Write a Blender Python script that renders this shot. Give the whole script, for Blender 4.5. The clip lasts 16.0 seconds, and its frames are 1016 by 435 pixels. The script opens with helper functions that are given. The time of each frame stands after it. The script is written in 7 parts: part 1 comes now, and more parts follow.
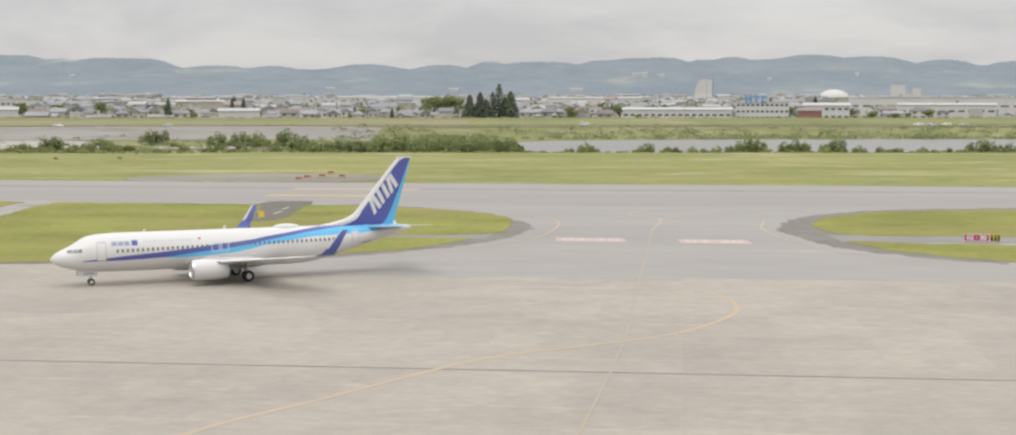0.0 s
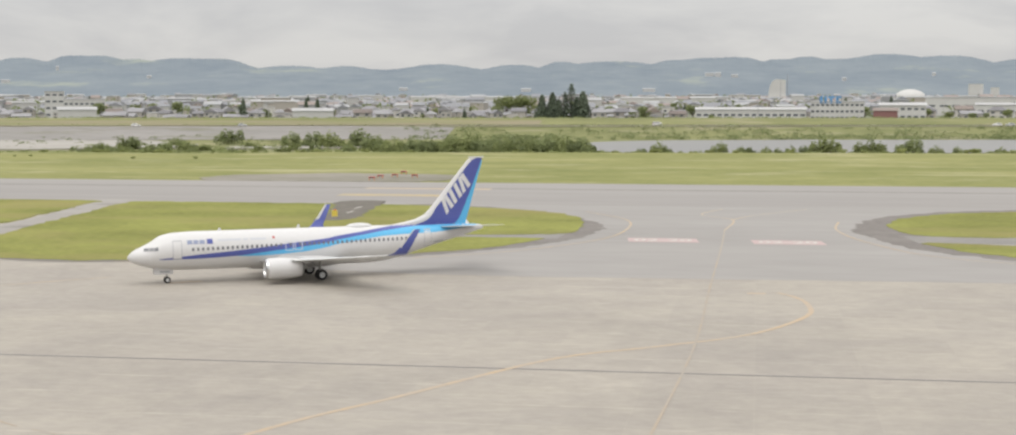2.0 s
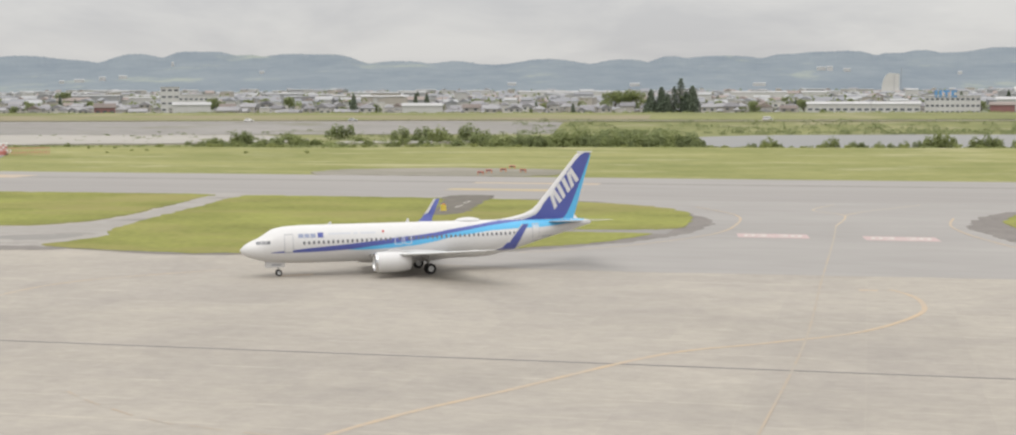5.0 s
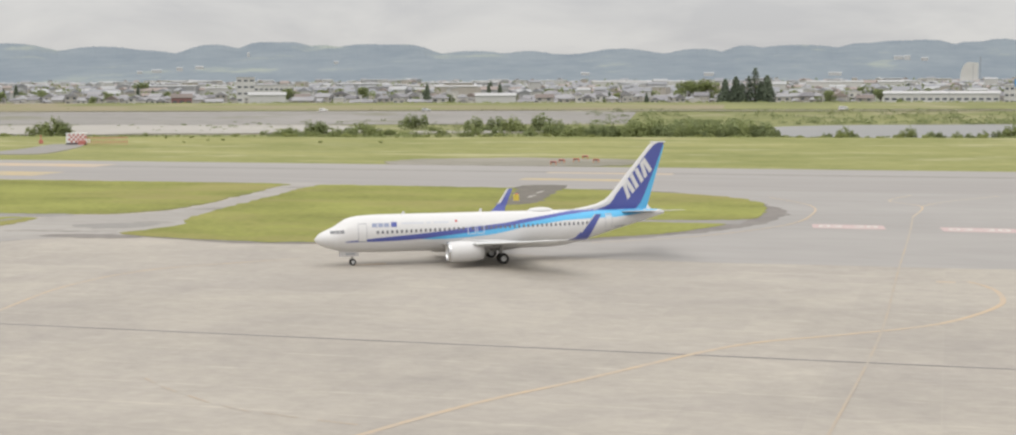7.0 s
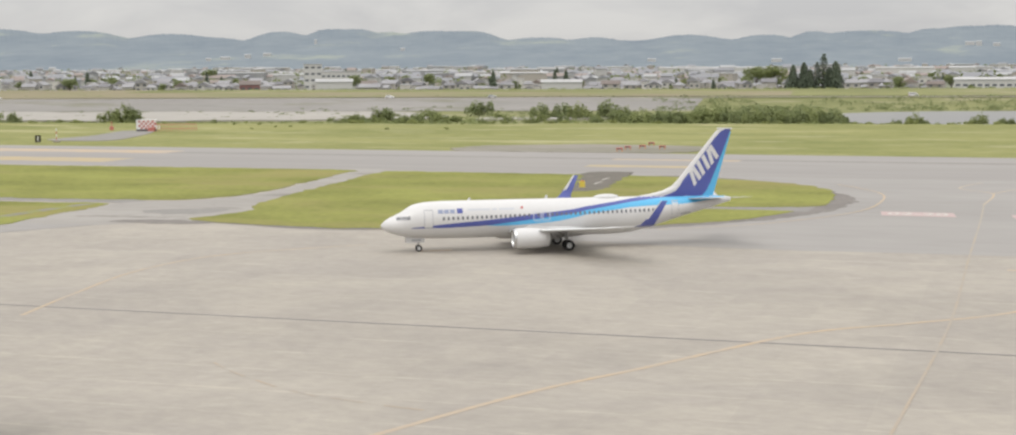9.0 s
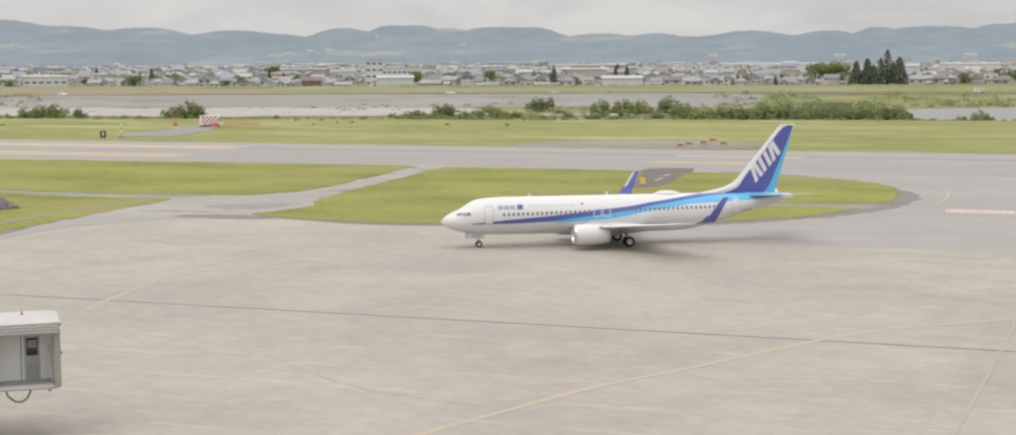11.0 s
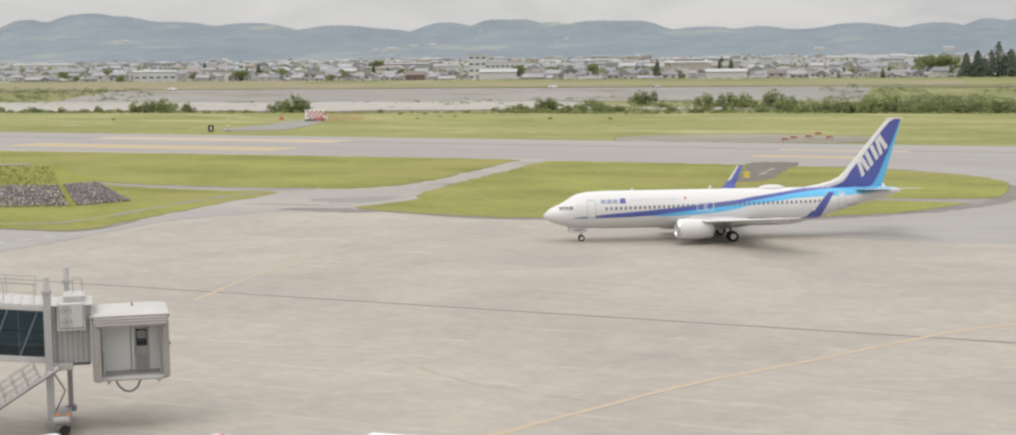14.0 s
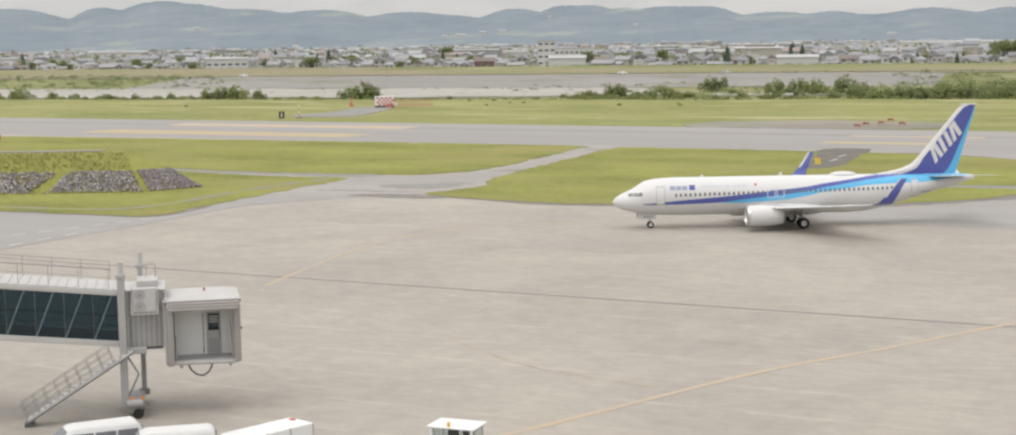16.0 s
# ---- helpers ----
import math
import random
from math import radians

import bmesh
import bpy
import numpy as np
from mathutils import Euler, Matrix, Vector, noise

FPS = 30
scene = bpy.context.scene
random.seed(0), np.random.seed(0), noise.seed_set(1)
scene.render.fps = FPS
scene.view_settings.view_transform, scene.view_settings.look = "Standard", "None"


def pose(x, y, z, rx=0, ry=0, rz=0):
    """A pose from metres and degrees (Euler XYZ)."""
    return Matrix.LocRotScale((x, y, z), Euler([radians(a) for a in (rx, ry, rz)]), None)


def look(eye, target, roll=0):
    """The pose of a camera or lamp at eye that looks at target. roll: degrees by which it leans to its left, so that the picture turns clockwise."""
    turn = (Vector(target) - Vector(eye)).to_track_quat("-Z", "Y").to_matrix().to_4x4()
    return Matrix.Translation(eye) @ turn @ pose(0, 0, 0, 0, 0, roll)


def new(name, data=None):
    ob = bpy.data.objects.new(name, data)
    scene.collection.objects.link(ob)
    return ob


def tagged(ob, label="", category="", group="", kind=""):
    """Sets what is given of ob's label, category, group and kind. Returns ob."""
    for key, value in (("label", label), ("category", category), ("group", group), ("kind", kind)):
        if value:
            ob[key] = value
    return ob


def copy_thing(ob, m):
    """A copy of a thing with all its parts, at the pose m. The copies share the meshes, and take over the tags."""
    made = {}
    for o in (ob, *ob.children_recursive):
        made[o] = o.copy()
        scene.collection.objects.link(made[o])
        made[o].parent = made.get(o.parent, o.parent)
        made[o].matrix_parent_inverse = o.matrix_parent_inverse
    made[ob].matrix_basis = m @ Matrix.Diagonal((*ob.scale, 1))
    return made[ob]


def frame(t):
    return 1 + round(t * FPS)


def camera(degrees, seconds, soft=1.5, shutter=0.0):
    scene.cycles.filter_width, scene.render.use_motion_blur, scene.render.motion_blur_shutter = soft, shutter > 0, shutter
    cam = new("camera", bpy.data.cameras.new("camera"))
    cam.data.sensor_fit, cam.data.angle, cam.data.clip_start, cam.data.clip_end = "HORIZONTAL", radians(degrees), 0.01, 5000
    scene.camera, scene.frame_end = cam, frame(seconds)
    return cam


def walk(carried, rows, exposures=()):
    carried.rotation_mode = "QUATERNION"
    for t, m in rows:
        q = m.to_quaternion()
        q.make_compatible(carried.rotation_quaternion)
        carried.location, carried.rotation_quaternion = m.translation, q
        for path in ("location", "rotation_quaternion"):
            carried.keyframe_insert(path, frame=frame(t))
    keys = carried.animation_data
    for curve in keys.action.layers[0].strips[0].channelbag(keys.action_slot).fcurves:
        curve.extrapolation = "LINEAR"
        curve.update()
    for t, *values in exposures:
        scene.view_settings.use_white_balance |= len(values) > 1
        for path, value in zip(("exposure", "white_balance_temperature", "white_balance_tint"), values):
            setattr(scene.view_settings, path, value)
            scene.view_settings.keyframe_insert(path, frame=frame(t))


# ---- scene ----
# One lens; the camera stands on a terrace 19.8 m above the apron and pans to its left.
cam = camera(36.18, 16.0, soft=2.1)
EYE = 19.8
ROWS = [
    (0.0, 0.000, -4.650, 0.000), (0.5, 0.647, -4.646, 0.020), (1.0, 1.318, -4.643, 0.026),
    (1.5, 1.992, -4.642, 0.035), (2.0, 2.657, -4.652, 0.030), (2.5, 3.317, -4.665, 0.030),
    (3.0, 3.985, -4.684, 0.030), (3.5, 4.654, -4.718, 0.050), (4.0, 5.310, -4.759, 0.090),
    (6.5, 8.665, -5.060, 0.213), (7.0, 9.328, -5.200, 0.235), (7.5, 9.970, -5.339, 0.245),
    (8.0, 10.559, -5.461, 0.265), (8.5, 11.167, -5.583, 0.300), (9.0, 11.750, -5.681, 0.334),
    (11.5, 14.520, -5.813, 0.390), (12.0, 15.070, -5.807, 0.425), (12.5, 15.663, -5.789, 0.450),
    (13.0, 16.358, -5.812, 0.510), (13.5, 17.059, -5.875, 0.553), (14.0, 17.745, -6.005, 0.590),
    (14.5, 18.411, -6.150, 0.646), (15.0, 19.069, -6.312, 0.700), (15.5, 19.695, -6.415, 0.735),
    (16.0, 20.277, -6.478, 0.750),
]
walk(cam, [(t, pose(0, 0, EYE, 90 + pitch, roll, yaw)) for t, yaw, pitch, roll in ROWS])
scene.view_settings.exposure = 0.0

# ---------------------------------------------------------------- light
SUN_AZ, SUN_EL = -150.0, 58.0
world = bpy.data.worlds.new("overcast_sky")
scene.world = world
world.use_nodes = True
wn, wl = world.node_tree.nodes, world.node_tree.links
wn.clear()
w_out = wn.new("ShaderNodeOutputWorld")
w_mix = wn.new("ShaderNodeMixShader")
w_mix.inputs[0].default_value = 0.93
w_sky = wn.new("ShaderNodeTexSky")
w_sky.sky_type, w_sky.sun_disc = "NISHITA", False
w_sky.sun_elevation, w_sky.sun_rotation = radians(SUN_EL), radians(SUN_AZ)
w_b1 = wn.new("ShaderNodeBackground")
w_b1.inputs[1].default_value = 0.10
wl.new(w_sky.outputs[0], w_b1.inputs[0])
# a deck of cloud: brighter overhead, with soft grey rolls near the horizon
w_tc = wn.new("ShaderNodeTexCoord")
w_sep = wn.new("ShaderNodeSeparateXYZ")
wl.new(w_tc.outputs["Generated"], w_sep.inputs[0])
w_map = wn.new("ShaderNodeMapping")
w_map.inputs["Scale"].default_value = (2.4, 2.4, 7.5)
wl.new(w_tc.outputs["Generated"], w_map.inputs[0])
w_noise = wn.new("ShaderNodeTexNoise")
w_noise.inputs["Scale"].default_value = 3.0
w_noise.inputs["Detail"].default_value = 6.0
w_noise.inputs["Roughness"].default_value = 0.55
w_noise.inputs["Distortion"].default_value = 0.4
wl.new(w_map.outputs[0], w_noise.inputs["Vector"])
w_ramp = wn.new("ShaderNodeValToRGB")
w_ramp.color_ramp.elements[0].position, w_ramp.color_ramp.elements[0].color = 0.36, (0.815, 0.81, 0.82, 1)
w_ramp.color_ramp.elements[1].position, w_ramp.color_ramp.elements[1].color = 0.62, (1.0, 0.985, 0.965, 1)
wl.new(w_noise.outputs["Fac"], w_ramp.inputs[0])
w_rise = wn.new("ShaderNodeMath")
w_rise.operation, w_rise.use_clamp = "MAXIMUM", False
w_rise.inputs[1].default_value = 0.0
wl.new(w_sep.outputs[2], w_rise.inputs[0])
w_str = wn.new("ShaderNodeMath")
w_str.operation = "MULTIPLY_ADD"
w_str.inputs[1].default_value, w_str.inputs[2].default_value = 1.20, 0.66
wl.new(w_rise.outputs[0], w_str.inputs[0])
w_b2 = wn.new("ShaderNodeBackground")
wl.new(w_ramp.outputs[0], w_b2.inputs[0])
wl.new(w_str.outputs[0], w_b2.inputs[1])
wl.new(w_b1.outputs[0], w_mix.inputs[1])
wl.new(w_b2.outputs[0], w_mix.inputs[2])
wl.new(w_mix.outputs[0], w_out.inputs[0])

sun_data = bpy.data.lights.new("sun", "SUN")
sun_data.energy, sun_data.angle, sun_data.color = 0.9, radians(28), (1.0, 0.95, 0.87)
sun = new("sun", sun_data)
sa, se = radians(SUN_AZ), radians(SUN_EL)
sun.matrix_world = look((0, 0, 300), Vector((0, 0, 300)) - Vector((math.sin(sa) * math.cos(se), math.cos(sa) * math.cos(se), math.sin(se))))


# ---------------------------------------------------------------- materials
def material(name, base, other=None, rough=0.7, metal=0.0, big=0.2, fine=3.0, bump=0.0, stretch=(1, 1, 1), turn=0.0, local=False, per_piece=0.0, spec=0.5, contrast=0.22, patch=None):
    """A surface of two colours mixed by a broad and a fine noise, with relief from the fine one; patch (colour, scale, from, to, stretch) adds patches of a third."""
    other = other or tuple(c * 0.8 for c in base)
    m = bpy.data.materials.new(name)
    m.use_nodes = True
    n, l = m.node_tree.nodes, m.node_tree.links
    b = n["Principled BSDF"]
    b.inputs["Roughness"].default_value, b.inputs["Metallic"].default_value = rough, metal
    b.inputs["Specular IOR Level"].default_value = spec
    if local:
        co = n.new("ShaderNodeTexCoord").outputs["Object"]
    else:
        co = n.new("ShaderNodeNewGeometry").outputs["Position"]
    turned = n.new("ShaderNodeMapping")
    turned.inputs["Rotation"].default_value = (0, 0, radians(turn))
    l.new(co, turned.inputs[0])
    mp = n.new("ShaderNodeMapping")
    mp.inputs["Scale"].default_value = stretch
    l.new(turned.outputs[0], mp.inputs[0])
    n1, n2 = n.new("ShaderNodeTexNoise"), n.new("ShaderNodeTexNoise")
    for node, scale, detail in ((n1, big, 4.0), (n2, fine, 5.0)):
        node.inputs["Scale"].default_value, node.inputs["Detail"].default_value = scale, detail
        node.inputs["Roughness"].default_value = 0.62
        l.new(mp.outputs[0], node.inputs["Vector"])
    mean = n.new("ShaderNodeMath")
    mean.operation = "MULTIPLY_ADD"
    mean.inputs[1].default_value = 0.45
    l.new(n2.outputs["Fac"], mean.inputs[0])
    half = n.new("ShaderNodeMath")
    half.operation = "MULTIPLY"
    half.inputs[1].default_value = 0.55
    l.new(n1.outputs["Fac"], half.inputs[0])
    l.new(half.outputs[0], mean.inputs[2])
    value = mean.outputs[0]
    if per_piece:
        info = n.new("ShaderNodeObjectInfo")
        add = n.new("ShaderNodeMath")
        add.operation = "MULTIPLY_ADD"
        add.inputs[1].default_value = per_piece
        l.new(info.outputs["Random"], add.inputs[0])
        l.new(value, add.inputs[2])
        less = n.new("ShaderNodeMath")
        less.operation = "SUBTRACT"
        less.inputs[1].default_value = per_piece / 2
        l.new(add.outputs[0], less.inputs[0])
        value = less.outputs[0]
    ramp = n.new("ShaderNodeValToRGB")
    ramp.color_ramp.elements[0].position, ramp.color_ramp.elements[0].color = 0.5 - contrast, (*other, 1)
    ramp.color_ramp.elements[1].position, ramp.color_ramp.elements[1].color = 0.5 + contrast, (*base, 1)
    l.new(value, ramp.inputs[0])
    colour = ramp.outputs[0]
    if patch:
        third, size, low, high, drawn = patch
        pm, pn = n.new("ShaderNodeMapping"), n.new("ShaderNodeTexNoise")
        pm.inputs["Scale"].default_value = drawn
        pm.inputs["Location"].default_value = (31.0, 17.0, 5.0)
        l.new(turned.outputs[0], pm.inputs[0])
        pn.inputs["Scale"].default_value, pn.inputs["Detail"].default_value, pn.inputs["Roughness"].default_value = size, 8.0, 0.68
        l.new(pm.outputs[0], pn.inputs["Vector"])
        cut = n.new("ShaderNodeMapRange")
        cut.inputs["From Min"].default_value, cut.inputs["From Max"].default_value = low, high
        l.new(pn.outputs["Fac"], cut.inputs["Value"])
        mix = n.new("ShaderNodeMix")
        mix.data_type = "RGBA"
        l.new(cut.outputs["Result"], mix.inputs[0])
        l.new(colour, mix.inputs[6])
        mix.inputs[7].default_value = (*third, 1)
        colour = mix.outputs[2]
    l.new(colour, b.inputs["Base Color"])
    if bump:
        bp = n.new("ShaderNodeBump")
        bp.inputs["Strength"].default_value, bp.inputs["Distance"].default_value = 0.6, bump
        l.new(n2.outputs["Fac"], bp.inputs["Height"])
        l.new(bp.outputs[0], b.inputs["Normal"])
    return m


AXIS = -6.45  # the runway's direction, degrees from the x axis


def concrete_material():
    """Old apron concrete: broad stains, wear drawn out along the slab rows, pale sealed joints."""
    m = material("apron_concrete", (0.390, 0.356, 0.310), (0.315, 0.287, 0.250), rough=0.85, big=0.04, fine=0.45, stretch=(0.8, 1.1, 1), turn=-AXIS, bump=0.004, contrast=0.17)
    n, l = m.node_tree.nodes, m.node_tree.links
    b = n["Principled BSDF"]
    ramp = [x for x in n if x.bl_idname == "ShaderNodeValToRGB"][0]
    geo = n.new("ShaderNodeNewGeometry")
    mp = n.new("ShaderNodeMapping")
    mp.inputs["Rotation"].default_value = (0, 0, radians(-AXIS))
    l.new(geo.outputs["Position"], mp.inputs[0])
    st = n.new("ShaderNodeMapping")
    st.inputs["Scale"].default_value = (0.75, 1.25, 1)
    l.new(mp.outputs[0], st.inputs[0])
    streak = n.new("ShaderNodeTexNoise")
    streak.inputs["Scale"].default_value, streak.inputs["Detail"].default_value = 1.0, 7.0
    streak.inputs["Roughness"].default_value = 0.7
    l.new(st.outputs[0], streak.inputs["Vector"])
    sr = n.new("ShaderNodeValToRGB")
    sr.color_ramp.elements[0].position, sr.color_ramp.elements[0].color = 0.40, (0.955, 0.955, 0.958, 1)
    sr.color_ramp.elements[1].position, sr.color_ramp.elements[1].color = 0.64, (1.07, 1.07, 1.06, 1)
    l.new(streak.outputs["Fac"], sr.inputs[0])
    mul = n.new("ShaderNodeMix")
    mul.data_type, mul.blend_type = "RGBA", "MULTIPLY"
    mul.inputs[0].default_value = 1.0
    l.new(ramp.outputs[0], mul.inputs[6])
    l.new(sr.outputs[0], mul.inputs[7])
    brick = n.new("ShaderNodeTexBrick")
    brick.offset = 0.0
    for key, value in (("Scale", 1.0), ("Mortar Size", 0.05), ("Mortar Smooth", 0.6), ("Bias", 0.0), ("Brick Width", 7.5), ("Row Height", 6.0)):
        brick.inputs[key].default_value = value
    brick.inputs["Color1"].default_value = (0.965, 0.965, 0.965, 1)
    brick.inputs["Color2"].default_value = (1.03, 1.03, 1.02, 1)
    brick.inputs["Mortar"].default_value = (1.03, 1.03, 1.02, 1)
    l.new(mp.outputs[0], brick.inputs["Vector"])
    mul2 = n.new("ShaderNodeMix")
    mul2.data_type, mul2.blend_type = "RGBA", "MULTIPLY"
    mul2.inputs[0].default_value = 1.0
    l.new(mul.outputs[2], mul2.inputs[6])
    l.new(brick.outputs["Color"], mul2.inputs[7])
    # pale wear smeared along some of the row joints
    rows = n.new("ShaderNodeTexBrick")
    rows.offset = 0.0
    for key, value in (("Scale", 1.0), ("Mortar Size", 0.30), ("Mortar Smooth", 1.0), ("Bias", 0.0), ("Brick Width", 900.0), ("Row Height", 6.0)):
        rows.inputs[key].default_value = value
    rows.inputs["Color1"].default_value = rows.inputs["Color2"].default_value = (1, 1, 1, 1)
    rows.inputs["Mortar"].default_value = (1.20, 1.195, 1.17, 1)
    moved = n.new("ShaderNodeMapping")
    moved.inputs["Location"].default_value = (450.0, 0, 0)
    l.new(mp.outputs[0], moved.inputs[0])
    l.new(moved.outputs[0], rows.inputs["Vector"])
    patchy = n.new("ShaderNodeTexNoise")
    patchy.inputs["Scale"].default_value, patchy.inputs["Detail"].default_value = 0.09, 7.0
    spread = n.new("ShaderNodeMapping")
    spread.inputs["Scale"].default_value = (2.2, 6.0, 1)
    l.new(mp.outputs[0], spread.inputs[0])
    l.new(spread.outputs[0], patchy.inputs["Vector"])
    patchy.inputs["Roughness"].default_value = 0.7
    cut = n.new("ShaderNodeMapRange")
    cut.inputs["From Min"].default_value, cut.inputs["From Max"].default_value = 0.46, 0.60
    l.new(patchy.outputs["Fac"], cut.inputs["Value"])
    mul3 = n.new("ShaderNodeMix")
    mul3.data_type, mul3.blend_type = "RGBA", "MULTIPLY"
    l.new(cut.outputs["Result"], mul3.inputs[0])
    l.new(mul2.outputs[2], mul3.inputs[6])
    l.new(rows.outputs["Color"], mul3.inputs[7])
    # broad cloudy discolouring
    cloud = n.new("ShaderNodeTexNoise")
    cloud.inputs["Scale"].default_value, cloud.inputs["Detail"].default_value = 0.05, 9.0
    cloud.inputs["Roughness"].default_value, cloud.inputs["Distortion"].default_value = 0.72, 0.8
    l.new(mp.outputs[0], cloud.inputs["Vector"])
    cr = n.new("ShaderNodeValToRGB")
    cr.color_ramp.elements[0].position, cr.color_ramp.elements[0].color = 0.36, (0.90, 0.90, 0.915, 1)
    cr.color_ramp.elements[1].position, cr.color_ramp.elements[1].color = 0.62, (1.05, 1.05, 1.04, 1)
    l.new(cloud.outputs["Fac"], cr.inputs[0])
    mul4 = n.new("ShaderNodeMix")
    mul4.data_type, mul4.blend_type = "RGBA", "MULTIPLY"
    mul4.inputs[0].default_value = 1.0
    l.new(mul3.outputs[2], mul4.inputs[6])
    l.new(cr.outputs[0], mul4.inputs[7])
    l.new(mul4.outputs[2], b.inputs["Base Color"])
    return m


def glass_material(name, tint, rough=0.05):
    m = bpy.data.materials.new(name)
    m.use_nodes = True
    b = m.node_tree.nodes["Principled BSDF"]
    b.inputs["Base Color"].default_value = (*tint, 1)
    b.inputs["Roughness"].default_value = rough
    b.inputs["Transmission Weight"].default_value = 1.0
    b.inputs["IOR"].default_value = 1.45
    return m


M_CONCRETE = concrete_material()
M_RUNWAY = material("runway_surface", (0.340, 0.322, 0.303), (0.265, 0.250, 0.236), rough=0.9, big=0.02, fine=0.25, stretch=(0.12, 1.0, 1), turn=-AXIS, bump=0.004, contrast=0.2)
M_PAD = material("brown_gravel_pad", (0.30, 0.275, 0.235), (0.185, 0.175, 0.13), rough=0.95, big=0.05, fine=0.35, stretch=(0.4, 1, 1), bump=0.02, contrast=0.15)
M_BAY = material("patched_old_concrete", (0.370, 0.348, 0.318), (0.275, 0.258, 0.236), rough=0.9, big=0.06, fine=0.5, stretch=(0.5, 1, 1), bump=0.005, contrast=0.17, patch=((0.215, 0.20, 0.18), 0.12, 0.55, 0.64, (0.5, 1, 1)))
M_ASPHALT = material("old_asphalt", (0.30, 0.285, 0.265), (0.20, 0.19, 0.175), rough=0.92, big=0.12, fine=1.2, bump=0.01)
M_ASPHALT_DARK = material("dark_shoulder_asphalt", (0.240, 0.219, 0.200), (0.145, 0.131, 0.119), rough=0.93, big=0.15, fine=0.9, bump=0.01)
M_PATCH = material("broken_dark_asphalt", (0.19, 0.168, 0.142), (0.095, 0.09, 0.072), rough=0.95, big=0.25, fine=0.9, bump=0.03, contrast=0.18)
M_GRASS = material("mown_grass", (0.278, 0.288, 0.080), (0.164, 0.170, 0.046), rough=0.95, big=0.06, fine=1.1, stretch=(0.7, 1, 1), turn=-AXIS, bump=0.08, spec=0.15, contrast=0.12, patch=((0.272, 0.238, 0.096), 0.05, 0.50, 0.70, (0.5, 1, 1)))
M_FIELD = material("rough_grass_field", (0.310, 0.302, 0.125), (0.175, 0.192, 0.062), rough=0.95, big=0.03, fine=0.4, stretch=(0.5, 1.0, 1), turn=-AXIS, bump=0.10, spec=0.15, contrast=0.13, patch=((0.385, 0.365, 0.205), 0.08, 0.53, 0.68, (0.35, 1, 1)))
M_BANK = material("river_bank_scrub", (0.268, 0.270, 0.125), (0.165, 0.178, 0.078), rough=0.95, big=0.02, fine=0.16, stretch=(0.5, 1, 1), bump=0.2, spec=0.1, contrast=0.15, patch=((0.335, 0.305, 0.20), 0.05, 0.54, 0.68, (0.4, 1, 1)))
M_PLAIN = material("town_plain", (0.25, 0.25, 0.20), (0.16, 0.18, 0.12), rough=0.95, big=0.006, fine=0.05, contrast=0.2)
M_GRAVEL = material("river_gravel", (0.43, 0.405, 0.37), (0.29, 0.275, 0.24), rough=0.95, big=0.02, fine=0.18, stretch=(0.3, 1, 1), bump=0.1)
M_WATER = material("slow_river_water", (0.185, 0.178, 0.165), (0.145, 0.142, 0.132), spec=0.32, rough=0.28, big=0.01, fine=0.1, stretch=(0.3, 1, 1), bump=0.02)
M_REVET = material("river_wall_concrete", (0.300, 0.284, 0.265), (0.215, 0.205, 0.188), rough=0.95, big=0.02, fine=0.3, stretch=(0.4, 1, 2.5), bump=0.05, contrast=0.14, patch=((0.195, 0.19, 0.14), 0.07, 0.53, 0.63, (0.35, 1, 2.0)))
M_TAXI = material("taxiway_pavement", (0.342, 0.325, 0.306), (0.280, 0.266, 0.250), rough=0.9, big=0.04, fine=0.3, stretch=(0.3, 1, 1), turn=-AXIS, bump=0.004, contrast=0.17)
M_DRYGRASS = material("dry_levee_grass", (0.300, 0.262, 0.180), (0.240, 0.215, 0.135), rough=0.95, big=0.02, fine=0.2, stretch=(0.4, 1, 1), bump=0.1, spec=0.1, patch=((0.225, 0.232, 0.110), 0.035, 0.46, 0.62, (0.4, 1, 1)))
# the pale blue-grey of distance haze is put into the hills' base colour
M_HILL_HAZED = material("hazed_wooded_hills", (0.247, 0.280, 0.301), (0.186, 0.220, 0.253), rough=1.0, big=0.0045, fine=0.02, stretch=(1, 0.5, 3.0), spec=0.0, contrast=0.16, patch=((0.302, 0.332, 0.300), 0.0045, 0.57, 0.68, (1, 0.5, 4.0)))
M_YELLOW = material("worn_yellow_line_paint", (0.480, 0.364, 0.240), (0.405, 0.345, 0.280), rough=0.8, big=0.15, fine=1.4, contrast=0.10)
M_YELLOW_FAINT = material("almost_gone_yellow_paint", (0.385, 0.318, 0.243), (0.348, 0.314, 0.270), rough=0.8, big=0.15, fine=1.4, contrast=0.08)
M_YELLOW_RWY = material("yellow_runway_paint", (0.47, 0.36, 0.185), (0.36, 0.315, 0.235), rough=0.8, big=0.1, fine=0.7, contrast=0.13)
M_WHITE_LINE = material("worn_white_line_paint", (0.58, 0.56, 0.52), (0.47, 0.45, 0.41), rough=0.8, big=0.2, fine=2.0)
M_PINK = material("faded_red_panel_paint", (0.49, 0.36, 0.35), (0.43, 0.34, 0.325), rough=0.8, big=0.3, fine=2.0)
M_DRAIN = material("drain_grating_iron", (0.20, 0.185, 0.175), (0.13, 0.12, 0.115), rough=0.8, big=0.3, fine=3.0)
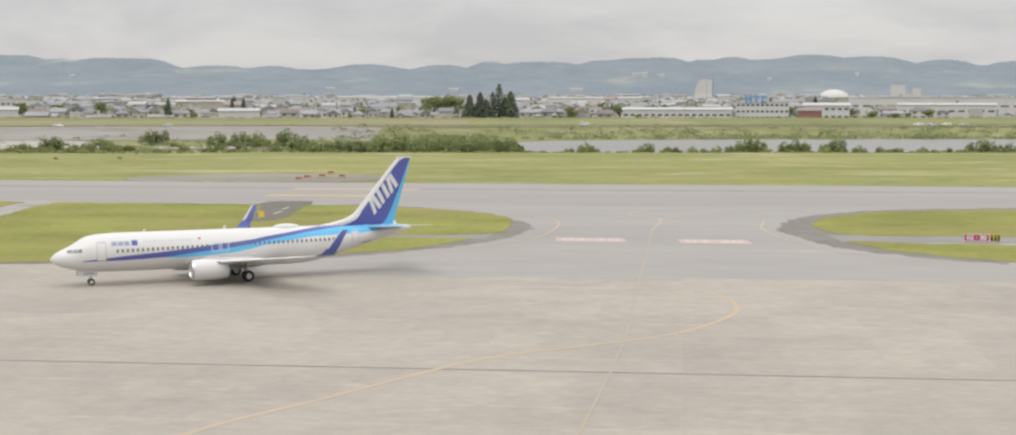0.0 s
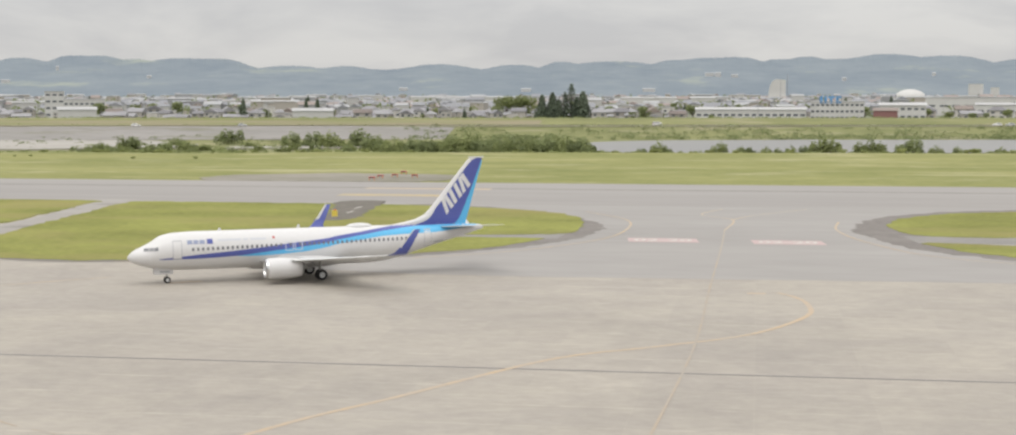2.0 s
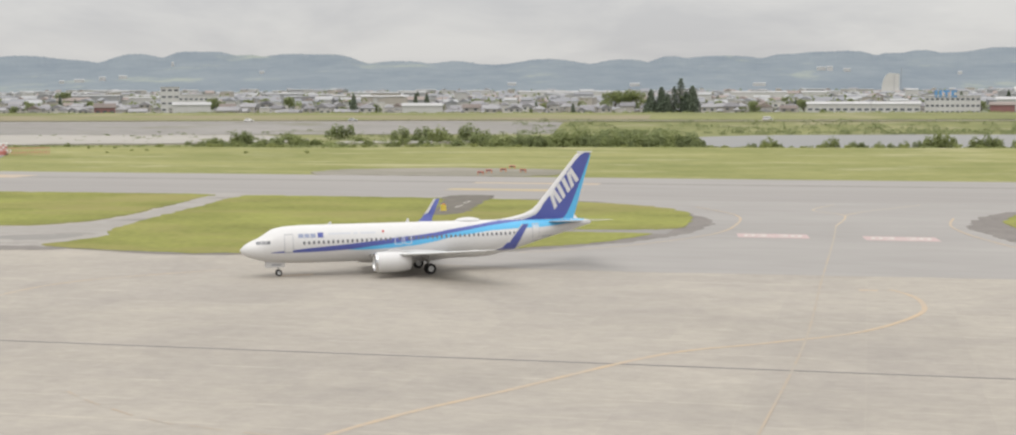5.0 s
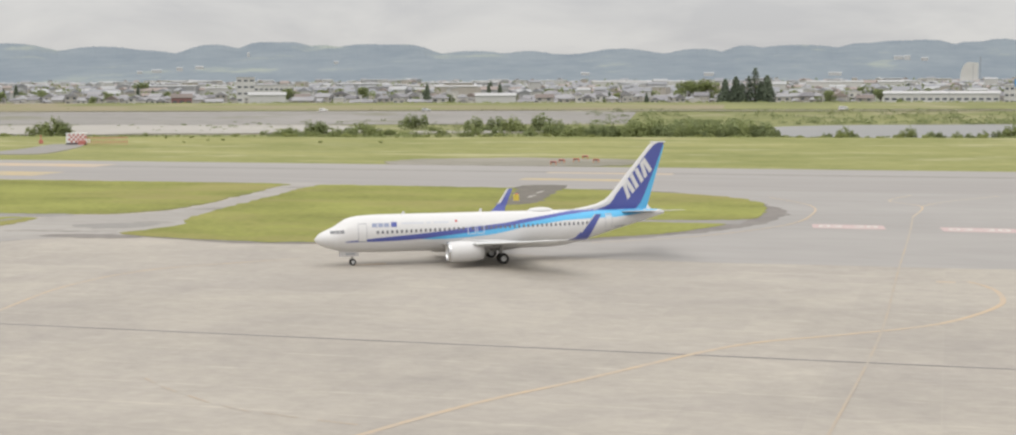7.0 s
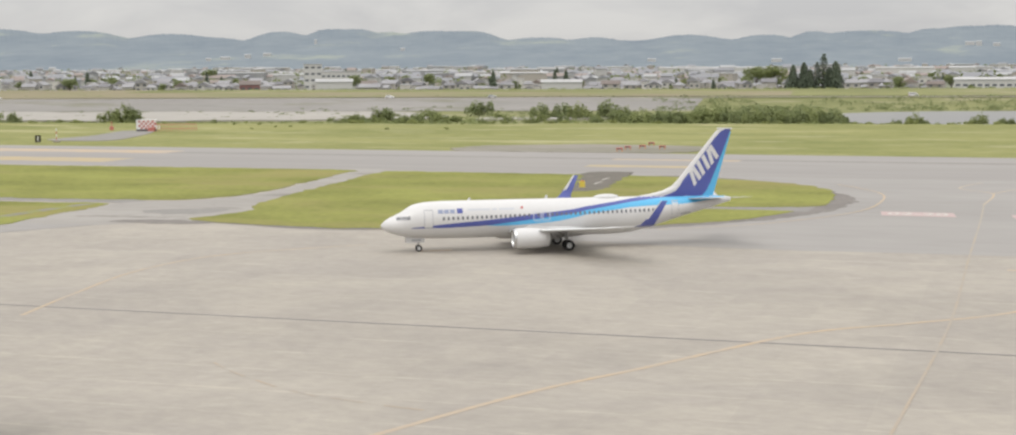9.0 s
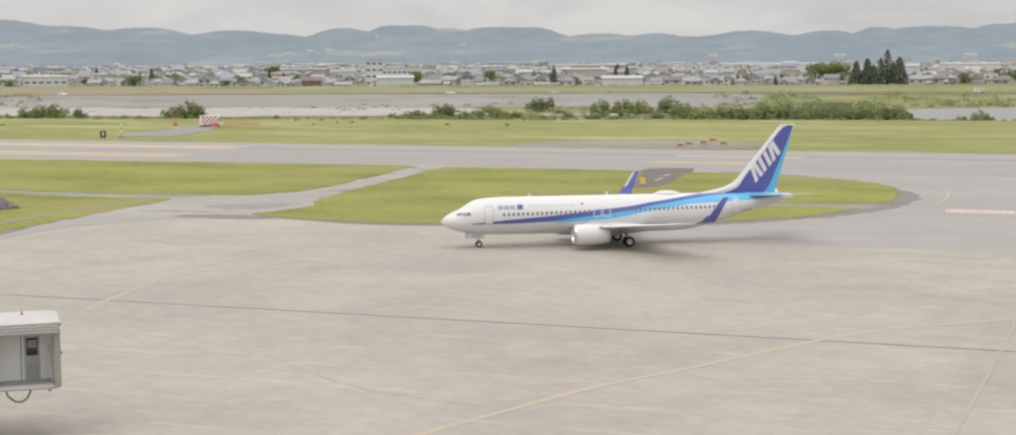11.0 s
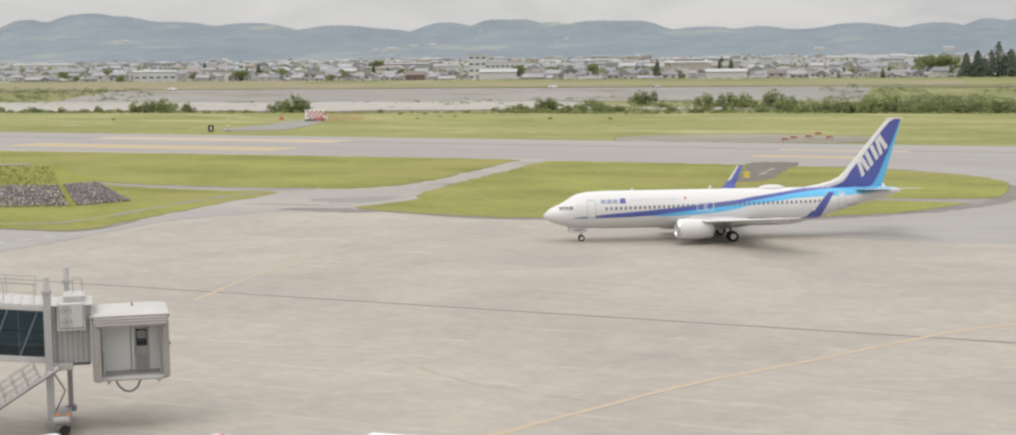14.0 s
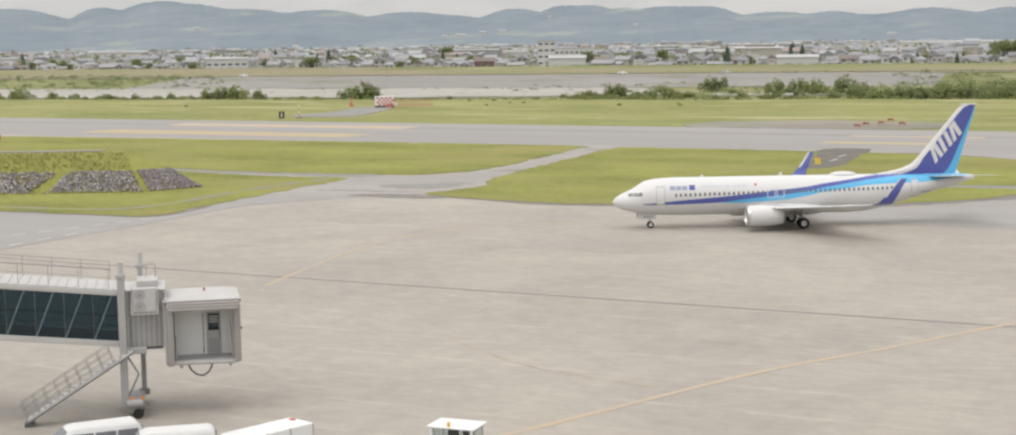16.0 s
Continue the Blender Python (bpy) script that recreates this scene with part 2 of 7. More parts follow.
M_TRACK = material("overgrown_track", (0.265, 0.25, 0.205), (0.19, 0.18, 0.135), rough=0.95, big=0.3, fine=1.5, contrast=0.15, patch=((0.235, 0.25, 0.072), 0.25, 0.46, 0.54, (1, 1, 1)))
M_KERB = material("drain_edge_concrete", (0.42, 0.39, 0.345), (0.34, 0.31, 0.27), rough=0.9, big=0.3, fine=3.0)


# ---------------------------------------------------------------- mesh helpers
def mesh_object(name, bm, mat, parent=None, label="", smooth=False):
    me = bpy.data.meshes.new(name)
    bm.normal_update()
    bm.to_mesh(me)
    bm.free()
    for m in mat if isinstance(mat, (list, tuple)) else (mat,):
        me.materials.append(m)
    if smooth:
        me.polygons.foreach_set("use_smooth", [True] * len(me.polygons))
    ob = new(name, me)
    if parent:
        ob.parent = parent
    if label:
        ob["label"] = label
    return ob


def part(name, bm, mat, parent, label="", smooth=False):
    return mesh_object(name, bm, mat, parent, label, smooth)


def thing(name, m, label, category, group="", kind=""):
    ob = new(name)
    ob.matrix_world = m
    return tagged(ob, label, category, group, kind)


def box(bm, x0, x1, y0, y1, z0, z1, bevel=0.0, m=None):
    """A box between two corners, with chamfered edges if asked, added to bm."""
    made = bmesh.ops.create_cube(bm, size=1.0)["verts"]
    for v in made:
        v.co = Vector((x0 + (v.co.x + 0.5) * (x1 - x0), y0 + (v.co.y + 0.5) * (y1 - y0), z0 + (v.co.z + 0.5) * (z1 - z0)))
    if bevel:
        edges = list({e for v in made for e in v.link_edges})
        got = bmesh.ops.bevel(bm, geom=edges, offset=bevel, segments=1, affect="EDGES")
        made = list({v for f in got["faces"] for v in f.verts} | {v for v in made if v.is_valid})
    if m is not None:
        bmesh.ops.transform(bm, matrix=m, verts=made)
    return bm


def boxes(*corners, bevel=0.0):
    bm = bmesh.new()
    for c in corners:
        box(bm, *c, bevel=bevel)
    return bm


def rod(bm, a, b, r, r2=None, n=8):
    """A round bar from a to b."""
    a, b = Vector(a), Vector(b)
    d = b - a
    m = Matrix.Translation((a + b) / 2) @ d.to_track_quat("Z", "Y").to_matrix().to_4x4()
    bmesh.ops.create_cone(bm, cap_ends=True, segments=n, radius1=r, radius2=r if r2 is None else r2, depth=d.length, matrix=m)
    return bm


def rods(*ends, n=6):
    bm = bmesh.new()
    for a, b, r in ends:
        rod(bm, a, b, r, n=n)
    return bm


def revolve(profile, m, n=24):
    """Turns (radius, height) pairs about z, then moves by m."""
    bm = bmesh.new()
    rings = []
    for r, z in profile:
        rings.append([bm.verts.new(m @ Vector((r * math.cos(2 * math.pi * k / n), r * math.sin(2 * math.pi * k / n), z))) for k in range(n)])
    for p, q in zip(rings, rings[1:]):
        for k in range(n):
            bm.faces.new((p[k], p[(k + 1) % n], q[(k + 1) % n], q[k]))
    bmesh.ops.remove_doubles(bm, verts=bm.verts, dist=0.0005)
    bmesh.ops.recalc_face_normals(bm, faces=bm.faces)
    return bm


def rounded(points, step, closed=True, wobble=0.0, seed=0):
    """Points along a smooth line through the given ones, each about step apart, with an uneven edge if asked."""
    pts = [Vector((p[0], p[1])) for p in points]
    n, out = len(pts), []
    for i in range(n if closed else n - 1):
        p0, p1, p2, p3 = (pts[(i + k) % n] if closed else pts[min(max(i + k, 0), n - 1)] for k in (-1, 0, 1, 2))
        count = max(2, int((p2 - p1).length / step))
        for k in range(count):
            t = k / count
            q = 0.5 * (2 * p1 + (p2 - p0) * t + (2 * p0 - 5 * p1 + 4 * p2 - p3) * t * t + (3 * p1 - p0 - 3 * p2 + p3) * t ** 3)
            if wobble:
                q += wobble * Vector((noise.noise((q.x * 0.35, q.y * 0.35, seed)), noise.noise((q.x * 0.35, q.y * 0.35, seed + 9.0))))
                q += 0.5 * wobble * Vector((noise.noise((q.x * 1.3, q.y * 1.3, seed)), noise.noise((q.x * 1.3, q.y * 1.3, seed + 9.0))))
            out.append(q)
    if not closed:
        out.append(pts[-1])
    return out


def slab(name, outline, z0, z1, mat, label="", category="", kind="structure"):
    """A flat sheet with sides, with the given outline, from z0 up to z1."""
    bm = bmesh.new()
    low = [bm.verts.new((p[0], p[1], z0)) for p in outline]
    top = [bm.verts.new((p[0], p[1], z1)) for p in outline]
    n = len(outline)
    for k in range(n):
        bm.faces.new((low[k], low[(k + 1) % n], top[(k + 1) % n], top[k]))
    face = bm.faces.new(top)
    bmesh.ops.recalc_face_normals(bm, faces=bm.faces)
    bmesh.ops.triangulate(bm, faces=[face])
    ob = mesh_object(name, bm, mat)
    return tagged(ob, label, category, kind=kind)


def ribbon(name, points, width, z, mat, label, step=1.5, smooth=True, thick=0.004, category="marking"):
    """A painted line of some width along a smooth way."""
    way = rounded(points, step, closed=False) if smooth else [Vector((p[0], p[1])) for p in points]
    bm, last = bmesh.new(), None
    for i, p in enumerate(way):
        d = (way[min(i + 1, len(way) - 1)] - way[max(i - 1, 0)]).normalized()
        s = Vector((-d.y, d.x)) * width / 2
        row = [bm.verts.new((p.x + s.x, p.y + s.y, z)), bm.verts.new((p.x - s.x, p.y - s.y, z))]
        if last:
            bm.faces.new((last[0], last[1], row[1], row[0]))
        last = row
    bmesh.ops.recalc_face_normals(bm, faces=bm.faces)
    return tagged(mesh_object(name, bm, mat), label, category, kind="structure")


def along(u, v):
    """A place by metres along the runway's direction and across it."""
    a = radians(AXIS)
    return Vector((u * math.cos(a) - v * math.sin(a), u * math.sin(a) + v * math.cos(a)))


def strip(u0, u1, v0, v1):
    return [along(u0, v0), along(u1, v0), along(u1, v1), along(u0, v1)]


# ---------------------------------------------------------------- ground, pavements, river and hills
def bend(x):
    """By how much the far bank and its road run nearer towards the west."""
    return 0.09 * max(min(x + 40.0, 0.0), -460.0)


def level(x, y):
    """The height of the land at a place."""
    s = bend(x)
    marks = ((-400, -0.12), (505, -0.12), (523, -1.6), (640 + s, -1.6), (693 + s, -1.2), (748 + s, 2.4), (764 + s, 2.5), (838, 5.0), (850, 5.0), (866, 2.6), (5000, 2.6))
    y = y - 0.02 * x
    for (a, za), (b, zb) in zip(marks, marks[1:]):
        if y <= b:
            t = min(max((y - a) / (b - a), 0), 1)
            return za + (zb - za) * t
    return 2.6


def land():
    bm = bmesh.new()
    xs = [-4600, -3000, -2000, -1400] + list(range(-1000, 1001, 40)) + [1400, 2000, 3000, 4600]
    ys = [-300, 0, 250, 400] + list(range(480, 900, 8)) + [950, 1100, 1400, 2000, 3000, 4000, 4900]
    rows = [[bm.verts.new((x, y, level(x, y) + (0.35 * noise.noise((x * 0.02, y * 0.03, 3)) if 500 < y < 840 else 0))) for x in xs] for y in ys]
    for j in range(len(ys) - 1):
        for i in range(len(xs) - 1):
            f = bm.faces.new((rows[j][i], rows[j][i + 1], rows[j + 1][i + 1], rows[j + 1][i]))
            y = (ys[j] + ys[j + 1]) / 2 - 0.02 * (xs[i] + xs[i + 1]) / 2
            f.material_index = 0 if y < 512 else 1 if y < 846 else 2
    ob = mesh_object("ground", bm, (M_FIELD, M_BANK, M_PLAIN), smooth=True)
    return tagged(ob, "grassy airfield and river plain running out to the hills", "ground", kind="structure")


land()

tagged(slab("apron", [(-420, -60), (420, -60)] + [along(420, 267.5), along(-420, 267.5)], -0.11, 0.0, M_CONCRETE), "stained pale grey concrete aircraft apron", "pavement", kind="structure")
slab("runway", strip(-700, 700, 267.5, 329.0), -0.10, 0.012, M_RUNWAY, "long grey grooved runway with worn shoulders", "runway")
slab("runway_edge", strip(-700, 700, 329.0, 330.6), -0.10, 0.02, M_RUNWAY, "pale concrete strip along the runway edge", "kerb")
slab("runway_shoulder", strip(-700, 700, 309.0, 313.0), 0.0, 0.016, M_ASPHALT, "darker worn band along the runway", "runway")

# grass islands, slightly higher than the pavement, with uneven edges
ISLANDS = {
    "grass_island_main": [(-80, 185.5), (-62, 179.5), (-50, 180), (-32, 182), (-14, 193), (-7, 204), (-5.5, 208.5), (-14, 209.5), (-23, 210), (-23, 213), (-10, 213.5), (-1.5, 217), (0.3, 231), (-0.5, 244), (-8, 257), (-26, 268), (-50, 272.5), (-76, 275.5), (-80.6, 273), (-80.7, 255), (-80.6, 230), (-79.8, 208), (-77, 200), (-79, 192)],
    "grass_island_east": [(45, 229), (47.5, 238), (53, 247), (62, 254), (72, 257), (88, 259), (120, 256), (160, 252), (160, 203), (120, 205), (69, 210), (56, 211.5), (48, 213), (45, 220)],
    "grass_island_east_front": [(45, 204), (46.5, 196), (49, 190), (55, 183), (60, 179), (75, 172), (120, 165), (160, 160), (160, 196), (100, 197), (65, 199), (56, 201)],
    "grass_island_west": [(-330, 285), (-221, 287), (-162, 284), (-117, 281), (-88.5, 277.5), (-87.0, 270), (-86.4, 250), (-87, 226), (-91, 216), (-98, 212.6), (-120, 213.0), (-133, 215), (-160, 225), (-188, 237), (-330, 250)],
    "grass_island_front_west": [(-124, 155.2), (-108, 154.4), (-101.6, 155.2), (-101.6, 166), (-101.4, 178), (-101.2, 190), (-101, 203), (-104, 207), (-109, 206), (-118, 207), (-132, 211.5), (-158, 221), (-190, 233), (-330, 246), (-330, 150), (-160, 155.5)],
}
for k, (name, line) in enumerate(ISLANDS.items()):
    slab(name, rounded(line, 1.2, wobble=0.9, seed=k * 3.7), -0.05, 0.07, M_GRASS, "bright green mown grass between the taxiways", "grass")

# dark shoulders round the island heads
slab("taxiway", rounded([(-36, 178), (-26, 170), (-8, 165.5), (20, 163.5), (62, 160), (130, 154), (130, 250), (110, 266), (60, 268), (-60, 277), (-70, 270), (-30, 230)], 3.0, wobble=0.4), -0.03, 0.008, M_TAXI, "grey taxiway pavement leading to the runway", "taxiway")
slab("asphalt_shoulder", rounded([(-24, 183), (-13, 191.2), (-5.6, 199), (-1.0, 208), (2.2, 217.5), (3.6, 228), (2.0, 237), (-2, 245), (-8.5, 255.8), (-17.7, 267), (-30, 270), (-10, 250), (-4, 230), (-10, 205)], 1.0, wobble=1.3), -0.02, 0.022, M_ASPHALT_DARK, "dark worn asphalt round the grass island", "pavement")
slab("asphalt_shoulder_east", rounded([(58, 177.5), (48, 186), (41.5, 198), (39, 212), (39.5, 225), (44, 240), (54, 252), (66, 259.5), (90, 263), (90, 255), (60, 245), (50, 225), (50, 200)], 1.0, wobble=1.3), -0.02, 0.022, M_ASPHALT_DARK, "dark worn asphalt round the grass island", "pavement")
slab("sign_path", [(-23, 209.6), (-3, 208.0), (-2, 215.5), (-23, 213.4)], -0.02, 0.03, M_ASPHALT, "narrow asphalt path through the grass", "pavement")
slab("sign_path_east", [(44, 203.5), (160, 195.5), (160, 204), (44, 213.5)], -0.02, 0.03, M_ASPHALT, "narrow asphalt path through the grass", "pavement")
slab("service_road", rounded([(-90, 278), (-79.5, 278), (-80, 250), (-79.5, 208), (-76.5, 200), (-79, 185), (-100, 179), (-101.5, 204), (-97, 211), (-90, 214), (-86, 226), (-86, 250)], 2.0), -0.04, 0.02, M_BAY, "patched pale service road between the grass", "road")
ribbon("grass_track", [(-103.6, 205), (-105, 200), (-106.8, 184), (-107.5, 166), (-111, 160), (-120, 158.6), (-140, 160)], 2.0, 0.09, M_TRACK, "broken overgrown track through the grass", category="path")
slab("berm_path", rounded([(-330, 250), (-188, 238), (-132, 215.4), (-120, 213.8), (-100, 213), (-100, 208), (-118, 209), (-132, 212), (-188, 233.5), (-330, 246)], 4.0), -0.04, 0.022, M_ASPHALT, "narrow grey path along the earth bank", "road")
LANE_EDGE = [(-101.5, 100), (-99.8, 125), (-99.0, 135), (-97.9, 149), (-96.9, 167.6), (-90, 177.8), (-81, 184.5)]
slab("taxi_lane", LANE_EDGE + [(-79, 192), (-95, 200), (-103, 205), (-103, 160), (-124, 162), (-330, 158), (-330, 100)], -0.03, 0.009, M_TAXI, "grey asphalt lane beside the apron", "pavement")
ribbon("lane_seam", LANE_EDGE[:6], 0.35, 0.014, M_ASPHALT, "dark seam between asphalt lane and concrete", category="seam")
slab("dark_stain", rounded([(-90, 182.5), (-84, 180.8), (-79, 181.2), (-76, 183), (-82, 185.2), (-87, 185)], 1.0, wobble=0.9), -0.02, 0.027, M_ASPHALT_DARK, "dark dirty stain on the service road", "stain")
slab("dark_stain", rounded([(-92, 196), (-86, 192), (-80.5, 197), (-82, 201), (-88, 200)], 1.0, wobble=1.4, seed=4.0), -0.02, 0.027, M_ASPHALT, "grey worn patch on the service road", "stain")
# dark bands laid along the front edges of two grass islands
ribbon("dark_edge", [(-150, 155.0), (-124, 154.9), (-108, 154.1), (-101.2, 154.9), (-100.9, 166)], 1.0, 0.034, M_ASPHALT_DARK, "dark band along the edge of the grass", category="edge")
ribbon("dark_edge", [(-79.5, 185.0), (-70, 181.6), (-62, 178.7), (-50, 179.2), (-40, 180.4), (-31, 181.6)], 2.0, 0.034, M_ASPHALT_DARK, "dark band along the edge of the grass", category="edge")
slab("asphalt_patch", rounded([(-40.6, 235.5), (-40.4, 246), (-41.8, 262), (-43, 277), (-35.3, 277.5), (-35.0, 260), (-34.8, 242), (-36.5, 237)], 0.7, wobble=0.9), 0.0, 0.085, M_PATCH, "dark broken asphalt patch in the grass", "pavement")
for y0 in (250, 259):
    ribbon("patch_dash", [(-37.8, y0), (-37.3, y0 + 5)], 0.35, 0.095, M_WHITE_LINE, "worn white dash on the dark patch", smooth=False)
slab("gravel_pad", rounded([(-84, 345), (-83, 364), (-60, 374), (-48, 372), (-27, 364), (-33, 342), (-56, 341)], 3.0, wobble=2.0), -0.11, 0.0, M_PAD, "brownish grey gravel pad beyond the runway", "pavement")
slab("trailer_road", rounded([(-206, 383), (-188, 381), (-190, 404), (-200, 437), (-210, 438), (-205, 407)], 3.0), -0.11, 0.0, M_ASPHALT, "grey access track in the field", "road")

# drain across the apron
ribbon("drain_edge", [along(-300, 108.6), along(300, 108.6)], 0.95, 0.006, M_KERB, "pale concrete edge of the drain", smooth=False, category="drain")
ribbon("drain_channel", [along(-300, 108.6), along(300, 108.6)], 0.42, 0.011, M_DRAIN, "dark iron grating of a long drain", smooth=False, category="drain")

# painted lines
LINES = [
    ("taxi_line", [(-34, 60), (-27, 72), (-18, 90), (-12, 99), (-2, 114), (6, 120), (14, 126.5), (20, 137), (21.2, 145), (20.6, 150), (19.4, 153)], 0.5),
    ("faint_taxi_line", [(1, 70), (4, 88), (9, 121), (13.5, 160), (18, 198), (20.6, 222)], 0.2),
    ("taxi_line", [(20.6, 222), (23.5, 240), (19.5, 250), (24, 262)], 0.3),
    ("taxi_line", [(23.5, 240), (28, 249), (38, 262)], 0.3),
    ("taxi_line", [(-63, 112), (-64.5, 124), (-65.5, 139), (-62, 152), (-50, 163)], 0.36),
    ("edge_line", [(-20, 183), (-8, 192), (3, 208), (7, 225), (7, 240), (1, 255)], 0.35),
    ("edge_line", [(52, 178), (42, 188), (37.5, 205), (36.5, 222), (39, 236)], 0.35),
]
for name, line, width in LINES:
    ribbon(name, line, width, {"edge_line": 0.03, "faint_taxi_line": 0.017}.get(name, 0.012), M_YELLOW_FAINT if name.startswith("faint") else M_YELLOW, "worn orange-yellow painted guide line")
for x, y, dx, dy in ((-52.5, 178.2, 1.8, 0), (-37, 179.4, 1.8, 0), (-24, 184.2, 1.6, 0.5), (-41, 159, 1.6, 0.8), (17.3, 152.3, 0.9, -0.1)):
    ribbon("edge_dash", [(x - dx, y - dy), (x + dx, y + dy)], 1.0, 0.012, M_YELLOW, "short yellow edge dash on the concrete", smooth=False)
for x, y, dx, dy in ((-39.5, 95.4, 0.7, -0.8), (-37.3, 93.0, 0.8, -0.8), (-34.3, 90.3, 1.0, -0.9), (-31.0, 87.9, 1.1, -0.7), (-27.9, 86.6, 1.2, -0.5), (-24.0, 85.2, 1.3, -0.4)):
    ribbon("old_line_dash", [(x - dx, y - dy), (x + dx, y + dy)], 0.25, 0.012, M_YELLOW_FAINT, "faint leftover of an old yellow line", smooth=False)
for u0, u1, v0, v1, paint in ((-252, -179, 277.5, 289.5, M_YELLOW_RWY), (-252, -183, 308, 318, M_YELLOW), (-79, -53, 286, 291.5, M_YELLOW_RWY), (-79, -53, 307, 311, M_YELLOW)):
    slab("runway_marking", strip(u0, u1, v0, v1), 0.0, 0.022, paint, "faded yellow landing zone stripe on the runway", "marking")
for k in range(7):
    a, b = Vector((-107.5, 132.0)), Vector((-100.2, 153.1))
    p, q = a.lerp(b, k / 6.6), a.lerp(b, (k + 0.5) / 6.6)
    ribbon("apron_dash", [p, q], 0.3, 0.02, M_WHITE_LINE, "short white dash on the apron", smooth=False)
for k in range(4):
    ribbon("apron_dash", [(-101.4 + 0.25 * k, 124 + 4.2 * k), (-101.3 + 0.25 * k, 126 + 4.2 * k)], 0.3, 0.02, M_WHITE_LINE, "short white dash on the apron", smooth=False)


def flat_text(name, words, size, m, mat, parent=None, label="", depth=0.003):
    """Words in the built-in font, as a mesh lying in the plane of m."""
    curve = bpy.data.curves.new(name, "FONT")
    curve.body, curve.size, curve.extrude, curve.offset = words, size, depth, size * 0.022
    curve.align_x, curve.align_y = "CENTER", "CENTER"
    tmp = bpy.data.objects.new(name, curve)
    me = bpy.data.meshes.new_from_object(tmp)
    bpy.data.objects.remove(tmp)
    bpy.data.curves.remove(curve)
    me.materials.append(mat)
    ob = new(name, me)
    if parent:
        ob.parent = parent
    ob.matrix_local = m
    if label:
        ob["label"] = label
    return ob


def ground_sign(x, y):
    p = slab("painted_runway_sign", [(x - 4.6, y - 2.7 + 0.5), (x + 4.6, y - 2.7 - 0.5), (x + 4.6, y + 2.7 - 0.5), (x - 4.6, y + 2.7 + 0.5)], 0.0, 0.026, M_PINK, "faded red painted panel with white runway numbers", "marking")
    t = flat_text("numbers", "02-20", 4.6, Matrix.Translation((x, y, 0.034)) @ pose(0, 0, 0, 0, 0, -5) @ Matrix.Diagonal((0.72, 0.95, 1, 1)), M_WHITE_LINE, p, "white painted numbers")


ground_sign(27.2, 204.0)
ground_sign(11.0, 206.6)

# the river: water to the east, gravel flats to the west, a sloping concrete wall on the far bank
slab("water", rounded([(4, 537), (30, 528), (120, 528), (400, 530), (1100, 545), (1100, 690), (400, 676), (200, 672), (60, 665), (8, 640), (0, 590)], 12.0, wobble=3.0), -2.4, -1.02, M_WATER, "grey slow river with a dull shine", "water")
slab("gravel_flat", rounded([(x, y + bend(x)) for x, y in ((-1100, 572), (-420, 568), (-300, 568), (-250, 562), (-190, 572), (-150, 590), (-160, 625), (-200, 668), (-420, 678), (-1100, 672))], 10.0, wobble=9.0), -2.4, -1.0, M_GRAVEL, "pale gravel flats of the river bed", "gravel")
slab("gravel_bar", rounded([(-130, 566), (-95, 570), (-80, 580), (-100, 590), (-128, 584)], 6.0, wobble=5.0), -2.4, -1.0, M_GRAVEL, "small pale gravel bar among the scrub", "gravel")


def river_wall():
    bm = bmesh.new()
    rows = []
    for x in range(-440, -59, 20):
        y = 0.02 * x + bend(x)
        rows.append([bm.verts.new((x, y + yy, level(x, y + yy) + dz * min(1, (-50 - x) / 60) * min(1, (x + 450) / 60))) for yy, dz in ((680, 0.2), (693, 0.7), (720, 0.75), (748, 0.65), (750, -0.6))])
    for a, b in zip(rows, rows[1:]):
        for k in range(4):
            bm.faces.new((a[k], b[k], b[k + 1], a[k + 1]))
    ob = mesh_object("river_wall", bm, M_REVET)
    return tagged(ob, "long sloping grey concrete wall of the river bank", "river wall", kind="structure")


def levee_face():
    """The drier upper face of the levee above the road."""
    bm = bmesh.new()
    rows = []
    for x in range(-1200, 1201, 20):
        y = 0.02 * x
        rows.append([bm.verts.new((x, y + yy, level(x, y + yy) + 0.45)) for yy in (768 + bend(x), 790 + 0.7 * bend(x), 812 + 0.4 * bend(x), 836)])
    for a, b in zip(rows, rows[1:]):
        for k in range(3):
            f = bm.faces.new((a[k], b[k], b[k + 1], a[k + 1]))
    for f in bm.faces:
        f.material_index = 0 if f.calc_center_median().y - 0.02 * f.calc_center_median().x < 818 and f.calc_center_median().x + 25 * noise.noise((f.calc_center_median().x * 0.02, 0, 4)) < -25 else 1
    ob = mesh_object("levee_face", bm, (M_DRYGRASS, M_BANK))
    return tagged(ob, "dry brownish grass on the face of the levee", "levee", kind="structure")


def levee_road():
    bm = bmesh.new()
    rows = []
    for x in range(-1200, 1201, 40):
        y = 0.02 * x + bend(x)
        rows.append([bm.verts.new((x, y + yy, 2.95)) for yy in (751, 760)])
    for a, b in zip(rows, rows[1:]):
        bm.faces.new((a[0], b[0], b[1], a[1]))
    return tagged(mesh_object("levee_road", bm, M_KERB), "pale grey road along the levee", "road", kind="structure")


river_wall(), levee_face(), levee_road()

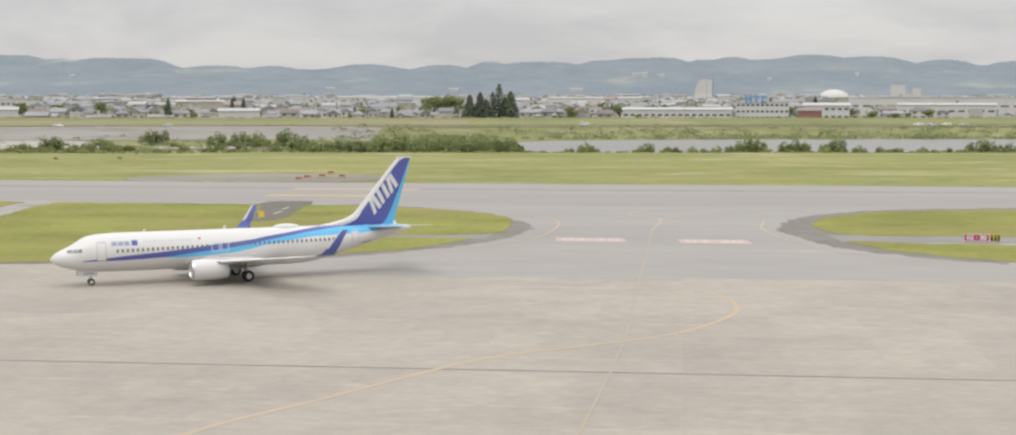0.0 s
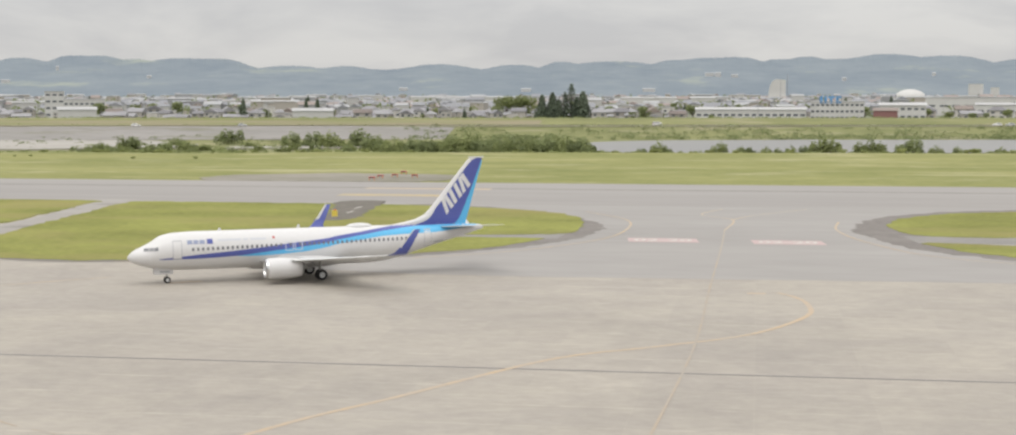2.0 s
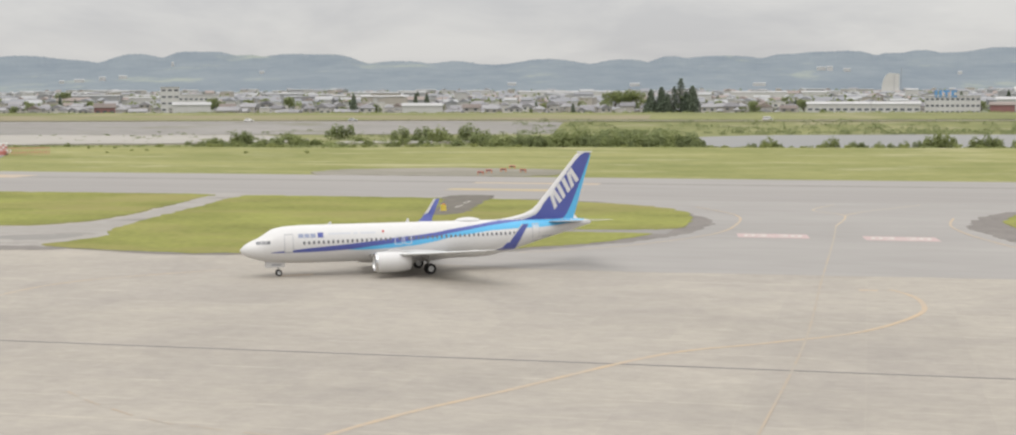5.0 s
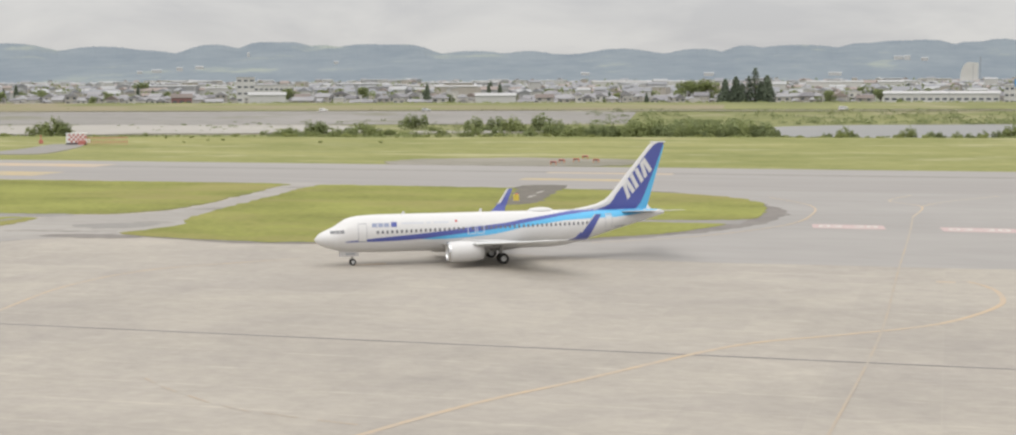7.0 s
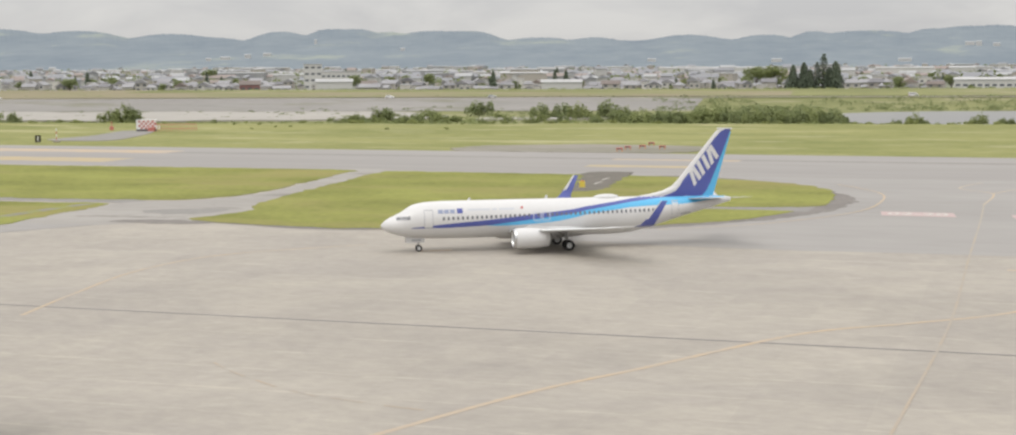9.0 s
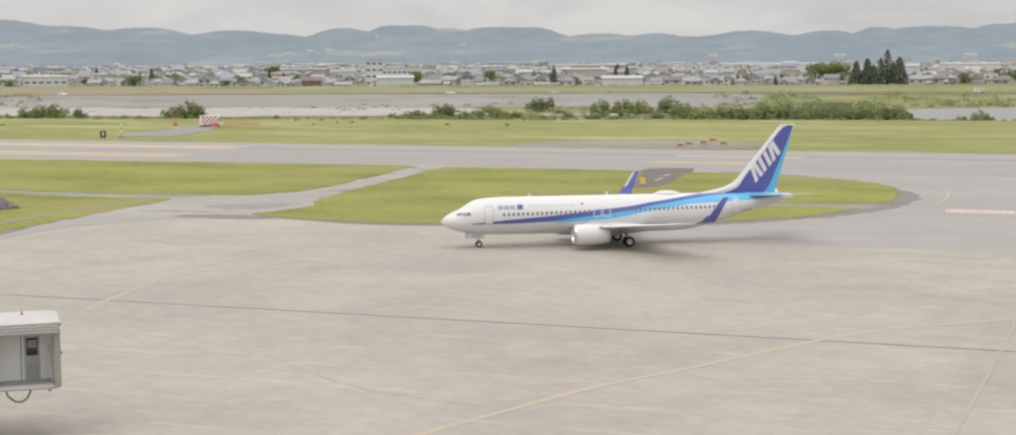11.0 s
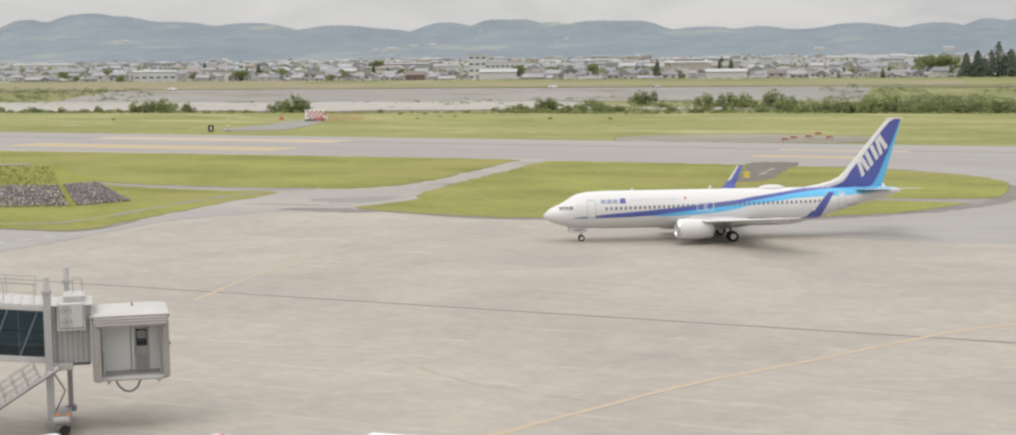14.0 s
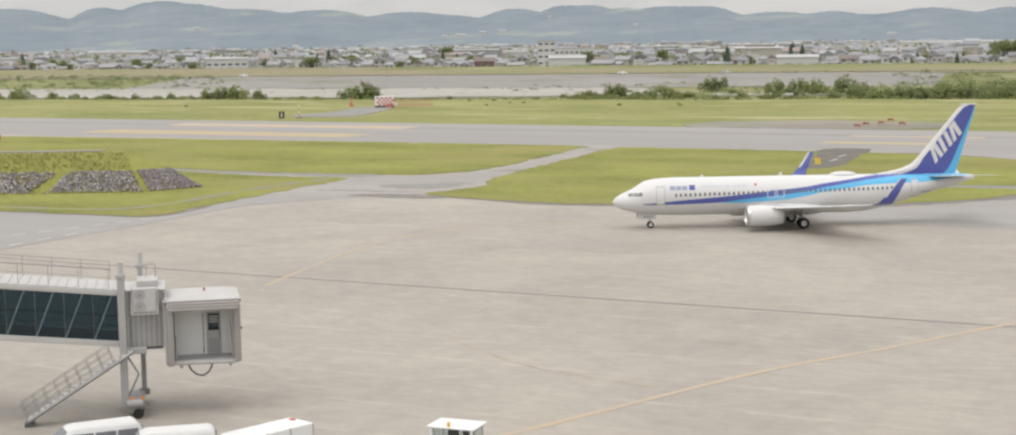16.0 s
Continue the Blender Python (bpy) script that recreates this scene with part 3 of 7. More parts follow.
# the range's humps: bearing, rise in degrees over the low saddle, half width
RIDGE = ((-7.15, 0.36, 0.75), (16.1, 0.37, 0.7), (-17.9, 0.26, 1.00), (-15.6, 0.33, 1.18), (-13.1, 0.46, 1.66), (-11.0, 0.53, 1.64), (-9.2, 0.36, 1.66), (-8.1, 0.44, 0.85), (-5.8, 0.43, 1.06), (-4.6, 0.42, 1.45),
         (-3.3, 0.33, 0.79), (-1.2, 0.30, 1.90), (0.7, 0.29, 0.71), (2.4, 0.18, 0.96), (5.2, 0.20, 1.18), (8.6, 0.13, 0.80), (10.6, 0.14, 1.10), (13.1, 0.38, 1.07),
         (14.5, 0.40, 1.59), (17.2, 0.47, 0.93), (18.2, 0.48, 1.03), (20.0, 0.39, 1.12), (22.3, 0.18, 1.01), (23.9, 0.32, 1.63), (27.1, 0.43, 1.76), (29.8, 0.49, 1.89),
         (31.8, 0.69, 1.68), (33.0, 0.75, 1.42), (34.8, 0.58, 1.03), (38, 0.56, 2), (42, 0.55, 3), (46, 0.5, 3), (-22, 0.25, 3), (-27, 0.3, 3))


def hill_height(a, r):
    """The height of the wooded range at a bearing and distance: one long slope, with the humps along its crest."""
    el = 0.775 + sum((h * math.exp(-(abs((a - c) / w) ** 2.6))) ** 4 for c, h, w in RIDGE) ** 0.25
    el += 0.016 * noise.noise((a * 4.0, 0, 1)) + 0.016 * noise.noise((a * 9.0, 0, 2)) + 0.014 * noise.noise((a * 21.0, 0, 3)) + 0.014 * noise.noise((a * 47.0, 0, 8))
    top = EYE + 4460 * math.tan(radians(el))
    if r > 4460:
        return top - (r - 4460) * 1.2
    t = min(max((r - 3300) / (4460 - 3300), 0), 1)
    low = EYE + 4460 * math.tan(radians(0.80 + 0.10 * noise.noise((a * 0.21, 0, 7))))
    fold = noise.noise((a * 0.5, r * 0.0016, 5)) + 0.5 * noise.noise((a * 1.3 + r * 0.0015, r * 0.004, 2)) + 0.25 * noise.noise((a * 3.7 - r * 0.002, r * 0.009, 9))
    body = 4 + (low - 4) * t ** 0.8 + (top - low) * t ** 3.2
    return body + 16.0 * t * (1 - t) * fold + 3.0 * t * (1 - t) * noise.noise((a * 19, r * 0.03, 6))


def hills():
    """One wooded range, with folds and a ragged tree line; its colour carries the haze."""
    bm = bmesh.new()
    azs = np.arange(-34, 50.01, 0.04)
    rs = [3300 + 58 * k for k in range(20)] + [4430, 4452, 4460, 4470, 4560]
    rows = [[bm.verts.new((-r * math.sin(radians(a)), r * math.cos(radians(a)), hill_height(a, r))) for r in rs] for a in azs]
    for p, q in zip(rows, rows[1:]):
        for k in range(len(rs) - 1):
            bm.faces.new((p[k], p[k + 1], q[k + 1], q[k]))
    ob = mesh_object("hills", bm, M_HILL_HAZED, smooth=True)
    return tagged(ob, "long range of low wooded hills, blue distance haze painted into their colour", "hills", kind="structure")


hills()


# ---------------------------------------------------------------- the airliner
M_AIR_WHITE = material("aircraft_white_paint", (0.69, 0.685, 0.68), (0.635, 0.63, 0.625), rough=0.32, big=0.5, fine=4.0, local=True)
M_AIR_GREY = material("aircraft_wing_grey", (0.74, 0.745, 0.74), (0.68, 0.685, 0.68), rough=0.35, big=0.6, fine=4.0, local=True)
M_AIR_BLUE = material("aircraft_deep_blue", (0.090, 0.112, 0.370), (0.080, 0.100, 0.335), rough=0.28, big=0.6, fine=4.0, local=True)
M_AIR_SKY = material("aircraft_light_blue", (0.115, 0.465, 0.760), (0.105, 0.430, 0.710), rough=0.28, big=0.6, fine=4.0, local=True)
M_AIR_PANE = material("aircraft_dark_pane", (0.19, 0.195, 0.21), (0.15, 0.155, 0.17), rough=0.12, big=1, fine=6, local=True)
M_AIR_LINE = material("aircraft_door_line", (0.42, 0.43, 0.45), (0.36, 0.37, 0.39), rough=0.5, big=1, fine=6, local=True)
M_AIR_MARK = material("aircraft_small_lettering", (0.33, 0.37, 0.50), (0.28, 0.32, 0.45), rough=0.5, big=1, fine=6, local=True)
M_TYRE = material("tyre_rubber", (0.030, 0.029, 0.028), (0.018, 0.018, 0.018), rough=0.8, big=2, fine=12, local=True)
M_STEEL = material("bare_steel", (0.42, 0.42, 0.41), (0.30, 0.30, 0.29), rough=0.4, metal=0.7, big=2, fine=12, local=True)
M_LIP = material("polished_engine_lip", (0.66, 0.66, 0.66), (0.58, 0.58, 0.58), rough=0.22, metal=0.9, big=2, fine=12, local=True)
M_DARK = material("dark_recess", (0.045, 0.043, 0.042), (0.028, 0.027, 0.027), rough=0.7, big=1, fine=6, local=True)
M_RED = material("signal_red", (0.55, 0.07, 0.06), (0.48, 0.06, 0.055), rough=0.5, big=1, fine=6, local=True)

_xs = np.arange(0, 38.61, 0.1)


def _smooth(values, width=7):
    pad = np.concatenate([np.full(width, values[0]), values, np.full(width, values[-1])])
    out = np.convolve(pad, np.ones(width) / width, "same")[width:-width]
    out[0], out[-1] = values[0], values[-1]
    return out


def _profile(*pairs):
    x, v = zip(*pairs)
    return _smooth(_smooth(np.interp(_xs, x, v), 5), 5)


TOP = _profile((0, 2.80), (0.15, 3.08), (0.5, 3.40), (1, 3.66), (2, 4.08), (2.6, 4.48), (3.3, 4.95), (4.5, 5.2), (6.5, 5.3), (31, 5.3), (34, 5.27), (36, 5.22), (38, 5.12), (38.6, 5.0))
LOW = _profile((0, 2.74), (0.15, 2.46), (0.5, 2.20), (1, 1.98), (2, 1.68), (3.2, 1.47), (4.5, 1.36), (6.5, 1.3), (25, 1.3), (27, 1.42), (29, 1.85), (31, 2.45), (33, 3.05), (35, 3.6), (37, 4.15), (38.6, 4.62))
WID = _profile((0, 0.04), (0.15, 0.34), (0.5, 0.66), (1, 0.98), (2, 1.40), (3.2, 1.68), (4.5, 1.82), (6.5, 1.88), (25, 1.88), (28, 1.8), (31, 1.55), (33, 1.3), (35, 1.0), (37, 0.6), (38.6, 0.2))


def hull(x, z, side, off=0.0):
    """The point of the fuselage's side x metres behind the nose, at the height z."""
    top, low, w = (float(np.interp(x, _xs, c)) for c in (TOP, LOW, WID))
    zc, h = (top + low) / 2, (top - low) / 2
    c = min(max((z - zc) / h, -0.997), 0.99995)
    s = math.sqrt(1 - c * c)
    return Vector((-x, side * (w * s + off * s), zc + h * c + off * c))


def skin(x0, x1, low, high, side, off, nx=24, nz=6):
    """A sheet laid on the fuselage between two lines of height."""
    bm, rows = bmesh.new(), []
    for i in range(nx + 1):
        x = x0 + (x1 - x0) * i / nx
        a, b = low(x), high(x)
        rows.append([bm.verts.new(hull(x, a + (b - a) * k / nz, side, off)) for k in range(nz + 1)])
    for p, q in zip(rows, rows[1:]):
        for k in range(nz):
            bm.faces.new((p[k], q[k], q[k + 1], p[k + 1]) if side > 0 else (p[k + 1], q[k + 1], q[k], p[k]))
    bmesh.ops.recalc_face_normals(bm, faces=bm.faces)
    if sum(f.normal.y for f in bm.faces) * side < 0:
        bmesh.ops.reverse_faces(bm, faces=bm.faces)
    return bm


def line(*pairs):
    x, v = zip(*pairs)
    return lambda t: float(np.interp(t, x, v))


FIN_Z = (4.9, 5.3, 5.55, 5.85, 6.3, 6.9, 8.0, 9.2, 10.4, 11.4, 12.2, 12.5)
FIN_LE = line((4.9, 27.0), (5.3, 28.0), (5.55, 29.5), (5.85, 30.8), (6.3, 31.8), (6.9, 32.45), (12.2, 36.85), (12.5, 37.3))
FIN_TE = line((4.9, 36.5), (12.5, 38.7))
FIN_T = line((4.9, 0.30), (6.9, 0.27), (12.5, 0.14))
FIN_W = line((4.9, 0.40), (5.55, 0.30), (6.3, 0.17), (6.9, 0.125), (12.0, 0.20), (12.25, 0.30), (12.5, 0.5))


def fin_half(c, z):
    c = min(max(c, 0.0), 1.0)
    return FIN_T(z) * min(1.0, 2.6 * math.sqrt(max(c, 0))) * (1 - c ** 2.2) + 0.012


def fin_sheet(c0, c1, z0=4.9, z1=12.5, n=6):
    """The part of the fin between two lines of its chord."""
    bm, rings = bmesh.new(), []
    for z in [z for z in FIN_Z if z0 <= z <= z1]:
        a, b = c0(z), c1(z)
        cs = [a + (b - a) * k / n for k in range(n + 1)]
        le, te = FIN_LE(z), FIN_TE(z)
        ring = [bm.verts.new((-(le + (te - le) * c), fin_half(c, z), z)) for c in cs]
        ring += [bm.verts.new((-(le + (te - le) * c), -fin_half(c, z), z)) for c in reversed(cs)]
        rings.append(ring)
    for p, q in zip(rings, rings[1:]):
        for k in range(len(p)):
            bm.faces.new((p[k], p[(k + 1) % len(p)], q[(k + 1) % len(p)], q[k]))
    bm.faces.new(rings[0]), bm.faces.new(rings[-1])
    bmesh.ops.recalc_face_normals(bm, faces=bm.faces)
    return bm


def foil(sections, n=9):
    """A wing through sections (leading edge, chord, thickness, twist axis up): each a place, a chord and a thickness, lens-shaped."""
    bm, rings = bmesh.new(), []
    for (lx, y, z), chord, thick, up in sections:
        up = Vector(up).normalized()
        ring = []
        for sign in (1, -1):
            ks = range(n + 1) if sign > 0 else range(n - 1, 0, -1)
            for k in ks:
                c = 0.5 - 0.5 * math.cos(math.pi * k / n)
                t = thick * (1.48 * math.sqrt(c) - 0.63 * c - 1.75 * c ** 2 + 1.42 * c ** 3 - 0.52 * c ** 4)
                ring.append(bm.verts.new(Vector((-(lx + chord * c), y, z)) + up * (t * (1.05 if sign > 0 else -0.75))))
        rings.append(ring)
    for p, q in zip(rings, rings[1:]):
        for k in range(len(p)):
            bm.faces.new((p[k], p[(k + 1) % len(p)], q[(k + 1) % len(p)], q[k]))
    bm.faces.new(rings[0]), bm.faces.new(rings[-1])
    bmesh.ops.recalc_face_normals(bm, faces=bm.faces)
    return bm


def airliner(m):
    plane = thing("airliner", m, "white airliner with blue stripes and blue tail on the apron", "aircraft")
    # fuselage
    bm, rings = bmesh.new(), []
    for x, top, low, w in zip(_xs, TOP, LOW, WID):
        if x > 0.65 and x < 38 and int(round(x * 10)) % 4:
            continue
        zc, h = (top + low) / 2, (top - low) / 2
        rings.append([bm.verts.new((-x, w * math.sin(2 * math.pi * k / 36), zc + h * math.cos(2 * math.pi * k / 36))) for k in range(36)])
    for p, q in zip(rings, rings[1:]):
        for k in range(36):
            bm.faces.new((p[k], p[(k + 1) % 36], q[(k + 1) % 36], q[k]))
    bm.faces.new(rings[0]), bm.faces.new(rings[-1])
    bmesh.ops.recalc_face_normals(bm, faces=bm.faces)
    body = part("fuselage", bm, M_AIR_WHITE, plane, "glossy white painted fuselage", smooth=True)
    # belly fairing
    bm = bmesh.new()
    bmesh.ops.create_uvsphere(bm, u_segments=20, v_segments=12, radius=1.0, matrix=Matrix.Translation((-18.2, 0, 1.95)) @ Matrix.Diagonal((5.6, 2.12, 0.92, 1)))
    part("belly_fairing", bm, M_AIR_WHITE, plane, smooth=True)
    dark_hi = line((3.06, 2.65), (6.8, 3.01), (11.15, 3.33), (13.7, 3.56), (16.1, 3.84), (18.4, 4.02), (20.6, 4.25), (21.8, 4.48), (24.3, 4.79), (26.8, 5.12), (28.2, 5.29), (31, 5.7), (38.6, 5.7))
    dark_lo = line((3.06, 2.58), (6.8, 2.60), (9.1, 2.66), (11.2, 2.76), (13.7, 3.04), (16, 3.27), (18.4, 3.52), (20.5, 3.80), (21.8, 4.08), (24.2, 4.43), (26.7, 4.80), (29.2, 5.06), (31, 5.2), (36.6, 5.24))
    sky_lo = line((11, 2.74), (12, 2.68), (13.7, 2.68), (16, 2.80), (18.4, 2.98), (20.5, 3.33), (21.7, 3.63), (24.1, 3.94), (26.6, 4.28), (29, 4.40), (32.8, 4.49), (34.6, 4.66), (36.4, 4.9), (38.3, 5.0))
    for side in (1, -1):
        part("dark_stripe", skin(3.06, 36.4, dark_lo, dark_hi, side, 0.010, 60, 8), M_AIR_BLUE, body, "deep blue stripe rising to the tail", smooth=True)
        part("light_stripe", skin(11, 38.2, sky_lo, lambda x: dark_lo(min(x, 36.4)) + (0.0 if x < 36.4 else 0.1), side, 0.009, 50, 8), M_AIR_SKY, body, "light blue stripe under the dark one", smooth=True)
        for x0, x1, z0, z1 in ((4.43, 5.27, 2.66, 4.45), (31.48, 32.2, 3.0, 4.82), (16.1, 16.86, 3.15, 3.98), (17.1, 17.82, 3.17, 4.0)):
            hatch = 10 < x0 < 30
            if hatch:
                door = body
            else:
                door = part("cabin_door", skin(x0, x1, lambda x: z0, lambda x: z1, side, 0.014, 4, 8), M_AIR_WHITE, body, "", smooth=True)
            mat = M_AIR_SLOGAN if hatch else M_AIR_LINE
            for a, b, c, d in ((x0 - 0.05, x0 + 0.03, z0, z1), (x1 - 0.03, x1 + 0.05, z0, z1), (x0, x1, z0 - 0.05, z0 + 0.03), (x0, x1, z1 - 0.03, z1 + 0.05)):
                part("hatch_outline" if hatch else "door_outline", skin(a, b, lambda x: c, lambda x: d, side, 0.018, 4, 4), mat, door)
        for x0, x1 in ((1.56, 2.06), (2.09, 2.52), (2.55, 2.95)):
            part("cockpit_pane", skin(x0, x1, lambda x: 3.43 + (x - 1.6) * 0.07, lambda x: 3.72 + (x - 1.6) * 0.12, side, 0.014, 5, 5), M_AIR_PANE, body, "dark cockpit window pane")
        # the line's mark and slogan, as plain bars
        for k, (a, b) in enumerate(((5.86, 6.40), (6.50, 7.02), (7.12, 7.66))):
            part("mark_bar", skin(a, b, lambda x: 4.10, lambda x: 4.50, side, 0.013, 3, 3), M_AIR_MARK, body, "small blue block of the mark")
        part("mark_flag", skin(7.88, 8.48, lambda x: 4.08, lambda x: 4.58, side, 0.013, 3, 3), M_AIR_BLUE, body, "small dark blue slanted block")
        for a, b in ((9.02, 11.4), (11.65, 12.15), (12.4, 14.05)):
            part("slogan_bar", skin(a, b, lambda x: 4.34, lambda x: 4.52, side, 0.013, 5, 2), M_AIR_SLOGAN, body, "pale grey bar of small lettering")
        part("red_dot", skin(14.75, 14.98, lambda x: 4.42, lambda x: 4.64, side, 0.013, 3, 3), M_RED, body, "small red disc")
        part("registration_bar", skin(32.6, 33.8, lambda x: 3.30 + (x - 32.6) * 0.1, lambda x: 3.47 + (x - 32.6) * 0.1, side, 0.013, 5, 2), M_AIR_LINE, body, "grey bar of lettering")
    # cabin windows
    me = None
    for side in (1, -1):
        for k in range(46):
            x = 6.44 + 0.508 * k
            zw = 3.57 + 0.0165 * (x - 6.44)
            if 16.0 < x < 17.9 and k % 2:
                continue
            p, q = hull(x, zw, side, 0.016), hull(x, zw + 0.18, side, 0.016)
            if me is None:
                bm = bmesh.new()
                pts = [bm.verts.new((0.115 * sx * (1 if abs(sz) < 0.9 else 0.55), 0, 0.175 * sz)) for sx, sz in ((-1, -0.6), (-1, 0.6), (-0.9, 1), (0.9, 1), (1, 0.6), (1, -0.6), (0.9, -1), (-0.9, -1))]
                back = [bm.verts.new(v.co + Vector((0, 0.01, 0))) for v in pts]
                bm.faces.new(pts), bm.faces.new(list(reversed(back)))
                for i in range(8):
                    bm.faces.new((pts[i], pts[(i + 1) % 8], back[(i + 1) % 8], back[i]))
                bmesh.ops.recalc_face_normals(bm, faces=bm.faces)
                ob = part("cabin_window", bm, M_AIR_PANE, body)
                me = ob.data
            else:
                ob = new("cabin_window", me)
                ob.parent = body
            tilt = math.atan2(p.y - q.y, q.z - p.z)
            ob.matrix_local = Matrix.Translation(p) @ pose(0, 0, 0, math.degrees(tilt), 0, 0)
    # fin, rudder, tailplane
    zero, one = (lambda z: 0.0), (lambda z: 1.0)
    sky_c = line((4.9, 0.86), (6.3, 0.84), (8, 0.86), (12.5, 0.93))
    fin = part("fin", fin_sheet(FIN_W, sky_c), M_AIR_BLUE, plane, "deep blue painted tail fin", smooth=False)
    part("fin_leading_edge", fin_sheet(zero, FIN_W), M_AIR_WHITE, fin, "white front edge of the fin")
    part("rudder_edge", fin_sheet(sky_c, one, 4.9, 12.2), M_AIR_SKY, fin, "light blue rear edge of the fin")
    part("fin_cap", boxes((-38.75, -37.0, -0.15, 0.15, 12.46, 12.58), bevel=0.05), M_AIR_WHITE, fin)

    def fin_bar(a, b, c, d, side):
        bm, rows = bmesh.new(), []
        a, b, c, d = (Vector(p) for p in (a, b, c, d))
        for i in range(5):
            p, q = a.lerp(b, i / 4), d.lerp(c, i / 4)
            row = []
            for k in range(5):
                v = p.lerp(q, k / 4)
                cc = (v.x - FIN_LE(v.y)) / (FIN_TE(v.y) - FIN_LE(v.y))
                row.append(bm.verts.new((-v.x, side * (fin_half(cc, v.y) + 0.02), v.y)))
            rows.append(row)
        for p, q in zip(rows, rows[1:]):
            for k in range(4):
                bm.faces.new((p[k], q[k], q[k + 1], p[k + 1]))
        bmesh.ops.recalc_face_normals(bm, faces=bm.faces)
        return bm

    run, rise = Vector((0.66, 0.75)), Vector((-0.95, 1.75))
    base = Vector((34.35, 6.25))
    for side in (1, -1):
        for k in range(3):
            o = base + run * (1.5 * k)
            for s0, s1, top in ((0.0, 0.48, 0.62), (0.86, 1.34, 0.50)):
                a, b = o + run * s0, o + run * s1
                shift = run * (top - 0.25 if k != 1 else 0.0)
                lean = shift * (1 if s0 == 0 else -1) * 0.9
                part("fin_bar", fin_bar(a, b, b + rise + lean, a + rise + lean, side), M_AIR_WHITE, fin, "white slanted bar on the fin")
    for side in (1, -1):
        tail = part("tailplane", foil([((33.2, side * 0.5, 4.95), 4.3, 0.20, (0, 0, 1)), ((37.2, side * 7.17, 5.6), 1.5, 0.07, (0, 0, 1))]), M_AIR_WHITE, plane, "white tailplane", smooth=True)
        # wings with blended winglets
        wing = part("wing", foil([((13.3, side * 1.5, 1.98), 8.8, 0.52, (0, 0, 1)), ((16.0, side * 5.8, 2.46), 6.0, 0.34, (0, 0, 1)), ((19.6, side * 11.6, 3.15), 3.8, 0.20, (0, 0, 1)), ((22.85, side * 16.7, 3.80), 1.85, 0.10, (0, 0, 1))], 9), M_AIR_GREY, plane, "pale grey swept wing", smooth=True)
        part("winglet", foil([((22.85, side * 16.7, 3.80), 1.85, 0.10, (0, 0, 1)), ((23.35, side * 17.25, 4.05), 1.40, 0.09, (0, -side * 0.7, 0.7)), ((24.0, side * 17.5, 4.75), 1.10, 0.07, (0, -side, 0.15)), ((25.25, side * 17.9, 6.40), 0.62, 0.04, (0, -side, 0.2))], 7), M_AIR_BLUE, wing, "upturned dark blue wing tip", smooth=True)
        part("winglet_inner", foil([((24.0, side * 17.40, 4.75), 0.30, 0.05, (0, -side, 0.15)), ((25.22, side * 17.82, 6.38), 0.14, 0.03, (0, -side, 0.2))], 5), M_AIR_WHITE, wing, "white inner face of the wing tip")
        part("winglet_edge", foil([((23.9, side * 17.46, 4.6), 0.22, 0.10, (0, -side, 0.15)), ((25.18, side * 17.9, 6.40), 0.14, 0.06, (0, -side, 0.2))], 5), M_AIR_WHITE, wing)
        part("slat", foil([((13.9, side * 2.6, 2.09), 0.5, 0.20, (0, 0, 1)), ((15.9, side * 5.8, 2.45), 0.45, 0.17, (0, 0, 1))], 5), M_LIP, wing)
        for y, x, ln in ((4.0, 20.6, 3.0), (8.4, 20.9, 2.7), (11.9, 22.0, 2.3)):
            z = 2.05 + (y - 1.5) * 0.12 - 0.22
            bm = bmesh.new()
            bmesh.ops.create_uvsphere(bm, u_segments=12, v_segments=8, radius=1.0, matrix=Matrix.Translation((-x, side * y, z)) @ Matrix.Diagonal((ln / 2, 0.17, 0.26, 1)))
            part("flap_fairing", bm, M_AIR_WHITE, wing, smooth=True)
        # engine
        axis = Matrix.Translation((-13.2, side * 4.83, 1.62)) @ pose(0, 0, 0, 0, -90, 0)
        nac = part("engine_cowl", revolve([(0.80, 0.28), (0.845, 0.06), (0.90, 0.0), (0.97, 0.05), (1.06, 0.45), (1.10, 1.3), (1.08, 2.3), (0.99, 3.2), (0.88, 3.8), (0.84, 3.81), (0.80, 3.0)], axis, 32), M_AIR_WHITE, plane, "round white engine cowl", smooth=True)
        part("inlet_lip", revolve([(0.80, 0.34), (0.842, 0.05), (0.90, -0.015), (0.975, 0.045), (1.035, 0.26)], axis, 32), M_LIP, nac, "polished metal inlet ring", smooth=True)
        part("inlet_duct", revolve([(0.80, 0.26), (0.77, 0.7), (0.77, 0.95)], axis, 24), M_AIR_LINE, nac, smooth=True)
        part("spinner", revolve([(0.0, 0.42), (0.12, 0.55), (0.24, 0.9)], axis, 16), M_STEEL, nac, smooth=True)
        bm = bmesh.new()
        for k in range(24):
            mm = axis @ pose(0, 0, 0.92, 0, 0, k * 15)
            vs = [bm.verts.new(mm @ Vector(p)) for p in ((0.2, -0.03, -0.05), (0.2, 0.03, 0.05), (0.78, 0.09, 0.05), (0.78, -0.09, -0.06))]
            bm.faces.new(vs)
        part("fan", bm, M_STEEL, nac)
        part("fan_casing", revolve([(0.0, 1.02), (0.79, 1.02)], axis, 24), M_DARK, nac)
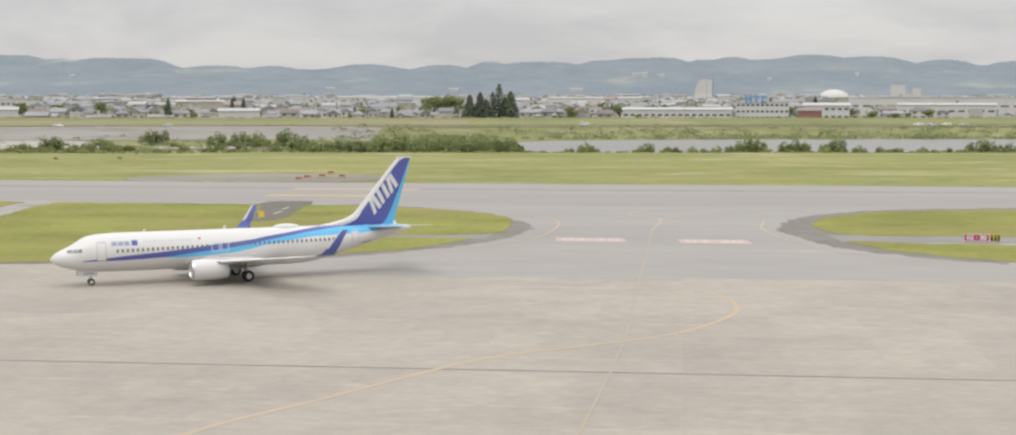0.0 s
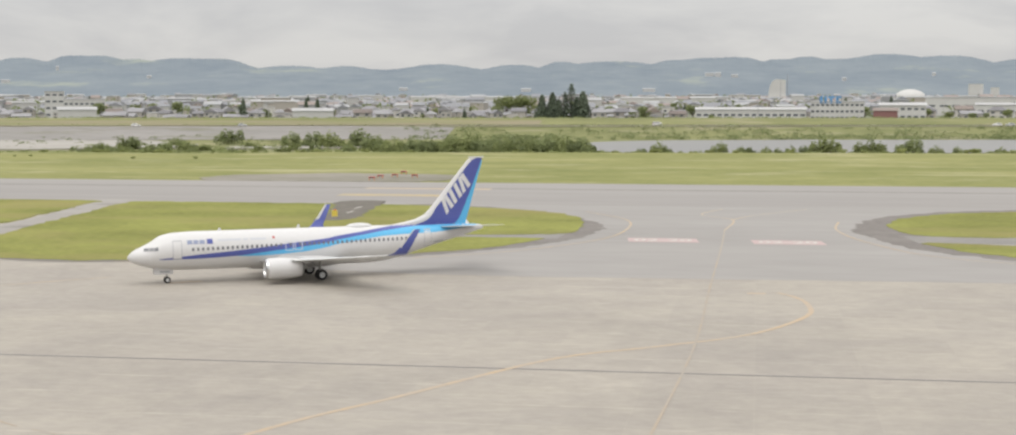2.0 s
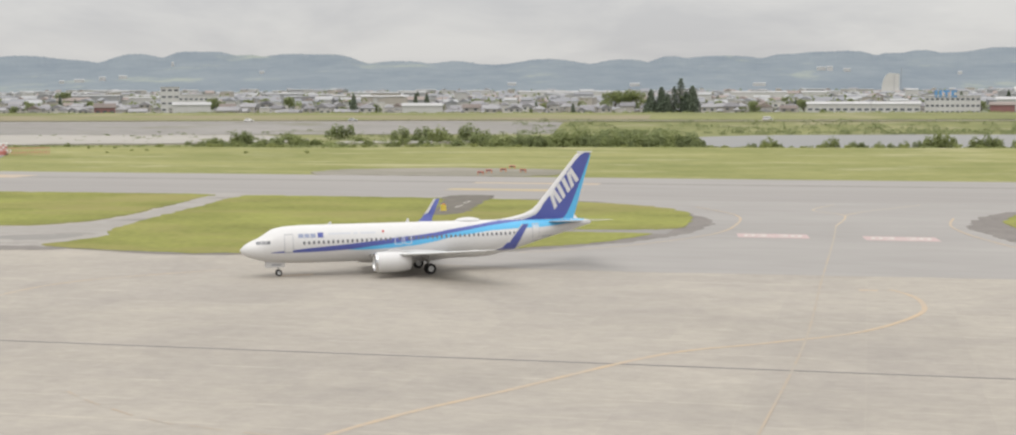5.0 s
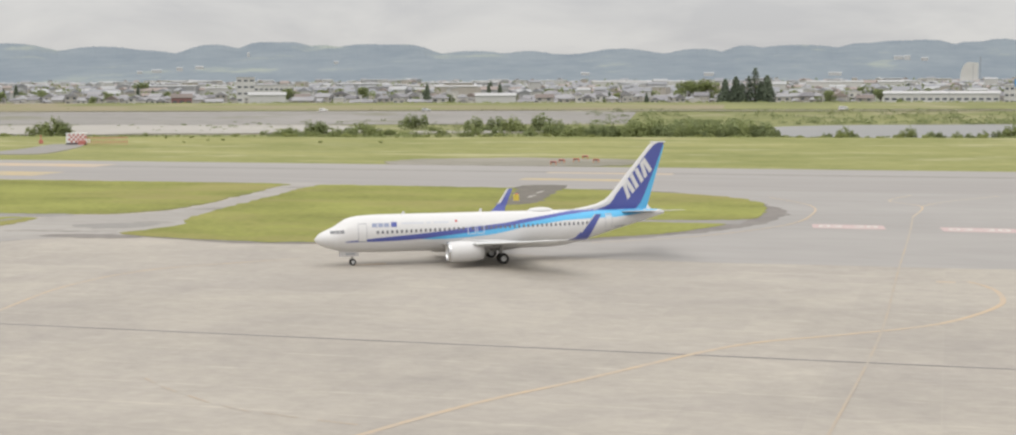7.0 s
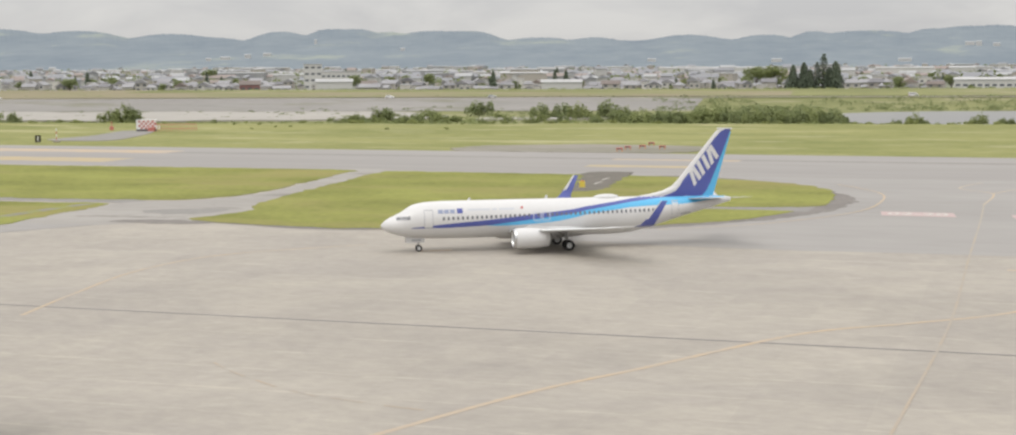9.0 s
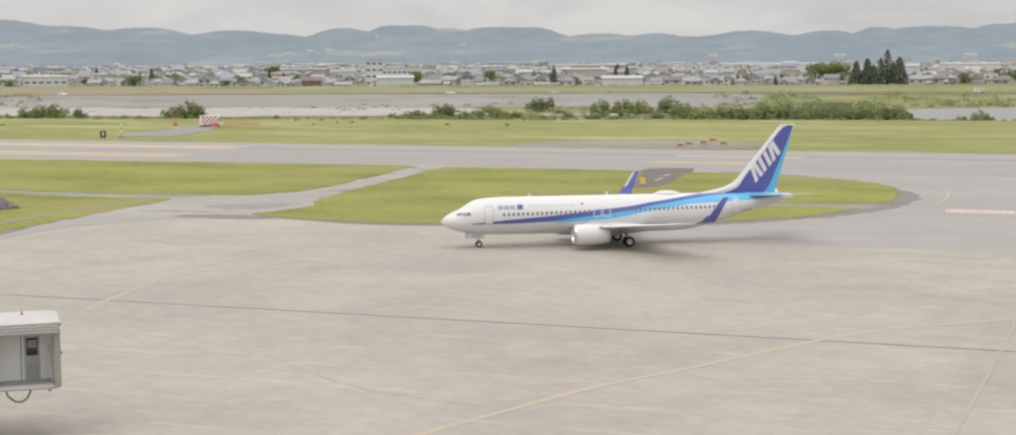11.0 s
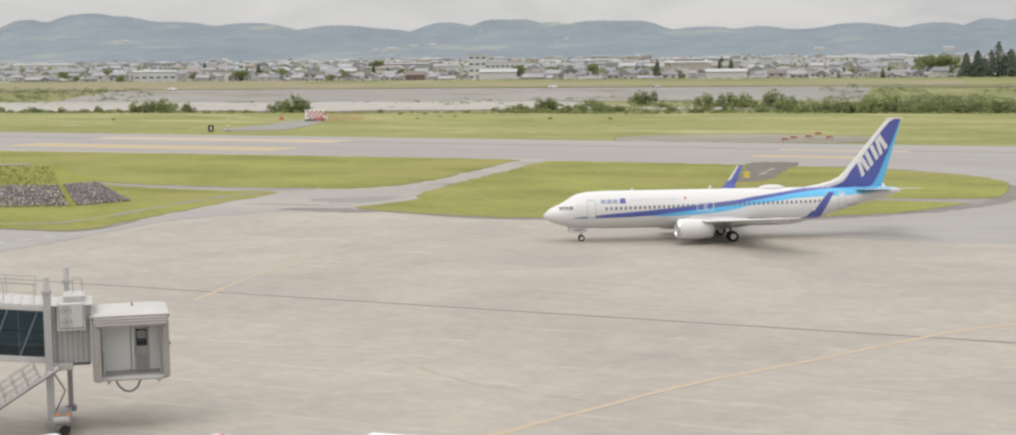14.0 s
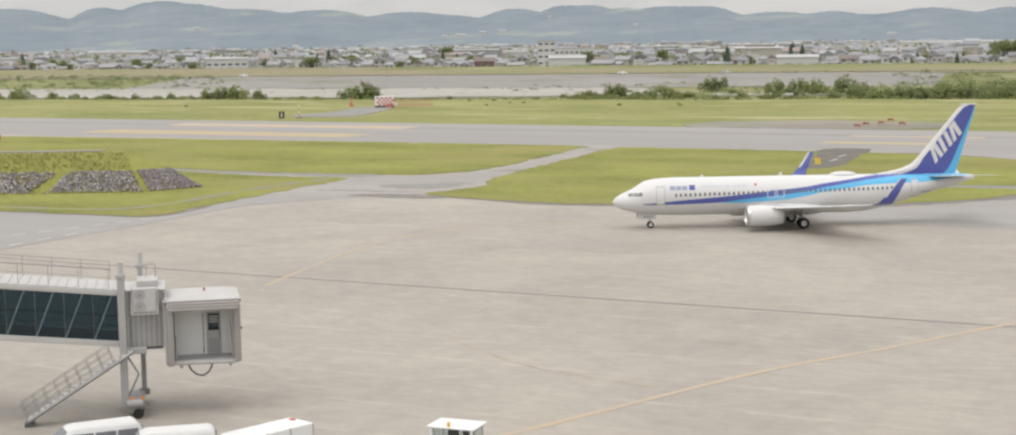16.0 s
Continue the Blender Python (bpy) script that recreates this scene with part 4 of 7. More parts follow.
        part("core_nozzle", revolve([(0.78, 3.0), (0.58, 3.4), (0.46, 4.1), (0.40, 4.1), (0.30, 3.9), (0.12, 4.5), (0.0, 4.7)], axis, 24), M_STEEL, nac, "bare metal exhaust nozzle", smooth=True)
        bm = bmesh.new()
        vs = []
        for y in (-0.14, 0.14):
            vs.append([bm.verts.new((-x, side * 4.83 + y, z)) for x, z in ((14.2, 2.62), (15.2, 2.98), (18.2, 2.50), (17.6, 2.05), (16.5, 2.1))])
        bm.faces.new(vs[0]), bm.faces.new(list(reversed(vs[1])))
        for k in range(5):
            bm.faces.new((vs[0][k], vs[0][(k + 1) % 5], vs[1][(k + 1) % 5], vs[1][k]))
        bmesh.ops.recalc_face_normals(bm, faces=bm.faces)
        part("pylon", bm, M_AIR_WHITE, nac)
        # main gear
        leg = part("main_gear_leg", rods(((-19.5, side * 2.86, 0.56), (-19.5, side * 2.86, 2.3), 0.13), ((-19.5, side * 2.86, 1.0), (-19.4, side * 1.4, 1.7), 0.07), ((-19.6, side * 2.3, 0.56), (-19.6, side * 3.42, 0.56), 0.08), ((-19.5, side * 2.86, 1.1), (-18.6, side * 2.86, 1.9), 0.05), n=8), M_STEEL, plane, "steel main landing gear leg")
        for y in (2.43, 3.29):
            mw = Matrix.Translation((-19.6, side * y, 0.565)) @ pose(0, 0, 0, 90, 0, 0)
            tyre = part("tyre", revolve([(0.30, -0.15), (0.50, -0.19), (0.555, -0.13), (0.565, 0.0), (0.555, 0.13), (0.50, 0.19), (0.30, 0.15)], mw, 24), M_TYRE, leg, "black rubber tyre", smooth=True)
            part("rim", revolve([(0.0, -0.08), (0.26, -0.10), (0.30, -0.14), (0.30, 0.14), (0.26, 0.10), (0.0, 0.08)], mw, 16), M_AIR_GREY, leg, "grey wheel hub")
    # nose gear
    leg = part("nose_gear_leg", rods(((-4.0, 0, 0.34), (-3.9, 0, 1.75), 0.085), ((-4.0, 0, 0.9), (-3.2, 0, 1.6), 0.05), ((-4.0, -0.3, 0.34), (-4.0, 0.3, 0.34), 0.05), n=8), M_STEEL, plane, "steel nose gear leg")
    for y in (-0.21, 0.21):
        mw = Matrix.Translation((-4.0, y, 0.345)) @ pose(0, 0, 0, 90, 0, 0)
        part("tyre", revolve([(0.18, -0.09), (0.30, -0.115), (0.34, -0.08), (0.345, 0.0), (0.34, 0.08), (0.30, 0.115), (0.18, 0.09)], mw, 20), M_TYRE, leg, "black rubber tyre", smooth=True)
        part("rim", revolve([(0.0, -0.06), (0.18, -0.085), (0.18, 0.085), (0.0, 0.06)], mw, 14), M_AIR_GREY, leg)
    for side in (1, -1):
        door = part("gear_door", boxes((-4.6, -2.6, side * 0.36 - 0.02, side * 0.36 + 0.02, 0.95, 1.55), bevel=0.015), M_AIR_WHITE, leg, "white nose gear door")
        part("door_bar", boxes((-4.2, -3.2, side * 0.395 - 0.012, side * 0.395 + 0.012, 1.12, 1.32)), M_AIR_LINE, leg)
    part("taxi_lamp", boxes((-3.92, -3.72, -0.14, 0.14, 1.0, 1.18), bevel=0.03), M_LIP, leg)
    # roof fittings
    bm = bmesh.new()
    bmesh.ops.create_uvsphere(bm, u_segments=16, v_segments=10, radius=1.0, matrix=Matrix.Translation((-24.5, 0, 5.28)) @ Matrix.Diagonal((1.45, 0.62, 0.36, 1)))
    part("antenna_dome", bm, M_AIR_WHITE, plane, "white antenna dome on the roof", smooth=True)
    for x, h in ((17.6, 0.38), (9.2, 0.26), (29.0, 0.18)):
        part("blade_antenna", foil([((x, 0, 5.25), 0.42, 0.03, (0, 1, 0)), ((x + 0.2, 0, 5.3 + h), 0.2, 0.02, (0, 1, 0))], 4), M_AIR_WHITE, plane)
    part("tail_cone_outlet", revolve([(0.0, 0.05), (0.13, 0.05), (0.17, 0.0)], Matrix.Translation((-38.58, 0, 4.82)) @ pose(0, 0, 0, 0, -90, 0), 12), M_DARK, plane)
    return plane


M_AIR_SLOGAN = material("aircraft_pale_lettering", (0.60, 0.62, 0.66), (0.56, 0.58, 0.62), rough=0.5, big=1, fine=6, local=True)
airliner(pose(-46.34, 156.53, 0, 0, 0, 203.17))


# ---------------------------------------------------------------- boarding bridge
M_BR_WHITE = material("bridge_white_paint", (0.53, 0.52, 0.505), (0.42, 0.41, 0.395), rough=0.5, big=0.6, fine=5.0, local=True)
M_BR_GREY = material("bridge_grey_paint", (0.42, 0.415, 0.41), (0.34, 0.335, 0.33), rough=0.5, big=0.6, fine=5.0, local=True)
M_BR_DARK = material("bridge_frame_dark", (0.11, 0.115, 0.12), (0.075, 0.08, 0.085), rough=0.5, big=0.6, fine=5.0, local=True)
M_BR_STEEL = material("galvanised_steel", (0.34, 0.335, 0.33), (0.25, 0.245, 0.24), rough=0.55, metal=0.3, big=1.0, fine=8.0, local=True)
M_HOOD = material("weathered_hood_canvas", (0.37, 0.345, 0.325), (0.27, 0.25, 0.235), rough=0.85, big=0.8, fine=6.0, local=True, bump=0.01)
M_PANEL = material("white_door_panel", (0.82, 0.82, 0.80), (0.78, 0.78, 0.76), rough=0.5, big=0.8, fine=6.0, local=True)
M_TEAL = material("teal_glazing_bar", (0.16, 0.235, 0.265), (0.12, 0.185, 0.21), rough=0.4, big=0.8, fine=6.0, local=True)
M_ORANGE = material("orange_fitting", (0.65, 0.24, 0.06), (0.55, 0.20, 0.05), rough=0.5, big=1, fine=6, local=True)
M_AMBER = material("amber_beacon", (0.75, 0.42, 0.04), (0.65, 0.36, 0.03), rough=0.3, big=1, fine=6, local=True)
M_VAN = material("van_white_paint", (0.80, 0.80, 0.79), (0.75, 0.75, 0.74), rough=0.25, big=0.7, fine=5, local=True)
G_BRIDGE = glass_material("bridge_tinted_glass", (0.13, 0.225, 0.275))
G_CLEAR = glass_material("clear_glass", (0.75, 0.80, 0.80))


def sloped(bm, k=-0.112):
    """Lets the tunnel fall towards the cabin."""
    for v in bm.verts:
        v.co.z += k * v.co.x
    return bm


def bent_tube(points, r, n=6):
    bm = bmesh.new()
    for a, b in zip(points, points[1:]):
        rod(bm, a, b, r, n=n)
    return bm


M_EDGE = material("dark_red_strip", (0.13, 0.055, 0.06), (0.09, 0.04, 0.045), rough=0.6, big=1, fine=6, local=True)


def canopy():
    """The cabin's low tarpaulin roof: a flat rim rising in facets to a small crown."""
    bm = bmesh.new()
    loops = []
    for z, i, j in ((6.14, 0.0, 0.0), (6.22, 0.0, 0.0), (6.37, 0.55, 0.5), (6.48, 1.15, 1.0), (6.50, 1.6, 1.5)):
        loops.append([bm.verts.new((x, y, z + 0.03 * noise.noise((x * 2, y * 2, z)))) for x, y in ((2.5 + i, -1.95 + j), (4.5, -1.95 + j), (6.62 - i, -1.95 + j), (6.62 - i, -0.1), (6.62 - i, 1.75 - j), (4.5, 1.75 - j), (2.5 + i, 1.75 - j), (2.5 + i, -0.1))])
    for p, q in zip(loops, loops[1:]):
        for k in range(8):
            bm.faces.new((p[k], p[(k + 1) % 8], q[(k + 1) % 8], q[k]))
    bm.faces.new(loops[-1])
    bm.faces.new(list(reversed(loops[0])))
    return bm


def boarding_bridge(m):
    br = thing("boarding_bridge", m, "white boarding bridge with dark glazed tunnel and open cabin", "boarding bridge")
    x0, x1 = -13.0, 0.45
    # tunnel
    floor = part("tunnel_floor", sloped(boxes((x0, x1, -1.55, 1.55, 3.92, 4.10))), M_BR_GREY, br)
    for y in (-1.62, 1.62):
        part("floor_beam", sloped(boxes((x0, x1, y - 0.10, y + 0.10, 3.86, 4.16), bevel=0.02)), M_BR_WHITE, br, "white beam under the glazing")
        part("roof_beam", sloped(boxes((x0, x1, y - 0.12, y + 0.12, 6.62, 6.86), bevel=0.02)), M_BR_WHITE, br, "white beam over the glazing")
    roof = part("tunnel_roof", sloped(boxes((x0, x1, -1.72, 1.72, 6.86, 6.93))), M_BR_WHITE, br, "ribbed white tunnel roof")
    me = None
    for k in range(27):
        x = x0 + 0.25 + k * 0.49
        if me is None:
            rib = part("roof_rib", boxes((-0.05, 0.05, -1.7, 1.7, 0.0, 0.045), bevel=0.015), M_BR_WHITE, roof)
            me = rib.data
        else:
            rib = new("roof_rib", me)
            rib.parent = roof
        rib.matrix_local = Matrix.Translation((x, 0, 6.925 - 0.112 * x))
    for y in (-1.60, 1.60):
        for k in range(9):
            a = x0 + 0.1 + k * 1.48
            b = min(a + 1.44, x1)
            pane = part("tunnel_pane", sloped(boxes((a, b, y - 0.012, y + 0.012, 4.18, 6.60))), G_BRIDGE, br, "dark tinted glass pane")
            pane.visible_shadow = False
            s = -1 if y < 0 else 1
            if b - 0.02 > a + 0.5:
                part("diagonal_brace", sloped(rods(((a + 0.0, y + 0.05 * s, 4.18), (a + 0.95, y + 0.05 * s, 6.62), 0.035))), M_TEAL, br, "slanting teal glazing bar")
            part("mullion", sloped(boxes((b, b + 0.03, y - 0.02, y + 0.02, 4.16, 6.62))), M_BR_DARK, br)
        part("inner_rail", sloped(boxes((x0, x1, y * 0.93 - 0.03, y * 0.93 + 0.03, 4.95, 5.03))), M_BR_STEEL, br)
    part("tunnel_end", sloped(boxes((x0 - 0.1, x0, -1.7, 1.7, 3.9, 6.9))), M_BR_WHITE, br)
    part("end_pedestal", boxes((x0 + 0.3, x0 + 0.9, -0.4, 0.4, 0.0, 5.3), bevel=0.03), M_BR_GREY, br)
    part("ceiling_lining", sloped(boxes((x0, x1, -1.45, 1.45, 6.55, 6.60))), M_BR_DARK, br)
    # rails on the roof
    for y, z in ((-1.5, 6.93), (1.5, 6.93)):
        rail = part("roof_rail", sloped(rods(((x0, y, z + 1.08), (-0.2, y, z + 1.08), 0.018), ((x0, y, z + 0.62), (-0.2, y, z + 0.62), 0.013))), M_BR_STEEL, br, "thin grey handrail on the roof")
        for k in range(9):
            x = -0.25 - k * 1.53
            part("rail_post", sloped(rods(((x, y, z), (x, y, z + 1.08), 0.017))), M_BR_STEEL, rail)
    # lift columns and bogie
    for x, y, r in ((0.40, -1.92, 0.2), (1.36, 1.92, 0.14)):
        col = part("lift_column", boxes((x - r, x + r, y - 0.18, y + 0.18, 0.55, 7.75), bevel=0.03), M_BR_GREY, br, "tall grey lift column")
        part("column_collar", boxes((x - 0.25, x + 0.25, y - 0.22, y + 0.22, 7.55, 7.78), bevel=0.03), M_BR_GREY, col)
        part("column_cap", rods(((x, y, 7.75), (x, y, 8.45), 0.16), n=14), M_BR_WHITE, col, "round white cap of the screw drive")
        part("column_foot", boxes((x - 0.3, x + 0.3, y - 0.26, y + 0.26, 0.42, 0.75), bevel=0.04), M_BR_STEEL, col)
    part("cross_beam", boxes((0.2, 1.6, -2.0, 2.0, 3.45, 3.80), bevel=0.03), M_BR_GREY, br)
    for a, b in (((0.62, -1.9, 3.3), (1.15, -1.9, 2.35)), ((1.15, -1.9, 2.35), (0.6, -1.9, 1.2))):
        part("brace_rod", rods((a, b, 0.05)), M_BR_STEEL, br)
    bogie = part("bogie_frame", boxes((0.4, 1.4, -2.0, 2.0, 0.45, 0.68), (0.6, 1.25, -2.3, -1.6, 0.35, 0.8), bevel=0.03), M_BR_STEEL, br, "dark steel drive bogie")
    part("bogie_motor", rods(((0.5, -2.45, 0.9), (1.3, -2.45, 0.9), 0.2), n=12), M_BR_GREY, bogie)
    for x in (0.75, 1.25):
        part("bogie_lamp", boxes((x - 0.12, x + 0.12, -2.4, -2.16, 1.0, 1.2), bevel=0.03), M_ORANGE, bogie, "orange bogie fitting")
    for y in (-2.25, -1.65, 1.65, 2.25):
        part("bogie_wheel", revolve([(0.0, -0.16), (0.25, -0.16), (0.44, -0.14), (0.46, 0), (0.44, 0.14), (0.25, 0.16), (0.0, 0.16)], Matrix.Translation((1.05, y, 0.29)) @ pose(0, 0, 0, 90, 0, 0) @ Matrix.Scale(0.62, 4), 20), M_TYRE, bogie, "black solid wheel")
    # ribbed section between tunnel and cabin
    rot = part("link_section", boxes((0.55, 2.55, -1.5, 1.5, 3.72, 6.75), bevel=0.02), M_BR_GREY, br, "ribbed grey metal link section")
    for k in range(7):
        part("wall_rib", boxes((0.64 + 0.27 * k, 0.74 + 0.27 * k, -1.57, -1.5, 3.75, 6.72), bevel=0.015), M_BR_WHITE, rot)
    part("link_roof", boxes((0.5, 2.7, -1.62, 1.62, 6.75, 6.86), (1.2, 2.3, -0.7, 1.2, 6.86, 7.2), bevel=0.03), M_BR_WHITE, rot)
    part("link_skirt", boxes((0.6, 2.5, -1.53, 1.53, 3.6, 3.72)), M_BR_DARK, rot)
    part("conduit", boxes((0.62, 0.72, -1.7, -1.58, 3.7, 6.7), (0.9, 0.96, -1.64, -1.58, 3.7, 5.6)), M_BR_WHITE, rot)
    for x, y in ((1.7, 0.4), (2.2, 0.4), (1.7, 1.2), (2.2, 1.2)):
        part("cage_post", rods(((x, y, 6.86), (x, y, 7.9), 0.02)), M_BR_STEEL, rot)
    for p, q in (((1.7, 0.4), (2.2, 0.4)), ((1.7, 1.2), (2.2, 1.2)), ((1.7, 0.4), (1.7, 1.2)), ((2.2, 0.4), (2.2, 1.2))):
        part("cage_rail", rods(((*p, 7.9), (*q, 7.9), 0.02)), M_BR_STEEL, rot)
    # air conditioner on its bracket
    ac = part("air_conditioner", boxes((1.0, 2.2, -2.25, -1.75, 5.72, 7.02), bevel=0.03), M_BR_WHITE, br, "white outdoor air conditioner with two fans")
    for z in (6.05, 6.67):
        part("fan_grille", revolve([(0.0, 0.0), (0.25, 0.0), (0.27, 0.03), (0.29, 0.0)], Matrix.Translation((1.36, -2.255, z)) @ pose(0, 0, 0, 90, 0, 0), 20), M_BR_GREY, ac, "round grey fan grille")
        part("fan_hub", revolve([(0.0, 0.035), (0.07, 0.035), (0.08, 0.0)], Matrix.Translation((1.36, -2.258, z)) @ pose(0, 0, 0, 90, 0, 0), 12), M_BR_STEEL, ac)
    part("bracket", rods(((0.92, -1.6, 7.05), (0.92, -2.4, 5.66), 0.03), ((2.26, -1.6, 7.05), (2.26, -2.4, 5.66), 0.03), ((0.92, -2.4, 5.66), (2.26, -2.4, 5.66), 0.03), ((0.92, -1.6, 5.66), (0.92, -2.4, 5.66), 0.03), ((2.26, -1.6, 5.66), (2.26, -2.4, 5.66), 0.03)), M_BR_WHITE, ac)
    # cabin, open towards the apron
    cab = part("cabin_floor", boxes((2.6, 6.5, -2.0, 1.7, 2.72, 2.98), bevel=0.03), M_BR_GREY, br, "grey cabin floor with a rounded front edge")
    part("floor_bumper", rods(((3.0, -2.05, 2.86), (6.25, -2.05, 2.80), 0.12), n=12), M_BR_WHITE, cab, "pale round bumper")
    part("cabin_side", boxes((2.58, 2.72, -1.9, 1.7, 2.95, 6.35), bevel=0.02), M_BR_WHITE, cab, "white cabin side wall")
    part("cabin_side", boxes((6.30, 6.42, -1.9, 1.7, 2.95, 6.0), bevel=0.02), M_BR_WHITE, cab)
    part("cabin_back", boxes((2.7, 6.3, 1.5, 1.62, 2.95, 6.2)), M_BR_GREY, cab)
    part("inner_wall", boxes((3.1, 4.62, -0.6, -0.5, 2.98, 5.75), bevel=0.02), M_PANEL, cab, "plain white sliding panel")
    part("inner_wall", boxes((4.66, 4.80, -0.62, -0.48, 2.98, 5.75), (5.60, 6.3, -0.6, -0.5, 2.98, 5.75), (4.80, 5.60, -0.6, -0.5, 5.35, 5.75)), M_PANEL, cab)
    door = part("inner_door", boxes((4.80, 5.60, -0.60, -0.53, 2.98, 3.05), (4.80, 5.60, -0.60, -0.53, 3.85, 4.28), (4.80, 4.90, -0.60, -0.53, 2.98, 5.35), (5.50, 5.60, -0.60, -0.53, 2.98, 5.35), (4.80, 5.60, -0.60, -0.53, 5.22, 5.35)), M_BR_WHITE, cab, "white inner door with a window")
    p = part("door_pane", boxes((4.90, 5.50, -0.58, -0.56, 4.28, 5.22)), G_BRIDGE, door, "dark door window")
    p.visible_shadow = False
    part("door_panel", boxes((4.90, 5.50, -0.59, -0.55, 3.05, 3.85)), M_BR_GREY, door)
    part("notice", boxes(*[(4.96, 5.44, -0.615, -0.60, z, z + 0.09) for z in (4.72, 4.86, 5.0)]), M_WHITE_LINE, door)
    part("cabin_roof", canopy(), M_BR_WHITE, cab, "white cabin roof")
    part("roof_edge", boxes((2.55, 6.66, -2.08, -1.9, 6.13, 6.24), bevel=0.02), M_BR_WHITE, cab)
    part("edge_strip", boxes((2.6, 6.64, -2.12, -2.05, 6.05, 6.13), bevel=0.01), M_EDGE, cab, "dark red strip under the roof edge")
    lamp = part("warning_lamp", revolve([(0.0, 0.28), (0.05, 0.27), (0.07, 0.2), (0.07, 0.0)], Matrix.Translation((4.75, -0.6, 6.48)) @ Matrix.Scale(0.75, 4), 12), M_RED, cab, "small red warning lamp", smooth=True)
    # folding hood
    part("hood_post", boxes((2.70, 3.06, -2.58, -1.92, 2.78, 6.02), bevel=0.05), M_HOOD, cab, "worn grey canvas hood post")
    part("hood_post", boxes((6.22, 6.58, -2.45, -1.92, 2.86, 5.98), bevel=0.05), M_HOOD, cab)
    bm = bmesh.new()
    for k, (za, zb, ya) in enumerate(((6.12, 5.98, -2.3), (6.0, 5.86, -2.5), (5.88, 5.74, -2.66))):
        box(bm, 2.7 + 0.05 * k, 6.55 - 0.04 * k, ya - 0.10, -1.9, zb, za, bevel=0.03)
    part("hood_top", bm, M_HOOD, cab, "folded canvas hood top")
    part("hood_strut", rods(((6.15, -1.85, 3.05), (6.0, -1.7, 5.05), 0.06)), M_BR_WHITE, cab)
    part("hood_strut", rods(((3.18, -1.85, 3.0), (3.15, -1.75, 4.3), 0.05)), M_BR_WHITE, cab)
    part("control_cable", bent_tube([(3.75, -1.9, 2.75), (3.9, -1.95, 2.42), (4.2, -2.0, 2.16), (4.55, -2.0, 2.10), (4.85, -1.98, 2.3), (5.05, -1.95, 2.72)], 0.05, 8), M_BR_DARK, cab, "hanging loop of dark cable")
    part("under_hook", boxes((3.3, 3.5, -2.0, -1.8, 2.55, 2.74), (5.9, 6.1, -2.0, -1.8, 2.55, 2.74), bevel=0.02), M_BR_WHITE, cab)
    part("side_lamp", boxes((6.58, 6.66, -2.2, -2.05, 4.55, 4.68)), M_BR_DARK, cab)
    # service stair
    a, b = Vector((0.9, -2.35, 3.72)), Vector((-4.55, -2.35, 0.32))
    stair = part("stair_stringer", bmesh.new(), M_BR_STEEL, br, "grey steel service stair")
    bm = bmesh.new()
    for y in (-2.75, -1.98):
        d = Vector((0, y + 2.35, 0))
        rod(bm, a + d, b + d, 0.10, n=4)
    bm.to_mesh(stair.data)
    bm.free()
    for k in range(18):
        c = a.lerp(b, (k + 0.5) / 18)
        part("tread", boxes((c.x - 0.14, c.x + 0.14, c.y - 0.37, c.y + 0.37, c.z + 0.02, c.z + 0.06)), M_BR_WHITE, stair)
    part("stair_foot", boxes((-4.75, -4.25, -2.7, -2.0, 0.0, 0.24), bevel=0.03), M_BR_DARK, stair)
    for y in (-2.75, -1.98):
        ends = []
        up = Vector((-0.35, 0, 0.95))
        for h in (0.35, 0.68, 1.0):
            ends.append((Vector((a.x - 1.0, y, a.z - 0.62)) + up * h, Vector((b.x, y, b.z)) + up * h, 0.018))
        for k in range(9):
            c = a.lerp(b, 0.18 + 0.82 * k / 8)
            ends.append((Vector((c.x, y, c.z)), Vector((c.x, y, c.z)) + up, 0.018))
        part("stair_rail", rods(*ends), M_BR_STEEL, stair, "thin steel handrail")
    return br


boarding_bridge(Matrix.Translation((-48.03 - 0.545 * 1.9, 69.12 + 0.839 * 1.9, 0)) @ pose(0, 0, 0, 0, 0, 33.0))


# ---------------------------------------------------------------- vehicles on the apron
def wheels(parent, places, r, w):
    for x, y in places:
        mw = Matrix.Translation((x, y, r)) @ pose(0, 0, 0, 90, 0, 0)
        tyre = part("wheel", revolve([(0.0, -w / 2), (r * 0.62, -w / 2), (r * 0.92, -w / 2), (r, -w / 4), (r, w / 4), (r * 0.92, w / 2), (r * 0.62, w / 2), (0.0, w / 2)], mw, 18), M_TYRE, parent, "black tyre")
        part("hub", revolve([(0.0, -w / 2 - 0.012), (r * 0.55, -w / 2 - 0.012), (r * 0.58, -w / 2 + 0.02)], mw, 12), M_STEEL, tyre)
        part("hub", revolve([(0.0, w / 2 + 0.012), (r * 0.55, w / 2 + 0.012), (r * 0.58, w / 2 - 0.02)], mw, 12), M_STEEL, tyre)


